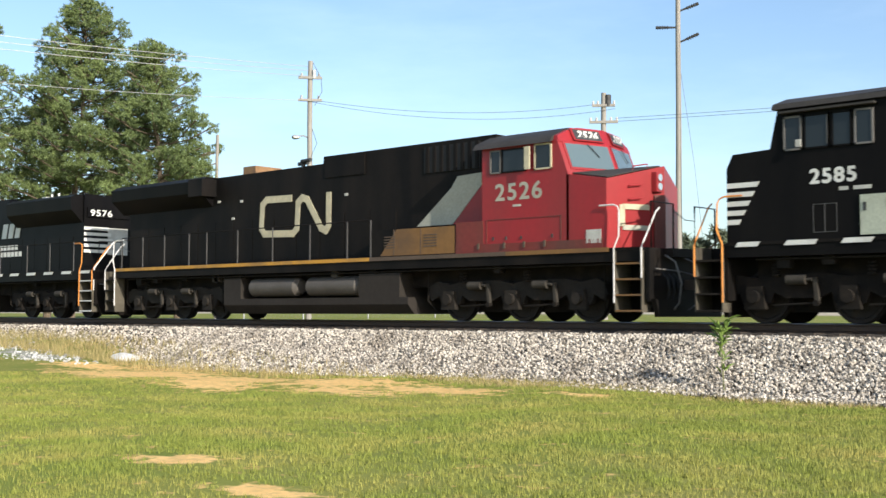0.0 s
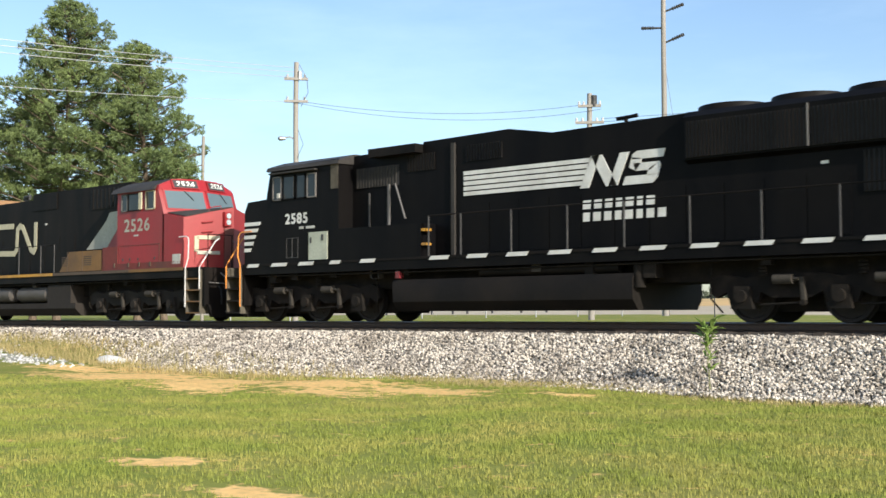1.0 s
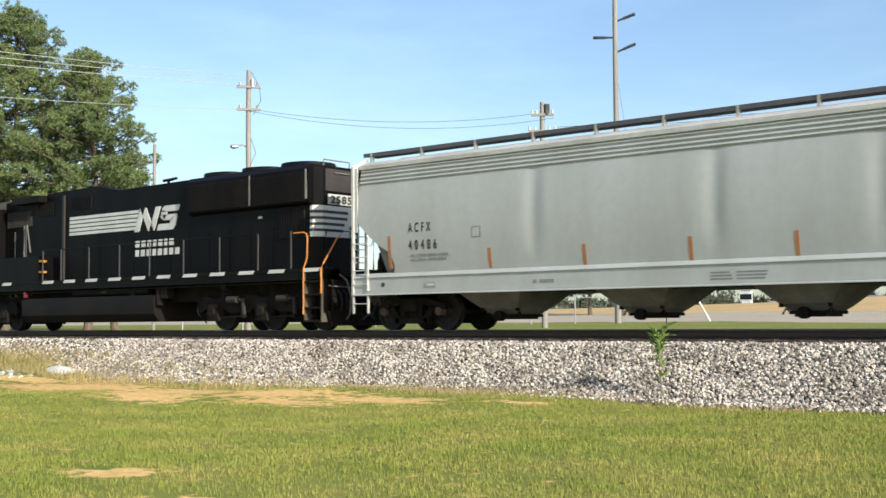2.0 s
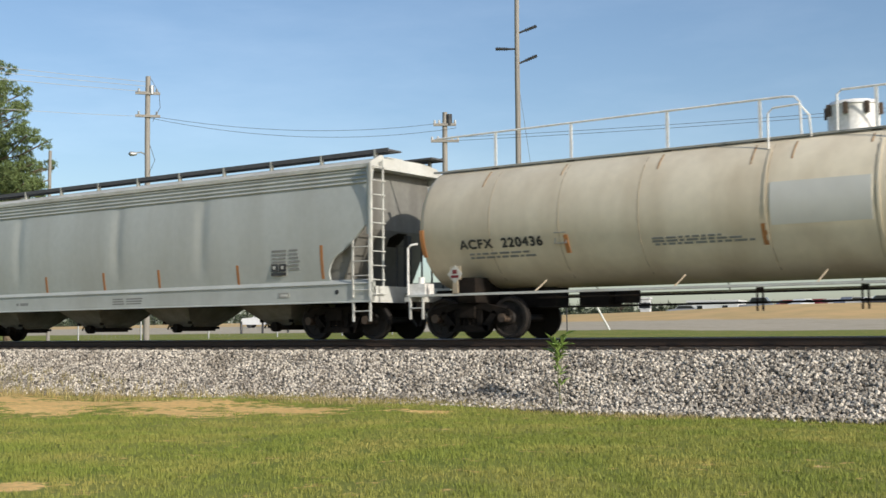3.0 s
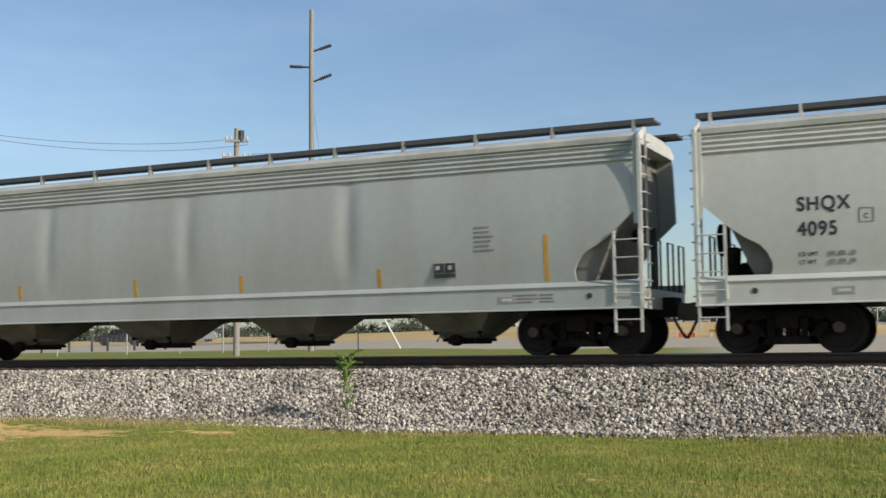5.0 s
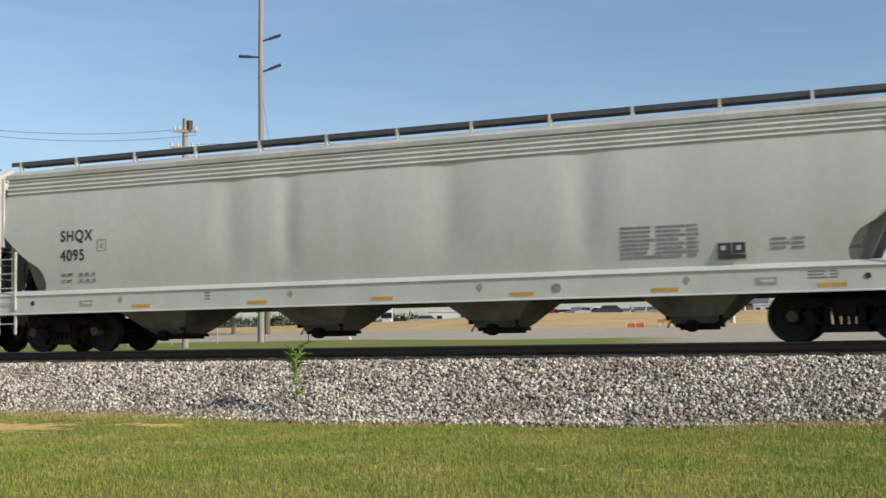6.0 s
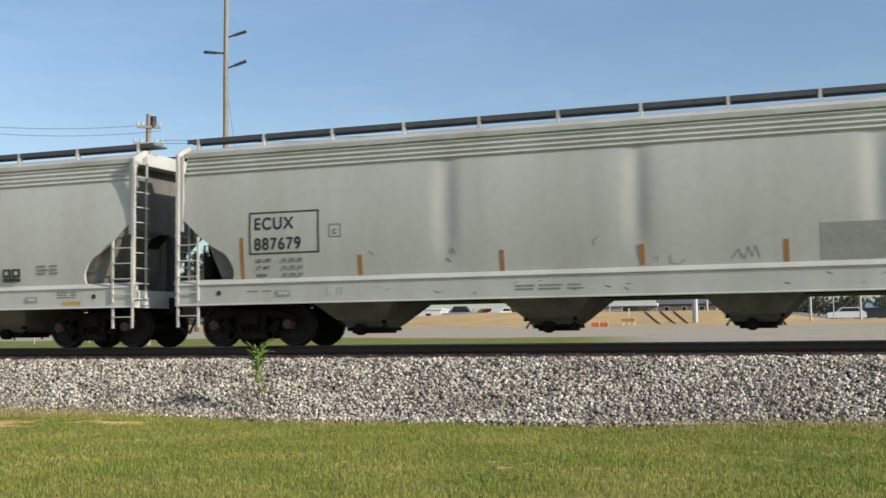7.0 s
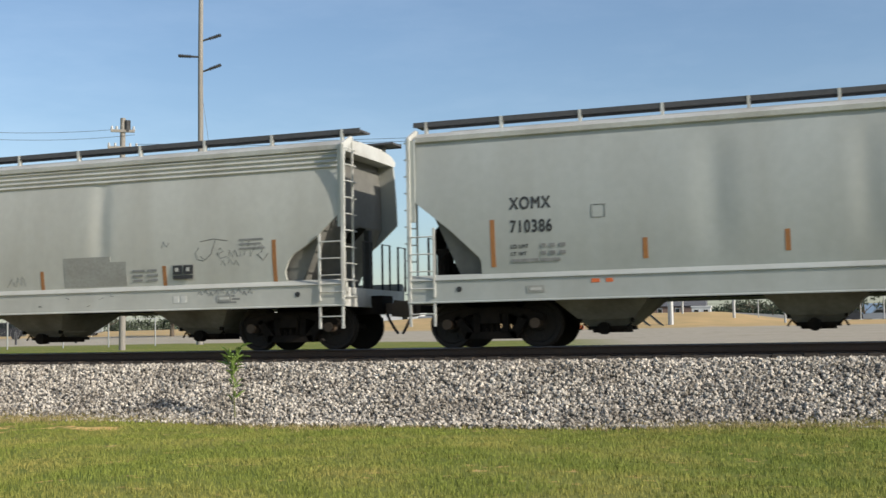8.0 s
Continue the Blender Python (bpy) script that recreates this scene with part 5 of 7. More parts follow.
def window(c, x0, x1, z0, z1, y, frame_mat, w=0.035):
    """A side window: frame proud of the wall, dark glass set in it."""
    f = boxes("window", [(x0, x1, y - 0.03, y + 0.01, z0, z0 + w), (x0, x1, y - 0.03, y + 0.01, z1 - w, z1), (x0, x0 + w, y - 0.03, y + 0.01, z0, z1), (x1 - w, x1, y - 0.03, y + 0.01, z0, z1)], M[frame_mat], c)
    boxes("pane", [(x0 + w, x1 - w, y - 0.012, y - 0.004, z0 + w, z1 - w)], M["cab_glass"], f)
    return f


def hood_doors(c, xs, z0, z1, y, material):
    for a, b in zip(xs, xs[1:]):
        boxes("hood_door", [(a + 0.015, b - 0.015, y - 0.014, y + 0.004, z0, z1)], material, c)


M["rust_stack"] = mat("heat_rusted_steel", (0.30, 0.17, 0.08), 0.6, 0.3, dirt=(0.12, 0.07, 0.045), dirt_amount=0.7, big=3)
M["gear"] = mat("grimy_casting", (0.012, 0.0105, 0.009), 0.85, spec=0.15, dirt=(0.032, 0.025, 0.019), dirt_amount=0.6, big=3, fine=22, vary=0.25, bump=0.4)
M["dusty_cast"] = mat("dusty_casting", (0.050, 0.044, 0.036), 0.8, spec=0.25, dirt=(0.03, 0.025, 0.02), dirt_amount=0.7, big=4, fine=22, vary=0.2, bump=0.3)
# brown of the step plates and cab panel has sunlight painted in
M["sunlit_plate"] = mat("dusty_sunlit_plate", (0.10, 0.088, 0.066), 0.75, spec=0.25, dirt=(0.035, 0.03, 0.024), dirt_amount=0.7, big=2, fine=12, vary=0.15)
M["dusty_gear"] = mat("dusty_running_gear", (0.026, 0.022, 0.018), 0.85, spec=0.2, dirt=(0.02, 0.016, 0.013), dirt_amount=0.7, big=2.5, fine=20, vary=0.2, bump=0.3)
M["fuel_dusty"] = mat("dusty_fuel_tank", (0.032, 0.027, 0.023), 0.75, spec=0.2, dirt=(0.022, 0.018, 0.015), dirt_amount=0.7, big=0.9, fine=10, vary=0.12, bump=0.1)
M["post_grey"] = mat("dark_grey_post", (0.075, 0.072, 0.07), 0.6, dirt=(0.03, 0.028, 0.026), big=3)
# paler black: worn paint, and painted-in sun on the tail hatch
M["worn_sunlit_black"] = mat("worn_and_sunlit_black", (0.045, 0.041, 0.037), 0.65, spec=0.25, dirt=(0.02, 0.018, 0.016), dirt_amount=0.6, big=1.5, fine=10, vary=0.12)
M["rail_grey"] = mat("dull_grey_post", (0.16, 0.15, 0.14), 0.6, dirt=(0.08, 0.07, 0.06), big=3)
M["fuel"] = mat("grimy_fuel_tank", (0.009, 0.008, 0.0072), 0.65, spec=0.15, dirt=(0.022, 0.017, 0.013), dirt_amount=0.7, big=0.9, fine=10, vary=0.15, bump=0.1)
M["silver_rail"] = mat("white_handrail", (0.70, 0.68, 0.66), 0.45, dirt=(0.4, 0.35, 0.3), big=5)
M["cab_glass"] = mat("dark_glass", (0.016, 0.02, 0.022), 0.08, big=1.5, vary=0.02, bump=0.0, spec=0.4)
M["windshield"] = mat("windshield_glass", (0.10, 0.14, 0.15), 0.05, big=1.5, vary=0.02, bump=0.0, spec=1.0)
M["grime_orange"] = mat("grimy_orange_paint", (0.20, 0.10, 0.028), 0.6, dirt=(0.07, 0.045, 0.03), dirt_amount=0.8, big=0.8, fine=9, vary=0.1)
M["pale_slash"] = mat("grubby_white_paint", (0.40, 0.395, 0.32), 0.5, dirt=(0.3, 0.28, 0.22), dirt_amount=0.6, big=1.2)
M["logo_cream"] = mat("cream_lettering", (0.52, 0.47, 0.32), 0.5, dirt=(0.3, 0.27, 0.2), dirt_amount=0.5, big=3)
M["red_grime"] = mat("grimy_red_paint", (0.17, 0.026, 0.020), 0.6, dirt=(0.07, 0.042, 0.03), dirt_amount=0.85, big=0.9, fine=8, streak=1.0)
HOOD = -0.95


def strokes(name, runs, w, material, parent, y):
    """Flat bands drawn along bent lines in the plane of the side."""
    bm = bmesh.new()
    for pts in runs:
        for k in range(len(pts) - 1):
            (xa, za), (xb, zb) = pts[k], pts[k + 1]
            d = math.hypot(xb - xa, zb - za)
            nx, nz = -(zb - za) / d * w / 2, (xb - xa) / d * w / 2
            ex, ez = (xb - xa) / d * w * 0.25, (zb - za) / d * w * 0.25
            prism(bm, [(xa - ex + nx, za - ez + nz), (xa - ex - nx, za - ez - nz), (xb + ex - nx, zb + ez - nz), (xb + ex + nx, zb + ez + nz)], y - 0.006 - 0.0006 * k, y + 0.004)
    return part(name, bm, material, parent)


def black_loco():
    c = thing("locomotive", "black diesel locomotive with white side stripes and numbers", "locomotive", "locomotives of the train")
    frame_of(c, 0.78, 21.0, M["black"])
    # cab with wide nose
    bm = bmesh.new()
    prism(bm, [(0.78, 1.62), (0.78, 3.12), (0.92, 3.40), (1.74, 3.44), (1.90, 4.16), (2.02, 4.30), (4.72, 4.34), (4.72, 1.62)], -1.47, 1.47)
    bevel(bm, 0.07, 2)
    cab = part("cab", bm, M["black"], c)
    bm = bmesh.new()
    prism_x(bm, [(-1.55, 4.20), (-1.5, 4.31), (-0.9, 4.50), (0.9, 4.50), (1.5, 4.31), (1.55, 4.20), (1.45, 4.20), (0, 4.26), (-1.45, 4.20)], 1.82, 4.76)
    part("cab_roof", bm, M["worn_sunlit_black"], c, "sun-bleached dusty cab roof")
    boxes("roof_hatch", [(3.0, 3.6, -0.4, 0.2, 4.46, 4.54)], M["worn_sunlit_black"], c, bev=0.02)
    for x0, x1, fm in ((2.04, 2.42, "rail_grey"), (2.46, 2.98, "black"), (3.02, 3.42, "black"), (3.47, 3.84, "rail_grey")):
        window(cab, x0, x1, 3.37, 4.04, -1.475, fm)
    boxes("mullion", [(2.93, 2.98, -1.505, -1.47, 3.44, 4.0)], M["rail_grey"], cab)
    boxes("mirror", [(2.34, 2.44, -1.60, -1.56, 3.42, 3.56)], M["dim_white"], cab)
    # brown strip paints the sun that catches the cab's back
    boxes("cab_panel", [(4.42, 4.70, -1.485, -1.46, 3.55, 4.24)], M["sunlit_plate"], cab, "rear cab panel in painted sunlit brown")
    boxes("sun_visor", [(2.0, 3.9, -1.62, -1.46, 4.10, 4.14)], M["worn_sunlit_black"], cab)
    bm = bmesh.new()
    cyl(bm, (1.25, -0.5, 3.42), (1.25, -0.5, 3.56), 0.05, seg=8)
    part("nose_valve", bm, M["black_dirty"], cab)
    for k, y in enumerate((-1.0, 0.15)):
        bm = bmesh.new()
        prism(bm, [(1.755, 3.52), (1.865, 4.04), (1.84, 4.05), (1.73, 3.53)], y, y + 0.85)
        part("windshield", bm, M["windshield"], cab)
    for k in range(5):
        z = 1.98 + 0.185 * k
        bm = bmesh.new()
        prism(bm, [(0.79, z), (1.05 + 0.10 * k, z), (1.11 + 0.10 * k, z + 0.10), (0.79, z + 0.10)], -1.487, -1.46)
        part("nose_stripe", bm, M["white"], cab)
    boxes("nose_door", [(3.56, 4.30, -1.50, -1.46, 1.67, 2.42)], M["cream_door"], c, "pale green access door")
    boxes("latch", [(3.62, 3.68, -1.51, -1.49, 2.12, 2.28), (4.08, 4.16, -1.51, -1.49, 2.18, 2.34)], M["ink"], c)
    lettering("lettering", "2585", 0.28, M["white"], cab, pose(2.56, -1.478, 2.70), 0.014, 1.10)
    bars("lettering", 3.15, 2.60, (0.22, 0.32), 1, 0.07, 0.03, M["dim_white"], cab, -1.478)
    outline("panel_seam", cab, 2.62, 3.10, 1.75, 2.30, 0.012, M["post_grey"], y=-1.478)
    boxes("panel_seam", [(2.85, 2.865, -1.48, -1.47, 1.75, 2.30)], M["post_grey"], cab)
    # hood
    bm = bmesh.new()
    prism(bm, [(4.72, 1.62), (4.72, 4.44), (7.3, 4.5), (7.32, 4.58), (10.1, 4.62), (11.4, 4.40), (14.6, 4.44), (19.86, 4.44), (19.86, 1.62)], HOOD, -HOOD)
    bevel(bm, 0.05, 2)
    hood = part("hood", bm, M["black"], c)
    slats(hood, 4.88, 6.45, 3.55, 4.08, HOOD - 0.02, 0.11, M["worn_sunlit_black"])
    slats(hood, 6.75, 7.7, 3.85, 4.28, HOOD - 0.015, 0.10, M["black_dirty"])
    slats(hood, 8.75, 9.9, 3.95, 4.35, HOOD - 0.015, 0.09, M["black"])
    hood_doors(hood, [8.6, 9.5, 10.4, 11.3, 12.2, 13.1, 14.0, 14.9, 15.8, 16.7, 17.6, 18.5], 1.70, 2.9, HOOD, M["black"])
    boxes("pillar", [(8.30, 8.41, HOOD - 0.06, HOOD + 0.02, 1.62, 4.45)], M["worn_sunlit_black"], hood, "dusty grey-brown pillar")
    boxes("pillar", [(5.35, 5.39, HOOD - 0.03, HOOD, 2.5, 3.4), (6.05, 6.09, HOOD - 0.03, HOOD, 2.5, 3.6)], M["post_grey"], hood)
    boxes("battery_box", [(4.42, 7.72, -1.5, -0.9, 1.62, 2.46)], M["black"], c, bev=0.03)
    boxes("hood_box", [(5.6, 7.3, -1.25, 0.9, 4.3, 4.52)], M["black_dirty"], c, bev=0.03)
    pipes("ladder_rail", [[(6.35, -1.2, 2.5), (6.35, -1.2, 3.55)], [(6.6, -1.25, 3.55), (7.15, -1.45, 2.6)]], 0.022, M["rail_grey"], c)
    boxes("marker_plate", [(7.75, 7.9, -1.5, -1.3, 2.25, 2.32), (7.75, 7.9, -1.5, -1.3, 1.9, 1.96)], M["yellow"], c)
    # flared radiators with slats
    bm = bmesh.new()
    prism_x(bm, [(-0.94, 3.34), (-1.10, 3.42), (-1.13, 4.32), (-0.98, 4.45), (0.98, 4.45), (1.13, 4.32), (1.10, 3.42), (0.94, 3.34)], 14.95, 20.06)
    bevel(bm, 0.03)
    rad = part("radiator", bm, M["black"], c)
    for a, b in ((15.0, 17.68), (17.78, 19.92)):
        slats(rad, a, b, 3.46, 4.22, -1.135, 0.085, M["black_dirty"])
    boxes("divider", [(17.705, 17.735, -1.16, -1.10, 3.46, 4.30), (19.95, 19.99, -1.16, -1.10, 3.5, 4.30)], M["rail_grey"], rad)
    slats(hood, 18.75, 19.75, 2.5, 3.3, HOOD - 0.02, 0.1, M["black_dirty"])
    for x in (15.55, 17.25, 18.9):
        bm = bmesh.new()
        cyl(bm, (x, 0, 4.42), (x, 0, 4.62), 0.80, 0.76, seg=28)
        cyl(bm, (x, 0, 4.60), (x, 0, 4.66), 0.70, 0.5, seg=28)
        part("fan", bm, M["black_dirty"], c)
    pipes("horn", [[(13.0, -0.3, 4.4), (13.0, -0.3, 4.62)], [(12.75, -0.3, 4.64), (13.3, -0.3, 4.66)], [(12.8, -0.15, 4.66), (13.2, -0.15, 4.70)]], 0.045, M["black_dirty"], c, seg=10)
    # rear face: number board, headlamps, slanted stripes
    tail = [(19.80, HOOD), (20.04, HOOD), (20.22, -0.74), (20.22, 0.56), (19.94, 0.95), (19.80, 0.95)]
    bm = bmesh.new()
    prism_z(bm, tail, 1.62, 4.40)
    bevel(bm, 0.025)
    tail_end = part("hood_end", bm, M["black"], c)
    # the hatch's paler colour paints in the sun on this end
    boxes("hatch", [(20.215, 20.24, -0.66, 0.36, 3.74, 4.34)], M["worn_sunlit_black"], tail_end, "black hatch in painted sunlit grey", bev=0.008)
    boxes("number_board", [(20.215, 20.25, -0.56, 0.48, 3.38, 3.66)], M["dim_white"], tail_end, "pale number board")
    lettering("lettering", "2585", 0.20, M["rubber"], tail_end, pose(20.27, -0.50, 3.42, 0, 0, 90), 0.008, 1.35)
    bm = bmesh.new()
    prism_z(bm, [(19.95, HOOD - 0.006), (20.045, HOOD - 0.006), (20.228, -0.744), (20.228, 0.55), (20.21, 0.55), (20.21, -0.73), (20.03, HOOD + 0.02), (19.95, HOOD + 0.02)], 2.5, 3.34)
    band = part("end_band", bm, M["white"], tail_end)
    for k, reach in enumerate((0.02, 0.06, 0.18, 0.20)):
        bm = bmesh.new()
        z = 2.64 + 0.165 * k
        prism_z(bm, [(19.948, HOOD - 0.014), (20.05, HOOD - 0.014), (20.236, -0.75), (20.236, reach), (20.222, reach), (20.222, -0.74), (20.04, HOOD - 0.002), (19.948, HOOD - 0.002)], z, z + 0.075)
        part("end_stripe", bm, M["ink"], band)
    bm = bmesh.new()
    prism_x(bm, [(0.24, 2.76), (0.46, 2.97), (0.54, 2.97), (0.54, 2.60), (0.44, 2.60)], 20.222, 20.236)
    part("end_stripe", bm, M["ink"], band)
    bm = bmesh.new()
    cyl(bm, (20.2, 0.50, 3.86), (20.40, 0.50, 3.86), 0.15, seg=18)
    lamp = part("lamp_housing", bm, M["ink"], tail_end)
    for y_ in (0.43, 0.57):
        bm = bmesh.new()
        cyl(bm, (20.37, y_, 3.86), (20.40, y_, 3.86), 0.055, seg=14)
        part("headlamp", bm, M["chrome"], lamp)
    pipes("grab_rail", [[(20.0, -0.5, 4.45), (20.0, -0.5, 4.62), (20.0, 0.5, 4.62), (20.0, 0.5, 4.45)], [(20.27, -0.35, 4.24), (20.27, 0.2, 4.24)]], 0.02, M["rail_grey"], c)
    # side device: five bars that end in slanted blocks, and two rows of plain bars under it
    y = HOOD - 0.02
    for k in range(5):
        z = 3.10 + 0.128 * k
        bm = bmesh.new()
        prism(bm, [(8.68, z), (12.2 + 0.06 * k, z), (12.27 + 0.06 * k, z + 0.095), (8.68, z + 0.095)], y, HOOD)
        part("side_stripe", bm, M["white"], hood)
    for poly in ([(12.18, 3.03), (12.42, 3.03), (12.72, 3.75), (12.48, 3.75)], [(12.48, 3.75), (12.78, 3.75), (13.18, 3.03), (12.88, 3.03)], [(12.94, 3.03), (13.18, 3.03), (13.50, 3.75), (13.26, 3.75)],
                 [(13.32, 3.02), (14.08, 3.02), (14.22, 3.14), (14.24, 3.21), (13.40, 3.21)], [(13.94, 3.20), (14.24, 3.20), (14.30, 3.40), (14.26, 3.48), (14.00, 3.34)], [(13.66, 3.31), (14.04, 3.31), (14.26, 3.48), (13.60, 3.48)],
                 [(13.50, 3.40), (13.66, 3.31), (13.80, 3.48), (13.82, 3.58), (13.56, 3.62)], [(13.56, 3.57), (14.36, 3.57), (14.42, 3.75), (13.70, 3.75), (13.58, 3.68)]):
        bm = bmesh.new()
        prism(bm, poly, y, HOOD)
        part("emblem_block", bm, M["white"], hood)
    for z, widths in ((2.55, (0.27, 0.26, 0.25, 0.22, 0.26, 0.2, 0.27)), (2.27, (0.24, 0.26, 0.25, 0.23, 0.26, 0.22, 0.25, 0.26))):
        x = 12.25
        for w in widths:
            bm = bmesh.new()
            prism(bm, [(x, z), (x + w - 0.06, z), (x + w - 0.05, z + 0.2), (x + 0.01, z + 0.2)], y, HOOD)
            part("name_bar", bm, M["white"], hood)
            x += w + 0.035
    boxes("marker_plate", [(17.9, 18.05, y, HOOD, 3.1, 3.16)], M["white"], hood)
    dashes(c, [(1.0, 1.55), (2.05, 2.75), (3.2, 3.85), (4.45, 4.9), (5.6, 6.2)] + [(8.05 + 1.21 * k, 8.73 + 1.21 * k) for k in range(10)])
    dashes(c, [(20.3, 20.95)])
    # fuel tank and the reservoir over it
    bm = bmesh.new()
    prism_x(bm, [(-1.42, 1.06), (-1.48, 0.95), (-1.46, 0.5), (-1.25, 0.27), (1.25, 0.27), (1.46, 0.5), (1.48, 0.95), (1.42, 1.06)], 6.72, 13.87)
    bevel(bm, 0.03)
    part("fuel_tank", bm, M["fuel"], c)
    bm = bmesh.new()
    cyl(bm, (9.5, -1.25, 1.20), (13.45, -1.25, 1.20), 0.13, seg=16)
    part("air_reservoir", bm, M["black_dirty"], c)
    bm = bmesh.new()
    cyl(bm, (13.95, -1.3, 0.75), (13.95, -1.3, 1.25), 0.13, seg=12)
    box(bm, 14.1, 14.4, -1.4, -1.1, 0.95, 1.3)
    part("air_filter", bm, M["gear"], c)
    boxes("fuel_cap", [(6.85, 6.98, -1.5, -1.35, 1.1, 1.28)], M["car_red"], c, bev=0.02)
    six_wheel_truck(c, (1.25, 3.2, 5.2))
    six_wheel_truck(c, (16.3, 18.35, 20.3))
    step_well(c, 0.08, 0.72, "orange_rail", "gear", -1)
    step_well(c, 20.35, 21.0, "orange_rail", "gear", 1)
    walkway_rails(c, [8.0, 9.05, 10.6, 12.2, 13.7, 15.3, 16.9, 18.5, 19.8])
    pilot(c, 0.72, -1)
    pilot(c, 21.0, 1)
    return c


def red_loco():
    c = thing("locomotive", "red-nosed diesel locomotive with black hood and grimy orange sill line", "locomotive", "locomotives of the train")
    frame_of(c, 0.55, 20.9, M["black_dirty"])
    bm = bmesh.new()
    prism(bm, [(0.5, 1.62), (0.5, 4.30), (10.1, 4.36), (10.12, 4.56), (16.4, 4.56), (16.4, 1.62)], HOOD, -HOOD)
    bevel(bm, 0.04, 2)
    hood = part("hood", bm, M["black_dirty"], c)
    hood_doors(hood, [0.7, 1.6, 2.5, 3.4, 4.3, 5.2, 6.1, 7.0, 8.0, 9.0, 10.0, 11.0, 12.0, 13.0], 1.75, 2.95, HOOD, M["black_dirty"])
    # winged radiator at the tail
    bm = bmesh.new()
    prism_x(bm, [(-0.96, 3.45), (-1.42, 3.86), (-1.45, 4.22), (-1.2, 4.36), (1.2, 4.36), (1.45, 4.22), (1.42, 3.86), (0.96, 3.45)], 0.1, 5.05)
    bevel(bm, 0.03)
    part("radiator", bm, M["black"], c)
    slats(hood, 14.0, 15.9, 3.78, 4.45, HOOD - 0.02, 0.24, M["black_dirty"])
    boxes("hood_panel", [(10.2, 11.8, HOOD - 0.03, HOOD, 3.95, 4.5)], M["black_dirty"], hood)
    # cab and nose come to a blunt point along the middle
    def front(y, z):
        return float(np.interp(z, [1.6, 3.30, 4.15, 4.5], [18.97, 18.97, 18.64, 18.46])) + 0.40 * (1 - abs(y) / 1.47)

    def nose_front(y):
        return 20.01 + 0.56 * (1 - abs(y) / 1.47)

    bm = bmesh.new()
    ring_loft(bm, [[(16.4, -1.47, z), (front(-1.47, z), -1.47, z), (front(0, z), 0, z), (front(1.47, z), 1.47, z), (16.4, 1.47, z)] for z in (1.62, 3.30, 4.16)])
    bevel(bm, 0.035)
    cab = part("cab", bm, M["red"], c)
    bm = bmesh.new()
    prism_x(bm, [(-1.60, 4.10), (-1.5, 4.24), (-0.9, 4.50), (0.9, 4.50), (1.5, 4.24), (1.60, 4.10), (1.45, 4.14), (0, 4.25), (-1.45, 4.14)], 16.2, 18.52)
    part("cab_roof", bm, M["worn_sunlit_black"], c, "dusty black cab roof")
    bm = bmesh.new()
    ring_loft(bm, [[(18.9, -1.47, z0), (19.99, -1.47, z1), (20.55, 0, z2), (19.99, 1.47, z1), (18.9, 1.47, z0), (18.9, 0, z3)] for z0, z1, z2, z3 in ((1.62, 1.62, 1.62, 1.62), (3.34, 3.16, 3.52, 3.52))])
    bevel(bm, 0.03)
    part("nose", bm, M["red"], cab)
    bm = bmesh.new()
    for s in (-1, 1):
        ring_loft(bm, [[(18.95, s * 1.34, 3.37 + d), (19.92, s * 1.34, 3.205 + d), (20.42, s * 0.03, 3.525 + d), (18.95, s * 0.03, 3.535 + d)] for d in (-0.005, 0.014)])
    part("nose_top", bm, M["worn_sunlit_black"], cab, "black anti-glare nose top")
    # brow with number boards, windshield in two angled panes
    bm = bmesh.new()
    ring_loft(bm, [[(18.2, -w, z), (front(-w, z) + 0.02, -w, z), (front(0, z) + 0.02, 0, z), (front(w, z) + 0.02, w, z), (18.2, w, z)] for z, w in ((4.12, 1.46), (4.26, 1.42), (4.42, 1.05), (4.50, 0.75))])
    part("brow", bm, M["red"], cab)

    def on_front(name, y0, y1, z0, z1, material, lift, label=""):
        bm = bmesh.new()
        ring_loft(bm, [[(front(y, z) + e, y, z) for y, z in ((y0, z0), (y1, z0), (y1, z1), (y0, z1))] for e in (lift - 0.03, lift)])
        return part(name, bm, material, cab, label, smooth=0)

    for s, y0, y1 in ((-1, -0.98, -0.22), (1, 0.22, 0.98)):
        on_front("board_frame", y0 - 0.05, y1 + 0.05, 4.17, 4.47, M["red"], 0.07)
        on_front("number_board", y0, y1, 4.20, 4.44, M["ink"], 0.08)
        lettering("lettering", "2526", 0.17, M["white"], cab, pose(front(y0 + 0.06, 4.30) + 0.10, y0 + 0.06, 4.235, 0, 0, 90 + s * 15.2), 0.010, 1.18)
        ya, yb = (-1.30, -0.09) if s < 0 else (0.09, 1.30)
        on_front("windshield_frame", ya - 0.05, yb + 0.05, 3.47, 4.13, M["red"], 0.018)
        pane = on_front("windshield", ya, yb, 3.52, 4.08, M["windshield"], 0.026, "reflective grey-green windshield")
        bm = bmesh.new()
        ym = (ya + yb) / 2
        tube(bm, [(front(ym, 4.1) + 0.06, ym, 4.1), (front(ym + 0.25, 3.8) + 0.05, ym + 0.25, 3.8)], 0.012, 4)
        part("wiper", bm, M["ink"], cab)
    window(cab, 16.66, 17.0, 3.50, 4.06, -1.475, "rail_grey")
    window(cab, 17.02, 17.75, 3.50, 4.06, -1.475, "black")
    window(cab, 18.0, 18.5, 3.50, 4.10, -1.475, "logo_cream")
    boxes("mirror", [(17.80, 17.95, -1.62, -1.58, 3.52, 4.05)], M["logo_cream"], cab)
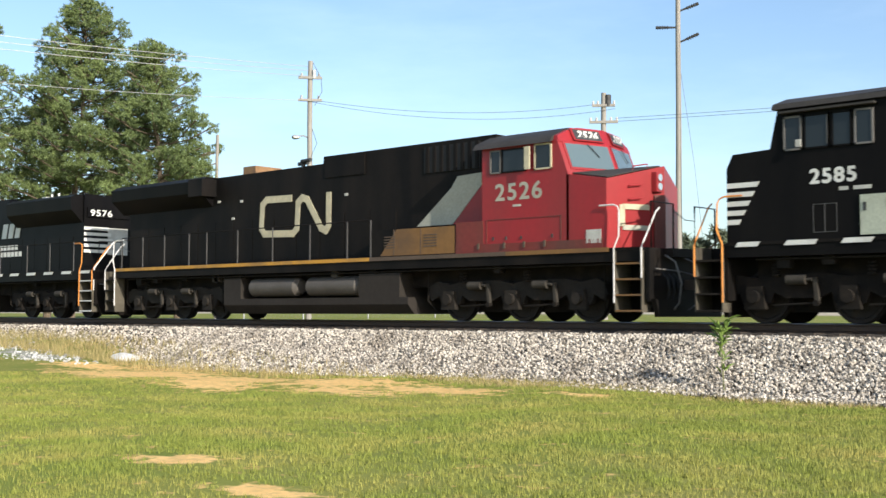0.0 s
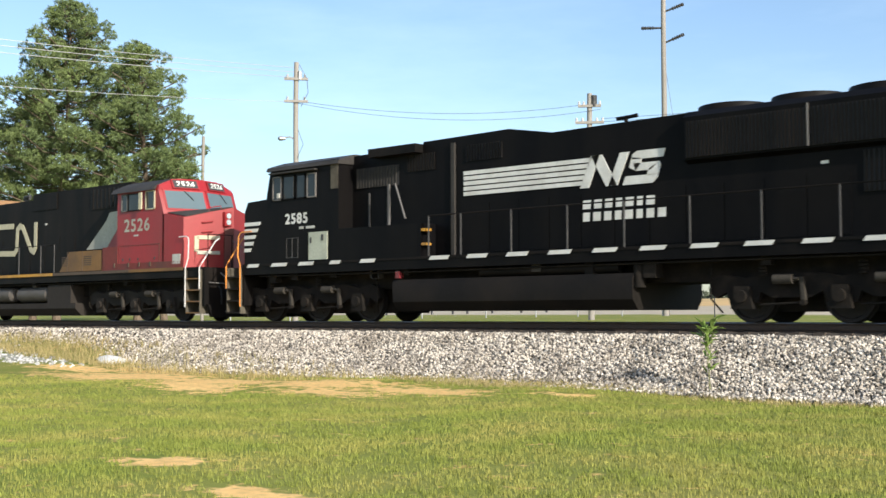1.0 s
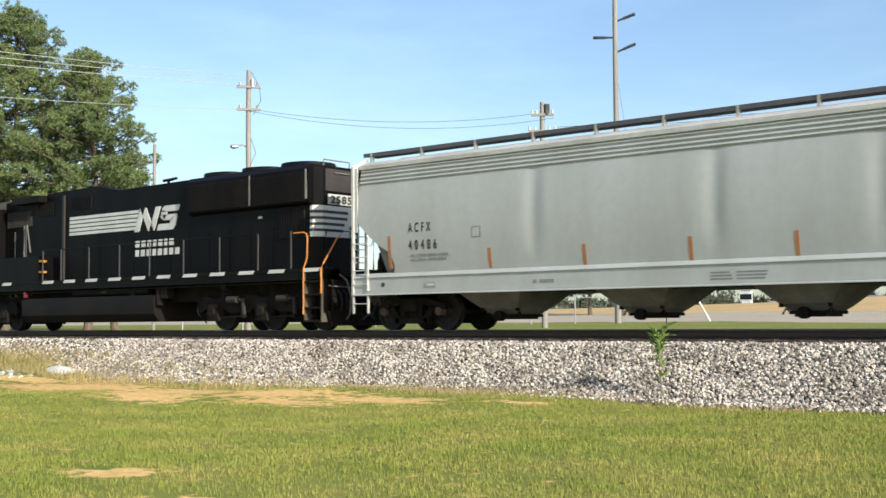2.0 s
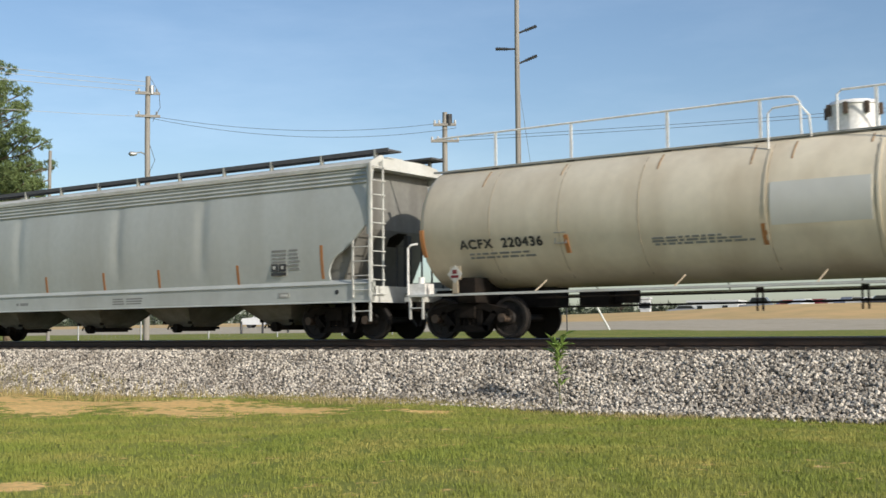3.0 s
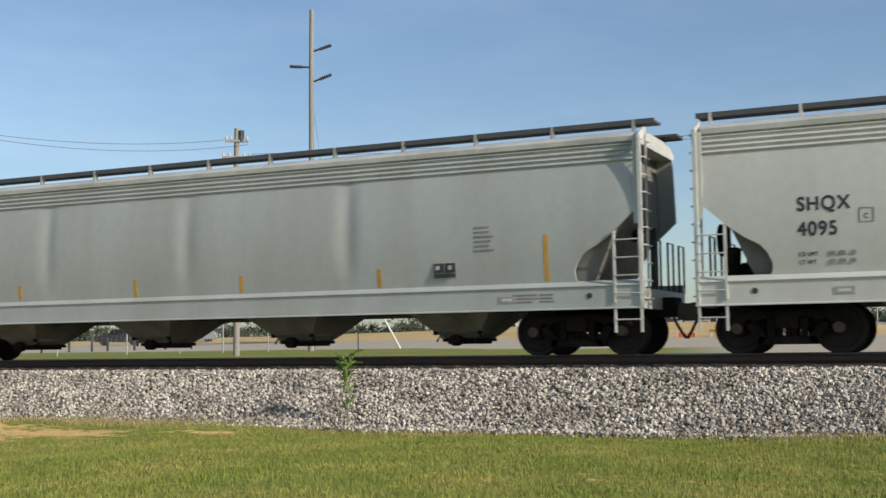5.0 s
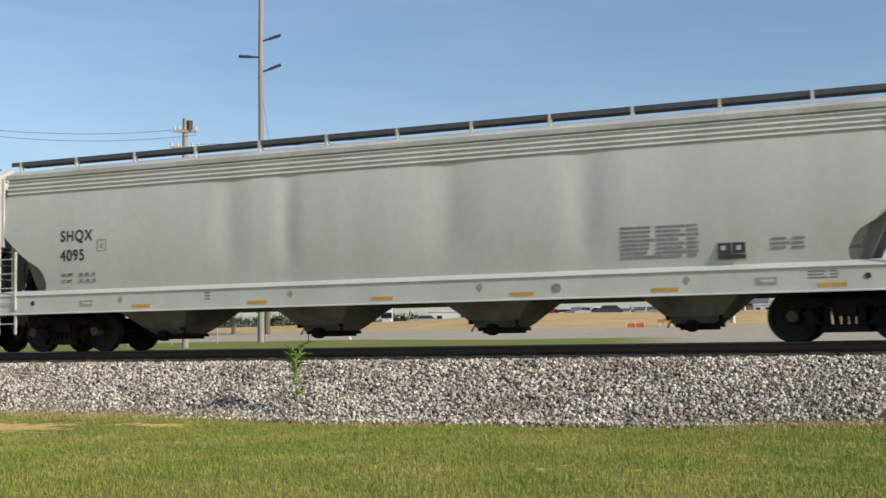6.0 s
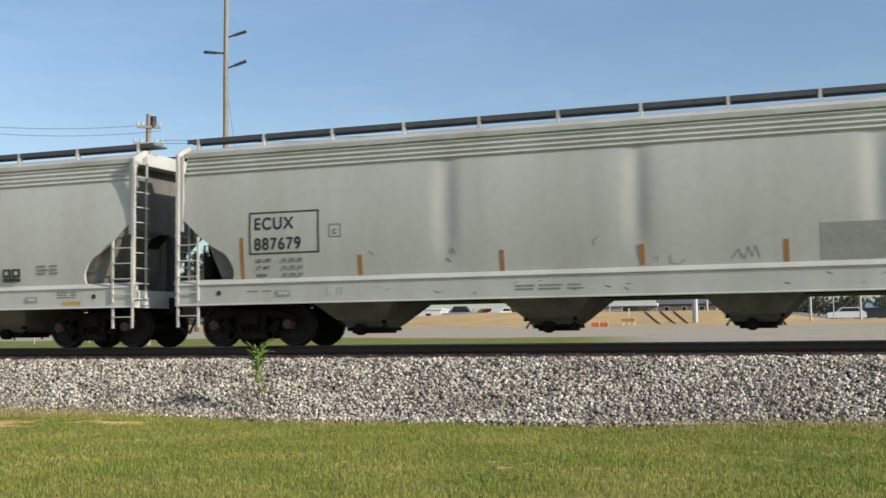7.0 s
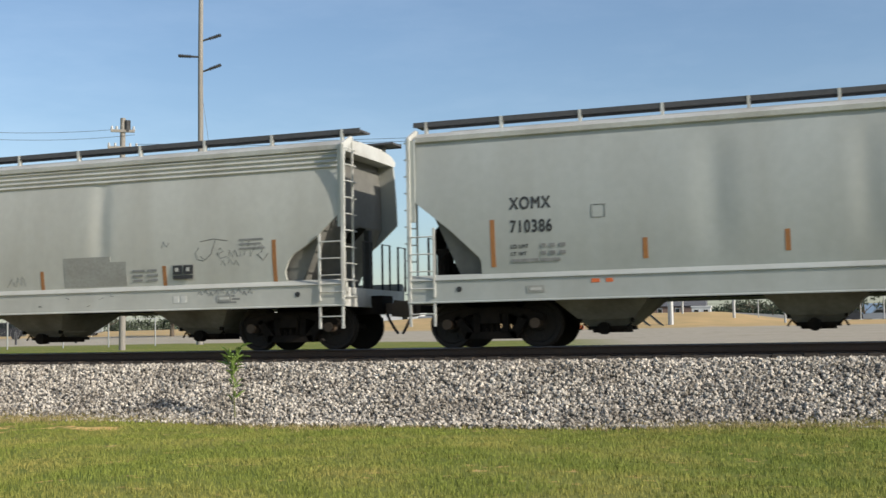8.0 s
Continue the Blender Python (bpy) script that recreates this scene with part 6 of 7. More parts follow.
    lettering("lettering", "2526", 0.40, M["pale_slash"], cab, pose(16.80, -1.478, 2.86), 0.012, 1.16)
    bars("lettering", 17.35, 2.74, (0.3,), 1, 0.05, 0.03, M["dim_white"], cab, -1.478)
    boxes("side_skirt", [(15.55, 19.9, -1.485, -0.9, 1.62, 1.84)], M["red_grime"], c, bev=0.02)
    boxes("side_box", [(15.56, 16.44, -1.48, -0.9, 1.62, 2.40)], M["red_grime"], c, bev=0.02)
    boxes("battery_box", [(12.6, 15.55, -1.50, -0.9, 1.62, 2.34)], M["black_dirty"], c, bev=0.02)
    bm = bmesh.new()
    prism(bm, [(12.95, 1.66), (15.53, 1.66), (15.53, 2.33), (13.55, 2.33)], -1.506, -1.495)
    part("slanted_band", bm, M["grime_orange"], c)
    for k in range(5):
        boxes("louvre", [(13.1, 13.5, -1.515, -1.495, 1.85 + 0.07 * k, 1.88 + 0.07 * k), (14.5, 14.95, -1.515, -1.495, 1.85 + 0.07 * k, 1.88 + 0.07 * k)], M["brown"], c)
    for x in (16.55, 18.75):
        boxes("panel_seam", [(x - 0.008, x + 0.008, -1.482, -1.46, 1.86, 2.42)], M["red_grime"], cab)
    boxes("panel_seam", [(16.55, 18.75, -1.482, -1.46, 2.40, 2.416)], M["red_grime"], cab)
    for x in (16.75, 17.15, 17.6, 18.5):
        boxes("latch", [(x - 0.02, x + 0.02, -1.49, -1.46, 1.92, 2.0)], M["ink"], cab)
    for x in (13.45, 14.4):
        boxes("panel_seam", [(x - 0.01, x + 0.01, -1.512, -1.49, 1.66, 2.33)], M["brown"], c)
    boxes("notice_plate", [(19.45, 19.85, -1.485, -1.465, 1.75, 2.05)], M["dim_white"], cab)
    for x in (16.3, 17.1, 17.7, 18.3):
        boxes("skirt_bolt", [(x - 0.03, x + 0.03, -1.515, -1.495, 1.72, 1.86)], M["brown"], c)
    # slanted bands on the hood: pale, then red against the cab
    for poly, m in (([(13.75, 2.42), (14.95, 3.35), (15.15, 3.62), (15.95, 3.66), (15.95, 3.36), (14.98, 2.42)], "pale_slash"), ([(15.0, 2.42), (15.97, 3.36), (16.38, 3.36), (16.38, 2.42)], "red")):
        bm = bmesh.new()
        prism(bm, poly, HOOD - 0.016, HOOD)
        part("slanted_band", bm, M[m], hood)
    # the emblem: two bent bands
    strokes("emblem_band", [[(8.74, 3.48), (7.65, 3.50), (7.46, 3.36), (7.42, 2.66), (7.56, 2.50), (8.85, 2.46), (9.02, 2.60), (9.06, 3.34), (9.24, 3.46), (9.45, 3.40), (10.05, 2.56), (10.25, 2.48), (10.36, 2.62), (10.36, 3.50)]], 0.20, M["logo_cream"], hood, HOOD - 0.014)
    for a, b, m in ((0.6, 12.6, "yellow"), (12.6, 17.2, "brown"), (17.2, 20.1, "grime_orange")):
        boxes("sill_line", [(a, b, -1.565, -1.54, 1.54, 1.635)], M[m], c)
    for x, z in ((6.0, 3.0), (6.4, 3.5), (11.0, 3.4), (5.3, 3.55)):
        boxes("marker_plate", [(x, x + 0.12, HOOD - 0.02, HOOD, z, z + 0.07)], M["dim_white"], hood)
    # headlamps in the nose, its door, the pale bent band on its face
    bm = bmesh.new()
    box(bm, 20.44, 20.56, -0.34, -0.08, 2.92, 3.36)
    bevel(bm, 0.02)
    housing = part("lamp_housing", bm, M["red"], cab)
    for z in (3.04, 3.24):
        bm = bmesh.new()
        cyl(bm, (20.54, -0.21, z), (20.585, -0.21, z), 0.085, seg=16)
        part("headlamp", bm, M["chrome"], housing)

    def on_nose(name, y0, y1, z0, z1, material, lift=0.012):
        bm = bmesh.new()
        ring_loft(bm, [[(nose_front(y) + e, y, z) for y, z in ((y0, z0), (y1, z0), (y1, z1), (y0, z1))] for e in (lift - 0.03, lift)])
        return part(name, bm, material, cab, smooth=0)

    on_nose("nose_door", -0.30, -0.02, 1.66, 2.85, M["red_grime"], 0.03)
    on_nose("nose_band", -1.08, -0.42, 2.50, 2.62, M["logo_cream"])
    on_nose("nose_band", -1.16, -1.04, 2.12, 2.60, M["logo_cream"])
    on_nose("nose_band", -1.08, -0.42, 2.04, 2.15, M["pale_slash"])
    for z in (2.72, 3.02):
        pipes("grab_rail", [[(nose_front(-0.95), -0.95, z), (nose_front(-0.95) + 0.06, -0.95, z), (nose_front(-0.65) + 0.06, -0.65, z + 0.04), (nose_front(-0.65), -0.65, z + 0.04)]], 0.014, M["red"], cab)
    pipes("grab_rail", [[(20.1, -0.6, 3.40), (20.1, -0.6, 3.50), (20.3, -0.3, 3.56), (20.3, -0.3, 3.46)]], 0.016, M["red"], cab)
    # roof: exhaust stack, horn, antenna dome
    boxes("exhaust_stack", [(6.0, 6.6, -0.55, 0.45, 4.3, 4.64)], M["rust_stack"], c, "rusty exhaust stack", bev=0.03)
    pipes("horn", [[(8.3, -0.3, 4.56), (8.7, -0.3, 4.58)], [(8.6, -0.45, 4.60), (9.0, -0.45, 4.62)], [(8.5, -0.3, 4.35), (8.5, -0.3, 4.6)]], 0.06, M["ink"], c, seg=10)
    boxes("cooler_box", [(4.5, 5.2, -1.5, -0.9, 3.75, 4.28)], M["black_dirty"], c, bev=0.03)
    # fuel tank, reservoirs on its shelf
    bm = bmesh.new()
    prism_x(bm, [(-1.45, 0.60), (-1.45, 0.42), (-1.2, 0.17), (1.2, 0.17), (1.45, 0.42), (1.45, 0.60)], 6.3, 13.9)
    bevel(bm, 0.03)
    boxes("filler_box", [(6.3, 7.1, -1.45, 1.45, 0.60, 1.2)], M["fuel_dusty"], c, bev=0.03)
    boxes("equipment_box", [(12.1, 13.6, -1.45, 1.45, 0.60, 1.22)], M["fuel_dusty"], c, bev=0.03)
    boxes("tank_ridge", [(7.1, 12.1, -0.85, 0.85, 0.60, 1.3)], M["fuel"], c)
    part("fuel_tank", bm, M["fuel_dusty"], c)
    for a, b in ((7.35, 9.5), (9.85, 12.0)):
        bm = bmesh.new()
        for x0, x1, r0, r1 in ((a, a + 0.12, 0.18, 0.27), (a + 0.12, b - 0.12, 0.27, 0.27), (b - 0.12, b, 0.27, 0.18)):
            cyl(bm, (x0, -1.18, 0.92), (x1, -1.18, 0.92), r0, r1, 20)
        part("air_reservoir", bm, M["reservoir"], c, "dusty grey air reservoir")
    six_wheel_truck(c, (1.5, 3.3, 5.2), True)
    six_wheel_truck(c, (15.1, 17.1, 19.05), True)
    step_well(c, 0.02, 0.6, "silver_rail", "gear", -1)
    step_well(c, 20.25, 20.95, "silver_rail", "grime_orange", 1)
    walkway_rails(c, [0.9, 2.1, 3.3, 4.6, 5.5, 7.0, 8.6, 10.2, 11.7, 12.6])
    pilot(c, 0.5, -1)
    pilot(c, 21.1, 1)
    return c


def second_black_loco():
    """Only its tail comes into view."""
    c = thing("locomotive", "black diesel locomotive with white end stripes and grimy running gear", "locomotive", "locomotives of the train")
    frame_of(c, 0.6, 21.6, M["black"])
    bm = bmesh.new()
    prism(bm, [(4.6, 1.62), (4.6, 4.5), (14.5, 4.5), (14.6, 4.36), (19.9, 4.36), (19.9, 1.62)], HOOD, -HOOD)
    bevel(bm, 0.04, 2)
    hood = part("hood", bm, M["black"], c)
    hood_doors(hood, [12.0, 12.9, 13.8, 14.7, 15.6, 16.5, 17.4, 18.3, 19.2], 1.75, 2.9, HOOD, M["black"])
    bm = bmesh.new()
    prism_x(bm, [(-0.96, 3.35), (-1.40, 3.78), (-1.43, 4.22), (-1.2, 4.34), (1.2, 4.34), (1.43, 4.22), (1.40, 3.78), (0.96, 3.35)], 15.2, 19.8)
    bevel(bm, 0.03)
    part("radiator", bm, M["black"], c)
    bm = bmesh.new()
    prism(bm, [(0.8, 1.62), (0.8, 3.2), (2.0, 3.3), (2.2, 4.25), (4.6, 4.3), (4.6, 1.62)], -1.47, 1.47)
    bevel(bm, 0.06)
    part("cab", bm, M["black"], c)
    boxes("number_board", [(19.88, 19.96, -0.85, 0.85, 3.55, 3.88)], M["black"], hood)
    lettering("lettering", "9576", 0.22, M["white"], hood, pose(19.965, -0.75, 3.6, 0, 0, 90), 0.008, 1.3)
    for k in range(5):
        boxes("end_stripe", [(19.9, 19.912, HOOD, 0.35 - 0.08 * k, 2.3 + 0.2 * k, 2.41 + 0.2 * k)], M["white"], hood)
    boxes("end_stripe", [(19.9, 19.908, 0.0, 0.8, 2.25, 3.2)], M["dim_white"], hood)
    for z in (4.0, 4.18):
        bm = bmesh.new()
        cyl(bm, (19.9, 0.55, z), (20.0, 0.55, z), 0.09, seg=14)
        part("headlamp", bm, M["chrome"], hood)
    for k in range(3):
        bm = bmesh.new()
        prism(bm, [(14.0 + 0.5 * k, 3.0), (14.35 + 0.5 * k, 3.0), (14.5 + 0.5 * k, 3.55), (14.15 + 0.5 * k, 3.55)], HOOD - 0.02, HOOD)
        part("emblem_block", bm, M["white"], hood)
    for z, n in ((2.55, 6), (2.3, 7)):
        for k in range(n):
            boxes("name_bar", [(13.6 + 0.29 * k, 13.82 + 0.29 * k, HOOD - 0.02, HOOD, z, z + 0.18)], M["white"], hood)
    dashes(c, [(12.2 + 1.21 * k, 12.88 + 1.21 * k) for k in range(8)])
    boxes("horn", [(15.6, 15.9, -0.2, 0.1, 4.36, 4.56), (16.5, 17.2, -0.4, 0.4, 4.36, 4.42), (16.6, 16.66, -0.4, -0.34, 4.36, 4.6), (17.1, 17.16, -0.4, -0.34, 4.36, 4.6)], M["white"], c)
    bm = bmesh.new()
    prism_x(bm, [(-1.45, 1.0), (-1.45, 0.42), (-1.2, 0.2), (1.2, 0.2), (1.45, 0.42), (1.45, 1.0)], 7.0, 14.0)
    part("fuel_tank", bm, M["fuel"], c)
    six_wheel_truck(c, (2.0, 4.0, 6.0))
    six_wheel_truck(c, (16.0, 18.0, 20.0))
    step_well(c, 0.1, 0.7, "orange_rail", "gear", -1)
    step_well(c, 20.7, 21.5, "orange_rail", "white", 1)
    pipes("handrail", [[(21.5, -1.5, 0.95), (21.52, -1.5, 1.7), (21.75, -0.9, 2.6)], [(21.55, 0.2, 0.9), (21.55, 0.2, 1.7), (21.75, 0.5, 2.7)]], 0.028, M["silver_rail"], c)
    walkway_rails(c, [9.0, 11.0, 13.0, 15.0, 17.0, 18.6, 20.2])
    pilot(c, 0.6, -1)
    pilot(c, 21.6, 1)
    return c


M["reservoir"] = mat("dusty_reservoir", (0.095, 0.085, 0.075), 0.6, spec=0.3, dirt=(0.05, 0.042, 0.034), big=1.5)
TRAIN.append((black_loco(), -12.75))
TRAIN.append((red_loco(), -34.9))
TRAIN.append((second_black_loco(), -57.2))


# ---- behind the track ----
def at(az, r):
    """A place r metres from the eye, az degrees to the left of straight across the track."""
    return -r * math.sin(radians(az)), r * math.cos(radians(az))


def gz(x, y):
    return float(ground_z(x, y))


def up(el, r):
    return EYE_Z + r * math.tan(radians(el))


def pole_thing(name, label, az, r, top_el, r0, r1, lean=0.0):
    c = thing(name, label, "utility pole")
    x, y = at(az, r)
    c.location = (x, y, gz(x, y) - 0.02)
    c.rotation_euler = (0, 0, radians(az))
    h = up(top_el, r) - c.location.z
    bm = bmesh.new()
    n = 8
    rings = []
    for k in range(n + 1):
        f = k / n
        rr = r0 + (r1 - r0) * f
        ox = lean * f + 0.01 * math.sin(k * 1.7)
        rings.append([(ox + rr * math.cos(6.28318 * i / 12), rr * math.sin(6.28318 * i / 12), -0.3 * (k == 0) + h * f) for i in range(12)])
    ring_loft(bm, rings)
    part("shaft", bm, M["pole"], c)
    return c, h


def insulators(c, places, material="lamp_metal"):
    for x, z in places:
        bm = bmesh.new()
        for k in range(3):
            cyl(bm, (x, 0, z + 0.06 * k), (x, 0, z + 0.06 * k + 0.045), 0.06 - 0.008 * k, seg=8)
        part("insulator", bm, M[material], c)


tall, th = pole_thing("power_pole", "tall grey wooden power pole with three stub arms", 31.25, 68, 16.1, 0.19, 0.13, 0.08)
for side, z0, z1, ln in ((-1, up(13.43, 68), up(13.46, 68), 1.25), (1, up(12.72, 68), up(13.10, 68), 1.15), (1, up(14.15, 68), up(14.48, 68), 1.15)):
    z0, z1 = z0 - tall.location.z, z1 - tall.location.z
    bm = bmesh.new()
    cyl(bm, (0.06, 0, z0), (0.06 + side * ln, 0, z1), 0.05, 0.085, 10)
    for k in range(5):
        f = 0.45 + 0.11 * k
        cyl(bm, (0.06 + side * ln * f, 0, z0 + (z1 - z0) * f), (0.06 + side * ln * (f + 0.04), 0, z0 + (z1 - z0) * (f + 0.04)), 0.11, seg=10)
    part("arm", bm, M["ink"], tall, "dark stub arm with ribbed insulator")
pipes("ground_wire", [[(0.2, -0.1, 0), (0.16, -0.12, 9), (0.13, -0.1, 17)], [(0.1, 0, 14.5), (0.9, 0, 8.5), (1.3, 0, 4.5)]], 0.012, M["wire"], tall)

mid, mh = pole_thing("utility_pole", "weathered wooden utility pole with crossarms and a street lamp", 48.95, 50, 12.0, 0.13, 0.10)
for el in (11.2, 10.15):
    z = up(el, 50) - mid.location.z
    boxes("crossarm", [(-0.5, 0.5, -0.16, -0.06, z - 0.05, z + 0.05)], M["pole"], mid)
    insulators(mid, [(-0.36, z + 0.05), (0.36, z + 0.05), (0.0, z + 0.08)])
z = up(8.45, 50) - mid.location.z
pipes("lamp_arm", [[(0, 0, z - 0.1), (-0.25, 0, z + 0.03), (-0.45, 0, z)]], 0.03, M["lamp_metal"], mid)
bm = bmesh.new()
ring_loft(bm, [[(-0.42 - d, w * math.cos(a), z - 0.04 + h * math.sin(a)) for a in np.linspace(0, 5.6, 9)] for d, w, h in ((0, 0.05, 0.05), (0.12, 0.12, 0.09), (0.26, 0.12, 0.1), (0.34, 0.04, 0.03))])
part("lamp_head", bm, M["lamp_metal"], mid, "grey street lamp head")
pipes("loose_cable", [[(0.12, -0.1, mh - 0.1), (0.45, -0.1, mh - 0.7), (0.5, -0.1, mh - 1.3), (0.2, -0.1, mh - 1.9)], [(0.1, -0.1, z + 0.3), (0.3, -0.1, z - 0.3), (0.05, -0.1, z - 0.9)]], 0.012, M["wire"], mid)
bm = bmesh.new()
cyl(bm, (0.16, -0.1, mh - 0.75), (0.16, -0.1, mh - 0.4), 0.09, seg=10)
part("transformer", bm, M["lamp_metal"], mid)

far_p, fh = pole_thing("utility_pole", "short wooden utility pole crowded with insulators", 34.75, 52, 10.5, 0.14, 0.11)
for el, w in ((9.9, 0.5), (9.12, 0.62)):
    z = up(el, 52) - far_p.location.z
    boxes("crossarm", [(-w, w, -0.16, -0.06, z - 0.06, z + 0.05)], M["pole"], far_p)
    insulators(far_p, [(-w + 0.05, z + 0.05), (-w * 0.5, z + 0.05), (w * 0.5, z + 0.05), (w - 0.05, z + 0.05)], "sealed")
bm = bmesh.new()
cyl(bm, (0.2, -0.05, fh - 0.6), (0.2, -0.05, fh - 0.1), 0.13, seg=10)
part("transformer", bm, M["ink"], far_p)
stub_p, sh = pole_thing("utility_pole", "plain thin wooden pole without arms", 53.33, 58, 8.42, 0.085, 0.075)


def wire(name, label, a, b, sag, r=0.010, material="wire"):
    pts = []
    for k in range(17):
        f = k / 16
        p = Vector(a).lerp(Vector(b), f)
        p.z -= sag * 4 * f * (1 - f)
        pts.append(p)
    bm = bmesh.new()
    tube(bm, pts, r, 5)
    return tagged(new(name, to_mesh(name, bm, M[material])), label, "overhead wire", "overhead wires")


def pt(az, r, el):
    x, y = at(az, r)
    return (x, y, up(el, r))


# sun on these wires is painted in with a paler metal
for el0, el1 in ((11.75, 12.95), (11.55, 12.60), (11.3, 12.25)):
    wire("overhead_wire", "pale overhead wire strung between poles", pt(48.95, 50, el0), pt(78, 44, el1), 0.25, 0.011, "lamp_metal")
wire("overhead_wire", "pale overhead wire strung between poles", pt(48.95, 50, 10.15), pt(78, 44, 10.6), 0.3, 0.009, "lamp_metal")
wire("overhead_wire", "thin dark overhead wire strung between poles", pt(48.95, 50, 10.2), pt(35.3, 52, 9.95), 0.45)
wire("overhead_wire", "thin dark overhead wire strung between poles", pt(48.95, 50, 10.1), pt(34.2, 52, 9.75), 0.6)
for el in (9.3, 9.15):
    wire("overhead_wire", "thin dark overhead wire strung between poles", pt(34.2, 52, el), pt(-14, 60, el + 0.4), 0.5)

# ---- trees ----
def tuft_cloud(centres, size, per, rnd, wide=0.11):
    """Needle or leaf tufts: thin triangles that radiate from each centre."""
    k = len(centres) * per
    c = np.repeat(np.asarray(centres), per, 0)
    d = rnd.normal(size=(k, 3)) * [1, 1, 0.85]
    d /= np.linalg.norm(d, axis=1)[:, None]
    ln = rnd.uniform(0.55, 1.15, k)[:, None] * size
    u = np.cross(d, rnd.normal(size=(k, 3)))
    u /= np.linalg.norm(u, axis=1)[:, None]
    w = size * wide
    V = np.stack([c + d * ln * 0.15 - u * w, c + d * ln * 0.15 + u * w, c + d * ln], 1).reshape(-1, 3)
    F = np.arange(k * 3).reshape(-1, 3)
    return V.tolist(), F.tolist()


def pine(label, az, r, top, crown_low, radius, seed, branches=95, size=0.29, forks=()):
    rnd = np.random.default_rng(seed)
    c = thing("pine_tree", label, "tree", "pines behind the track")
    x, y = at(az, r)
    base = gz(x, y)
    c.location = (x, y, base - 0.1)
    h = top - base
    bm = bmesh.new()
    axis = [Vector((0.25 * math.sin(k * 0.7 + seed), 0.2 * math.cos(k * 0.5 + seed), h * k / 8)) for k in range(9)]
    seg = 9
    ring_loft(bm, [[p + Vector((math.cos(6.28318 * i / seg), math.sin(6.28318 * i / seg), 0)) * (0.22 * (1 - k / 8.6)) for i in range(seg)] for k, p in enumerate(axis)])
    centres = []
    limbs = []
    lowf = (crown_low - base) / h
    for b in range(branches):
        f = lowf + (1 - lowf) * ((b + rnd.uniform(0, 1)) / branches) ** 0.9
        p = axis[min(int(f * 8), 7)].lerp(axis[min(int(f * 8), 7) + 1], f * 8 - min(int(f * 8), 7))
        g = (f - lowf) / (1 - lowf)
        reach = radius * min(1.0, 1.45 * (1 - g) + 0.05) ** 0.85 * rnd.uniform(0.5, 1.1) + 0.3
        a = b * 2.399 + rnd.uniform(-0.4, 0.4)
        tilt = 0.1 + 0.5 * g
        tip = p + Vector((math.cos(a) * reach, math.sin(a) * reach, reach * tilt * rnd.uniform(0.3, 1.1)))
        mid_ = p.lerp(tip, 0.5) - Vector((0, 0, reach * 0.08))
        limbs.append([p, mid_, tip])
        for q in np.arange(0.45 if reach > 1.2 else 0.8, 1.06, 0.95 / max(reach, 0.9)):
            m_ = p.lerp(tip, q)
            rc = rnd.uniform(0.36, 0.68) * (0.7 + 0.3 * q)
            off = rnd.normal(0, 0.22, 2)
            for _ in range(int(38 * rc / 0.5)):
                d = rnd.normal(size=3)
                d = d / np.linalg.norm(d) * rc * rnd.uniform(0.35, 1.0) ** 0.5
                centres.append((m_.x + off[0] + d[0], m_.y + off[1] + d[1], m_.z + 0.12 + d[2] * 0.62))
    for pts in limbs:
        tube(bm, pts, 0.03, 5)
    part("trunk", bm, M["bark"], c)
    V, F = tuft_cloud(centres, size * 0.62, 16, rnd, 0.11)
    me = bpy.data.meshes.new("crown")
    me.from_pydata(V, [], F)
    me.materials.append(M["needles"])
    crown = new("crown", me)
    crown.parent = c
    return c


pine("tall green pine with an open ragged crown", 59.7, 60, up(14.0, 60), up(4.4, 60), 3.9, 3, 165, 0.28)
pine("green pine leaning out beside a taller one", 56.2, 57, up(12.2, 57), up(4.4, 57), 2.9, 5, 125, 0.28)
pine("dark pine at the edge of the group", 64.4, 58, up(12.8, 58), up(5.0, 58), 2.3, 8, 75)
pine("low dark pine filling under the taller ones", 61.0, 66, up(9.4, 66), up(3.0, 66), 3.6, 12, 80)
pine("low dark pine filling under the taller ones", 55.2, 66, up(7.4, 66), up(2.5, 66), 2.6, 14, 45)


def leafy(name, label, az, r, top_el, width, seed, count=120, group=""):
    """A broad small tree: short trunk, limbs, a lumpy crown of leaf tufts."""
    rnd = np.random.default_rng(seed)
    c = thing(name, label, "tree", group)
    x, y = at(az, r)
    base = gz(x, y)
    c.location = (x, y, base - 0.05)
    h = up(top_el, r) - base
    bm = bmesh.new()
    cyl(bm, (0, 0, 0), (0, 0, h * 0.6), 0.035 * h, 0.015 * h, 8)
    lobes = [(rnd.normal(0, width * 0.28), rnd.normal(0, width * 0.28), h * rnd.uniform(0.42, 0.78), width * rnd.uniform(0.2, 0.34)) for _ in range(9)]
    for lx, ly, lz, lr in lobes:
        tube(bm, [(0, 0, h * 0.3), (lx * 0.6, ly * 0.6, lz * 0.8), (lx, ly, lz)], 0.012 * h, 5)
    part("trunk", bm, M["bark"], c)
    centres = []
    for k in range(count):
        lx, ly, lz, lr = lobes[k % 9]
        d = rnd.normal(size=3)
        d = d / np.linalg.norm(d) * lr * rnd.uniform(0.5, 1.05)
        centres.append((lx + d[0], ly + d[1], min(h * 0.97, lz + d[2] * 0.9)))
    V, F = tuft_cloud(centres, h * 0.085, 40, rnd)
    me = bpy.data.meshes.new("crown")
    me.from_pydata(V, [], F)
    me.materials.append(M["far_leaves"])
    crown = new("crown", me)
    crown.parent = c
    return c


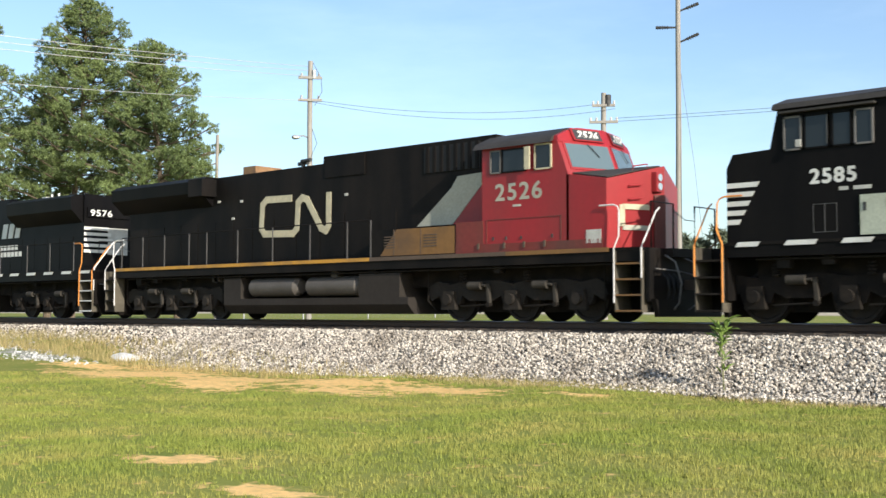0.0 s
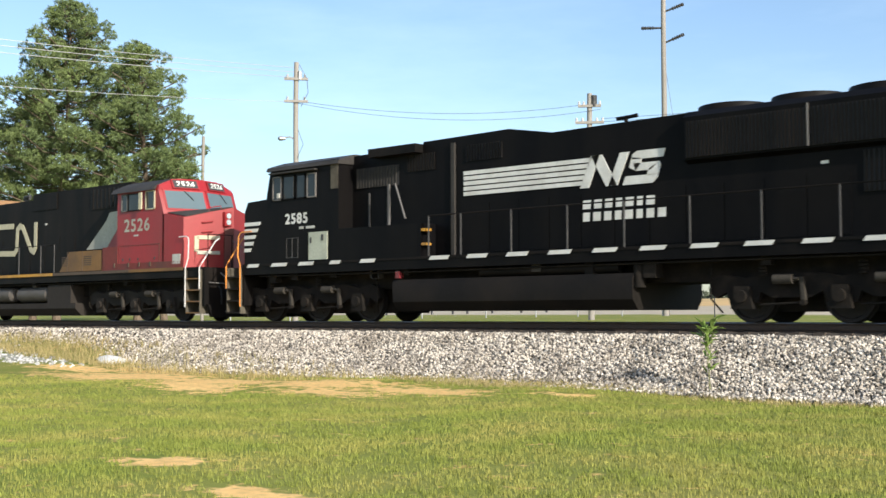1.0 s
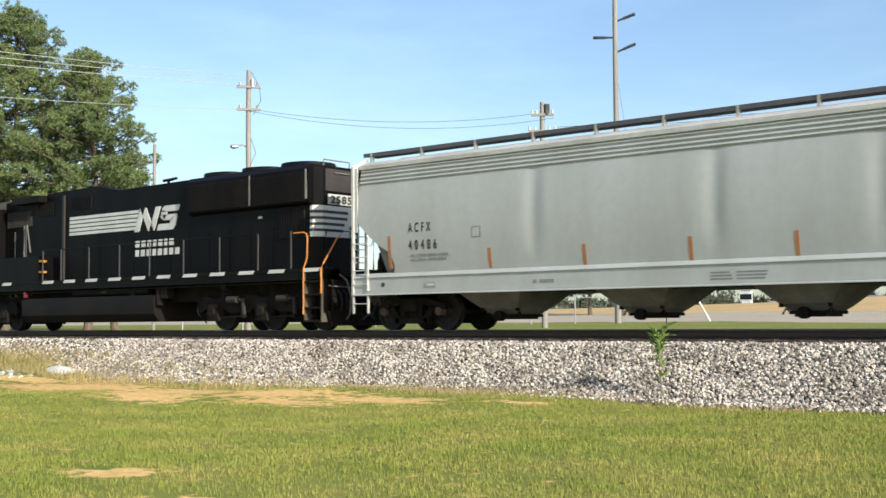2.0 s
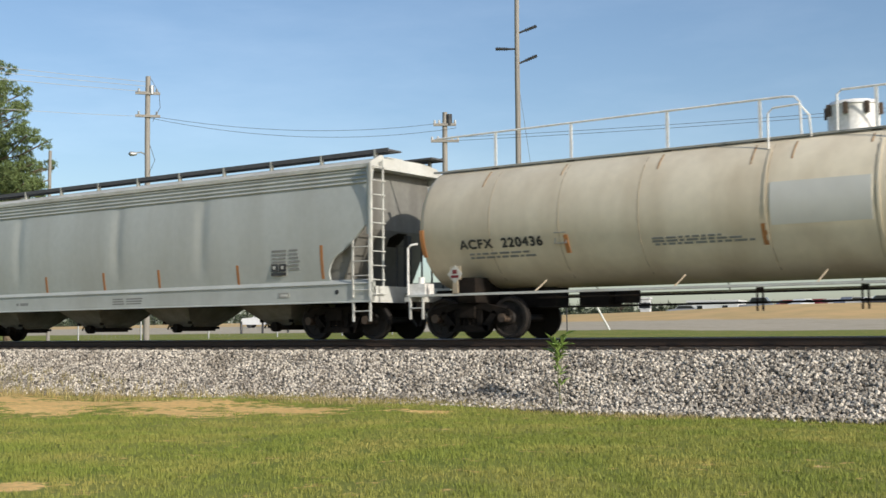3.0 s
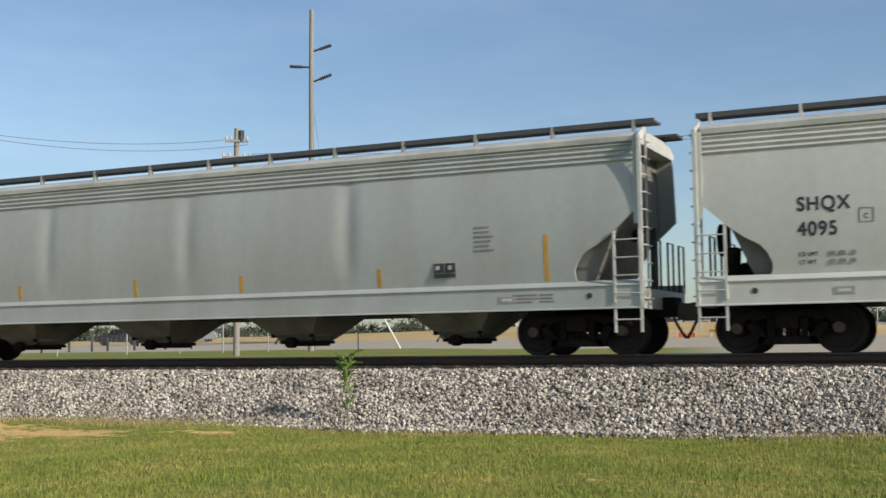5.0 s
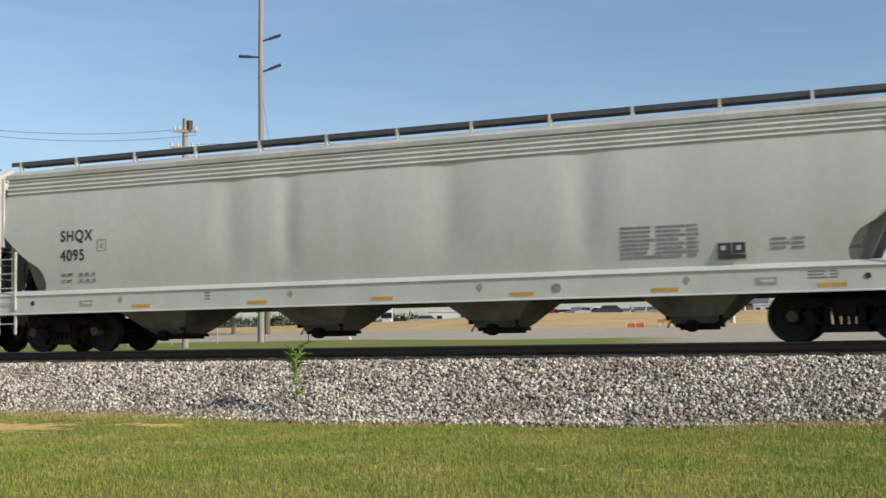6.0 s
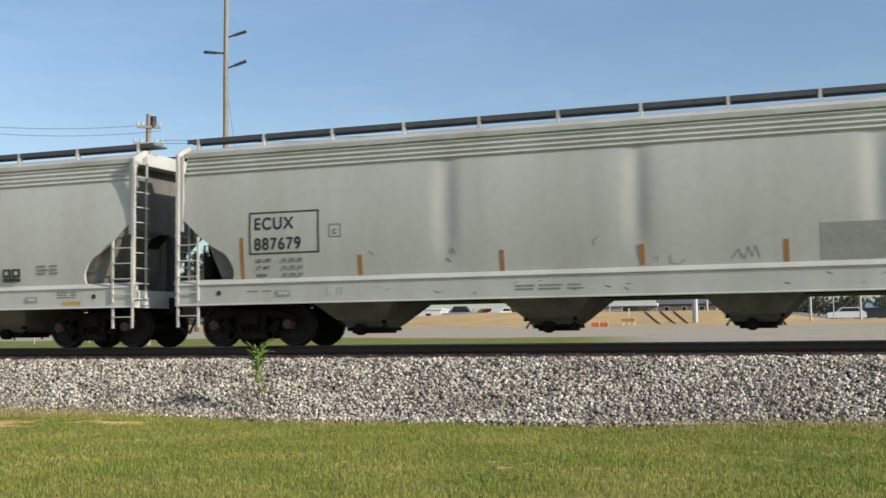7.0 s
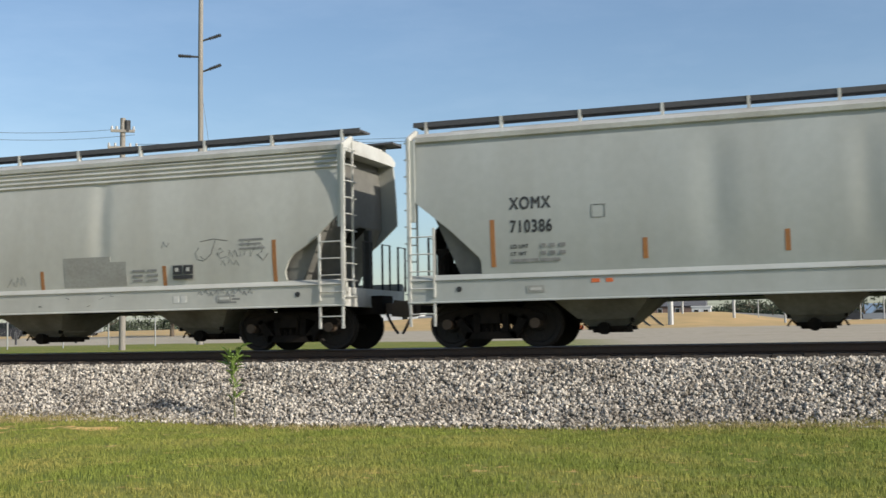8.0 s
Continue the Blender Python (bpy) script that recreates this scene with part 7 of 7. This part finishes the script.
leafy("broadleaf_tree", "dark bushy tree beyond the gravel lot", 31.0, 105, 4.6, 4.4, 21, 200)
leafy("broadleaf_tree", "dark bushy tree beyond the gravel lot", 32.6, 110, 3.6, 5.0, 22, 160)
for k, (az, el, w) in enumerate(((6.0, 1.65, 4.5), (5.2, 1.75, 5.0), (4.3, 1.5, 4.0), (3.4, 1.85, 4.5), (2.4, 1.9, 5.0), (1.4, 1.75, 4.5), (0.3, 1.85, 4.5), (-1.0, 1.8, 5.0), (26.5, 1.7, 5.0), (35.5, 1.8, 5.5), (39.0, 1.9, 6.0), (43.0, 2.1, 6.0), (47.0, 2.2, 6.0))):
    leafy("broadleaf_tree", "far small green tree on the skyline", az, 170, el, w, 30 + k, 90, "trees on the skyline")
rnd = np.random.default_rng(77)
wood = [(*at(a, 420 + 30 * math.sin(a * 3)), 0) for a in np.arange(-25, 80, 0.22)]
wood = np.array([(x, y, ground_z(x, y) + rnd.uniform(0.2, 5.5)) for x, y, _ in wood for _k in range(5)])
V, F = tuft_cloud(wood, 2.8, 26, rnd)
me = bpy.data.meshes.new("distant_wood")
me.from_pydata(V, [], F)
me.materials.append(M["far_leaves"])
tagged(new("distant_wood", me), "distant dark green belt of woodland", "woodland", kind="stuff")


# ---- far lot: buildings, cars, fence ----
def house(name, label, az, r, w, d, eave, ridge, wall, roof, gable=True):
    c = thing(name, label, "building")
    x, y = at(az, r)
    c.location = (x, y, gz(x, y))
    c.rotation_euler = (0, 0, radians(az * 0.6))
    b = boxes("wall", [(-w / 2, w / 2, -d / 2, d / 2, -0.3, eave)], M[wall], c)
    bm = bmesh.new()
    if gable:
        prism_x(bm, [(-d / 2 - 0.4, eave - 0.05), (0, ridge), (d / 2 + 0.4, eave - 0.05), (d / 2 + 0.3, eave - 0.2), (-d / 2 - 0.3, eave - 0.2)], -w / 2 - 0.4, w / 2 + 0.4)
    else:
        box(bm, -w / 2 - 0.15, w / 2 + 0.15, -d / 2 - 0.15, d / 2 + 0.15, eave, ridge)
    part("roof", bm, M[roof], c)
    n = max(2, int(w / 3.2))
    for k in range(n):
        px = -w / 2 + w * (k + 0.5) / n
        win = boxes("window", [(px - 0.5, px + 0.5, -d / 2 - 0.04, -d / 2 + 0.02, eave * 0.35, eave * 0.8)], M["sealed"], c)
        boxes("pane", [(px - 0.42, px + 0.42, -d / 2 - 0.05, -d / 2 - 0.035, eave * 0.4, eave * 0.75)], M["cab_glass"], win)
    return c


house("house", "low brown house with a dark hipped roof", 9.0, 250, 14.0, 10.0, 2.4, 7.0, "brick", "roof_grey")
house("carport", "small white carport beside a house", 7.55, 240, 3.6, 4.0, 1.9, 2.2, "sealed", "sealed", False)
house("warehouse", "long low white warehouse beyond the lot", 22.0, 200, 8.0, 10, 2.3, 2.6, "sealed", "sealed", False)
house("booth", "small white booth beyond the lot", 25.3, 150, 1.1, 1.5, 1.9, 2.1, "sealed", "sealed", False)
house("warehouse", "grey flat-roofed warehouse beyond the lot", 38.5, 240, 16.0, 12, 2.4, 2.8, "panel", "roof_grey", False)
house("house", "pale blue-roofed house beyond the lot", 0.7, 230, 9.0, 8.0, 1.8, 3.6, "sealed", "blue_roof")
cx, cy = at(12.1, 220)
canopy = thing("canopy", "white flat canopy on thin posts beyond the lot", "canopy")
canopy.location = (cx, cy, gz(cx, cy))
canopy.rotation_euler = (0, 0, radians(8))
boxes("deck", [(-5.4, 5.4, -3, 3, 2.05, 2.55)], M["sealed"], canopy)
boxes("back_wall", [(-4.9, 5.2, 2.6, 2.8, 0, 2.05)], M["panel"], canopy)
for px in (-5.0, -3.2, -1.4, 0.4, 2.2, 4.0, 5.0):
    boxes("post", [(px - 0.09, px + 0.09, -2.8, -2.6, 0, 2.05)], M["roof_grey"], canopy)
for k, az in enumerate((14.4, 13.9, 13.2, 12.6)):
    house("stall", "low grey stall under the skyline beyond the lot", az, 205 + 4 * k, 1.7, 2.0, 1.7, 1.95, "panel", "roof_grey", False)
# timbers that lie down the cut bank
for az in (10.9, 10.2, 9.6):
    a, b = pt(az + 0.35, 113, 0.92), pt(az - 0.35, 99, 0.42)
    timber = thing("timber", "dark timber lying down the sandy bank", "timber", "timbers on the bank")
    p, q = (a[0], a[1], gz(a[0], a[1]) + 0.05), (b[0], b[1], gz(b[0], b[1]) + 0.05)
    bm = bmesh.new()
    cyl(bm, p, q, 0.05, seg=6)
    part("beam", bm, M["tie"], timber)
# striped barricade with its lamp post, and a low orange mesh beside it
bx, by = at(12.0, 98)
barricade = thing("barricade", "white folding barricade on the sandy lot", "barricade")
barricade.location = (bx, by, gz(bx, by))
for s_ in (-1, 1):
    boxes("leg", [(s_ * 0.45 - 0.04, s_ * 0.45 + 0.04, -0.25, -0.2, 0, 0.75), (s_ * 0.45 - 0.04, s_ * 0.45 + 0.04, 0.2, 0.25, 0, 0.75)], M["white"], barricade)
boxes("board", [(-0.55, 0.55, -0.27, -0.23, 0.42, 0.66)], M["yellow"], barricade)
boxes("sign_post", [(-0.05, 0.05, 0.0, 0.06, 0.0, 1.5)], M["white"], barricade)
ox_, oy_ = at(13.4, 98)
mesh_roll = thing("barrier_mesh", "low orange plastic barrier mesh on the lot", "barrier")
mesh_roll.location = (ox_, oy_, gz(ox_, oy_))
boxes("panel", [(-0.75, 0.75, -0.03, 0.03, 0.0, 0.36)], M["barrier"], mesh_roll)
for s_ in (-0.72, 0.0, 0.72):
    boxes("stake", [(s_ - 0.025, s_ + 0.025, -0.06, -0.03, 0.0, 0.5)], M["white"], mesh_roll)


def car(label, az, r, paint, turn=0, tall=1.55):
    c = thing("parked_car", label, "car", "cars parked beyond the lot")
    x, y = at(az, r)
    c.location = (x, y, gz(x, y))
    c.rotation_euler = (0, 0, radians(az * 0.7 + turn))
    bm = bmesh.new()
    prism(bm, [(-2.2, 0.32), (-2.25, 0.75), (-2.1, 0.95), (-1.1, 1.02), (-0.5, tall), (1.3, tall), (1.95, 1.05), (2.2, 0.9), (2.25, 0.4), (2.1, 0.3)], -0.88, 0.88)
    bevel(bm, 0.08, 2)
    part("body", bm, M[paint], c)
    bm = bmesh.new()
    prism(bm, [(-0.95, 1.06), (-0.48, tall - 0.09), (1.2, tall - 0.09), (1.7, 1.06)], -0.90, -0.86)
    part("side_window", bm, M["cab_glass"], c)
    for wx in (-1.4, 1.4):
        for wy in (-0.86, 0.7):
            bm = bmesh.new()
            lathe_y(bm, wx, 0.33, [(wy, 0.1), (wy, 0.31), (wy + 0.03, 0.33), (wy + 0.14, 0.33), (wy + 0.16, 0.3)], 16)
            part("wheel", bm, M["rubber"], c)
    return c


car("silver parked van at the top of the bank", 20.2, 160, "car_silver", 0, 1.9)
for az, r, paint, turn, words in ((18.9, 166, "car_red", 20, "dark red"), (18.2, 164, "car_white", 70, "white"), (17.5, 168, "car_red", 80, "dark red"), (16.9, 172, "car_white", 10, "white"), (16.1, 168, "car_silver", 60, "silver"),
                                  (15.4, 174, "car_white", 30, "white"), (14.8, 170, "car_dark", 10, "dark"), (23.6, 178, "car_silver", 5, "silver"), (2.2, 150, "car_white", 8, "white"), (1.2, 156, "car_dark", 8, "dark"), (-0.4, 160, "car_silver", 4, "silver"),
                                  (40.2, 120, "car_dark", 4, "dark"), (36.8, 124, "car_silver", 4, "silver"), (43.5, 122, "car_white", 0, "white")):
    car(words + " parked car beyond the lot", az, r, paint, turn)
for az, el0, el1, r, w, words in ((8.9, 0.42, 2.3, 100, 0.24, "stout grey"), (8.36, 0.7, 2.3, 112, 0.10, "plain grey"), (6.0, 0.55, 2.2, 108, 0.13, "plain grey"), (3.7, 0.4, 2.1, 104, 0.10, "plain grey"), (1.53, 0.4, 2.0, 104, 0.10, "plain grey"),
                                  (4.9, 0.5, 1.9, 112, 0.05, "thin grey"), (2.7, 0.5, 1.9, 112, 0.05, "thin grey"), (0.4, 0.5, 1.9, 112, 0.05, "thin grey"), (-0.6, 0.5, 1.9, 112, 0.06, "thin grey"), (12.9, 0.5, 1.3, 118, 0.05, "thin grey")):
    x, y = at(az, r)
    p = thing("lot_post", words + " post at the edge of the lot", "post", "posts round the lot")
    p.location = (x, y, gz(x, y) - 0.1)
    bm = bmesh.new()
    cyl(bm, (0, 0, 0), (0, 0, up(el1, r) - gz(x, y)), w, seg=10)
    cyl(bm, (0, 0, up(el1, r) - gz(x, y)), (0, 0, up(el1, r) - gz(x, y) + 0.05), w * 1.2, seg=10)
    part("shaft", bm, M["lamp_metal"], p)
for el in (1.55, 1.15):
    wire("overhead_wire", "thin dark wire strung along the lot posts", pt(8.36, 112, el + 0.3), pt(-3, 112, el), 0.1, 0.012)
# chain-link fence along the back of the verge
FENCE = [at(az, r) for az, r in ((52.0, 54), (49.2, 55), (46.1, 56), (42.88, 58), (39.8, 60), (37.4, 62), (35.4, 64), (33.3, 66), (31.4, 68))]
fence = thing("fence", "galvanised chain-link fence along the grass verge", "fence")
for x, y in FENCE:
    bm = bmesh.new()
    cyl(bm, (x, y, gz(x, y) - 0.1), (x, y, gz(x, y) + 1.5), 0.035, seg=8)
    part("post", bm, M["lamp_metal"], fence)
for (x0, y0), (x1, y1) in zip(FENCE, FENCE[1:]):
    za, zb = gz(x0, y0), gz(x1, y1)
    pipes("rail", [[(x0, y0, za + 1.46), (x1, y1, zb + 1.46)]], 0.018, M["lamp_metal"], fence)
    bm = bmesh.new()
    for k in range(14):
        f, g = k / 14, (k + 1.6) / 14
        for lo, hi in ((0.05, 1.45), (1.45, 0.05)):
            g_ = min(g, 1.0)
            tube(bm, [(x0 + (x1 - x0) * f, y0 + (y1 - y0) * f, za + (zb - za) * f + lo), (x0 + (x1 - x0) * g_, y0 + (y1 - y0) * g_, za + (zb - za) * g_ + hi)], 0.0016, 3)
    tagged(part("mesh", bm, M["lamp_metal"], fence), kind="stuff")
# dark bollards on the far side of the road
for az in (44.6, 43.6, 42.4, 41.4, 40.7, 39.5, 38.1, 36.9):
    x, y = at(az, 92)
    p = thing("bollard", "short dark steel bollard beside the far road", "bollard", "bollards beside the road")
    p.location = (x, y, gz(x, y) - 0.05)
    bm = bmesh.new()
    cyl(bm, (0, 0, 0), (0, 0, 0.95), 0.09, seg=8)
    cyl(bm, (0, 0, 0.95), (0, 0, 1.0), 0.09, 0.04, seg=8)
    part("shaft", bm, M["tarp_grey"], p)
brace = thing("leaning_brace", "white leaning pipe brace on the verge", "brace")
a, b = pt(27.75, 64, 1.40), pt(26.98, 64, -0.05)
bm = bmesh.new()
cyl(bm, a, b, 0.055, seg=8)
part("pipe", bm, M["white"], brace)
sp = thing("lot_post", "thin dark post on the verge", "post", "posts round the lot")
a = pt(29.0, 62, 1.4)
bm = bmesh.new()
cyl(bm, (a[0], a[1], gz(a[0], a[1]) - 0.1), a, 0.03, seg=8)
part("shaft", bm, M["tarp_grey"], sp)

# ---- weed and stone in front of the track ----
weed = thing("weed", "tall green weed growing through the ballast", "plant")
weed.location = (-10.72, 19.1, GRASS_Z)
rnd = np.random.default_rng(5)
leaf_me = bpy.data.meshes.new("leaf")
leaf_me.from_pydata([(0, 0, 0), (0.35, 0.13, 0.06), (0.7, 0.10, 0.05), (1, 0, -0.06), (0.7, -0.10, 0.05), (0.35, -0.13, 0.06), (0.5, 0, 0.0)], [], [(0, 6, 1), (1, 6, 2), (2, 6, 3), (3, 6, 4), (4, 6, 5), (5, 6, 0)])
leaf_me.materials.append(M["weed"])
M["stem"] = mat("weed_stem", (0.20, 0.21, 0.085), 0.7, big=5, bump=0)
for k in range(4):
    bm = bmesh.new()
    lean = (rnd.uniform(-0.13, 0.13), rnd.uniform(-0.1, 0.1))
    h = rnd.uniform(1.0, 1.25) if k else 1.38
    tube(bm, [(0.02 * k, 0, 0), (lean[0] * 0.35, lean[1] * 0.35, h * 0.5), (lean[0], lean[1], h)], 0.0045, 5)
    stem = part("stem", bm, M["stem"], weed)
    for j in range(16):
        f = rnd.uniform(0.76, 1.0) if j > 2 else rnd.uniform(0.3, 0.7)
        lf = new("leaf", leaf_me)
        lf.parent = stem
        ln = rnd.uniform(0.18, 0.32)
        lf.location = (lean[0] * f, lean[1] * f, h * f)
        lf.rotation_euler = (rnd.uniform(-0.4, 0.4), rnd.uniform(-1.1, -0.05), rnd.uniform(0, 6.28))
        lf.scale = (ln, ln, ln)
sx, sy = -29.6, 18.9
bm = bmesh.new()
bmesh.ops.create_icosphere(bm, subdivisions=3, radius=0.36)
for v in bm.verts:
    nz = noise.noise(v.co * 3.1) * 0.12
    v.co *= 1 + nz / 0.36
    v.co.z *= 0.42
    v.co.x *= 1.25
stone_ob = tagged(new("boulder", to_mesh("boulder", bm, M["sealed"], 60)), "pale flat boulder in the dry grass", "rock")
stone_ob.location = (sx, sy, gz(sx, sy) + 0.06)


# ---- what moves ----
def motions():
    """The train rolls towards -x; its wheelsets turn with it."""
    for ob, start in TRAIN:
        walk(ob, [(0.5 * k, pose(start - SPEED * 0.5 * k - GAIN * 0.25 * k * k, TRACK_Y, 0)) for k in range(17)])
    for ob, x, r in KEYED_WHEELS:
        turn = SPEED / FPS / r
        walk(ob, [(k / FPS, pose(x, 0, r, 0, -math.degrees(turn * k) % 360, 0)) for k in range(241)])


motions()
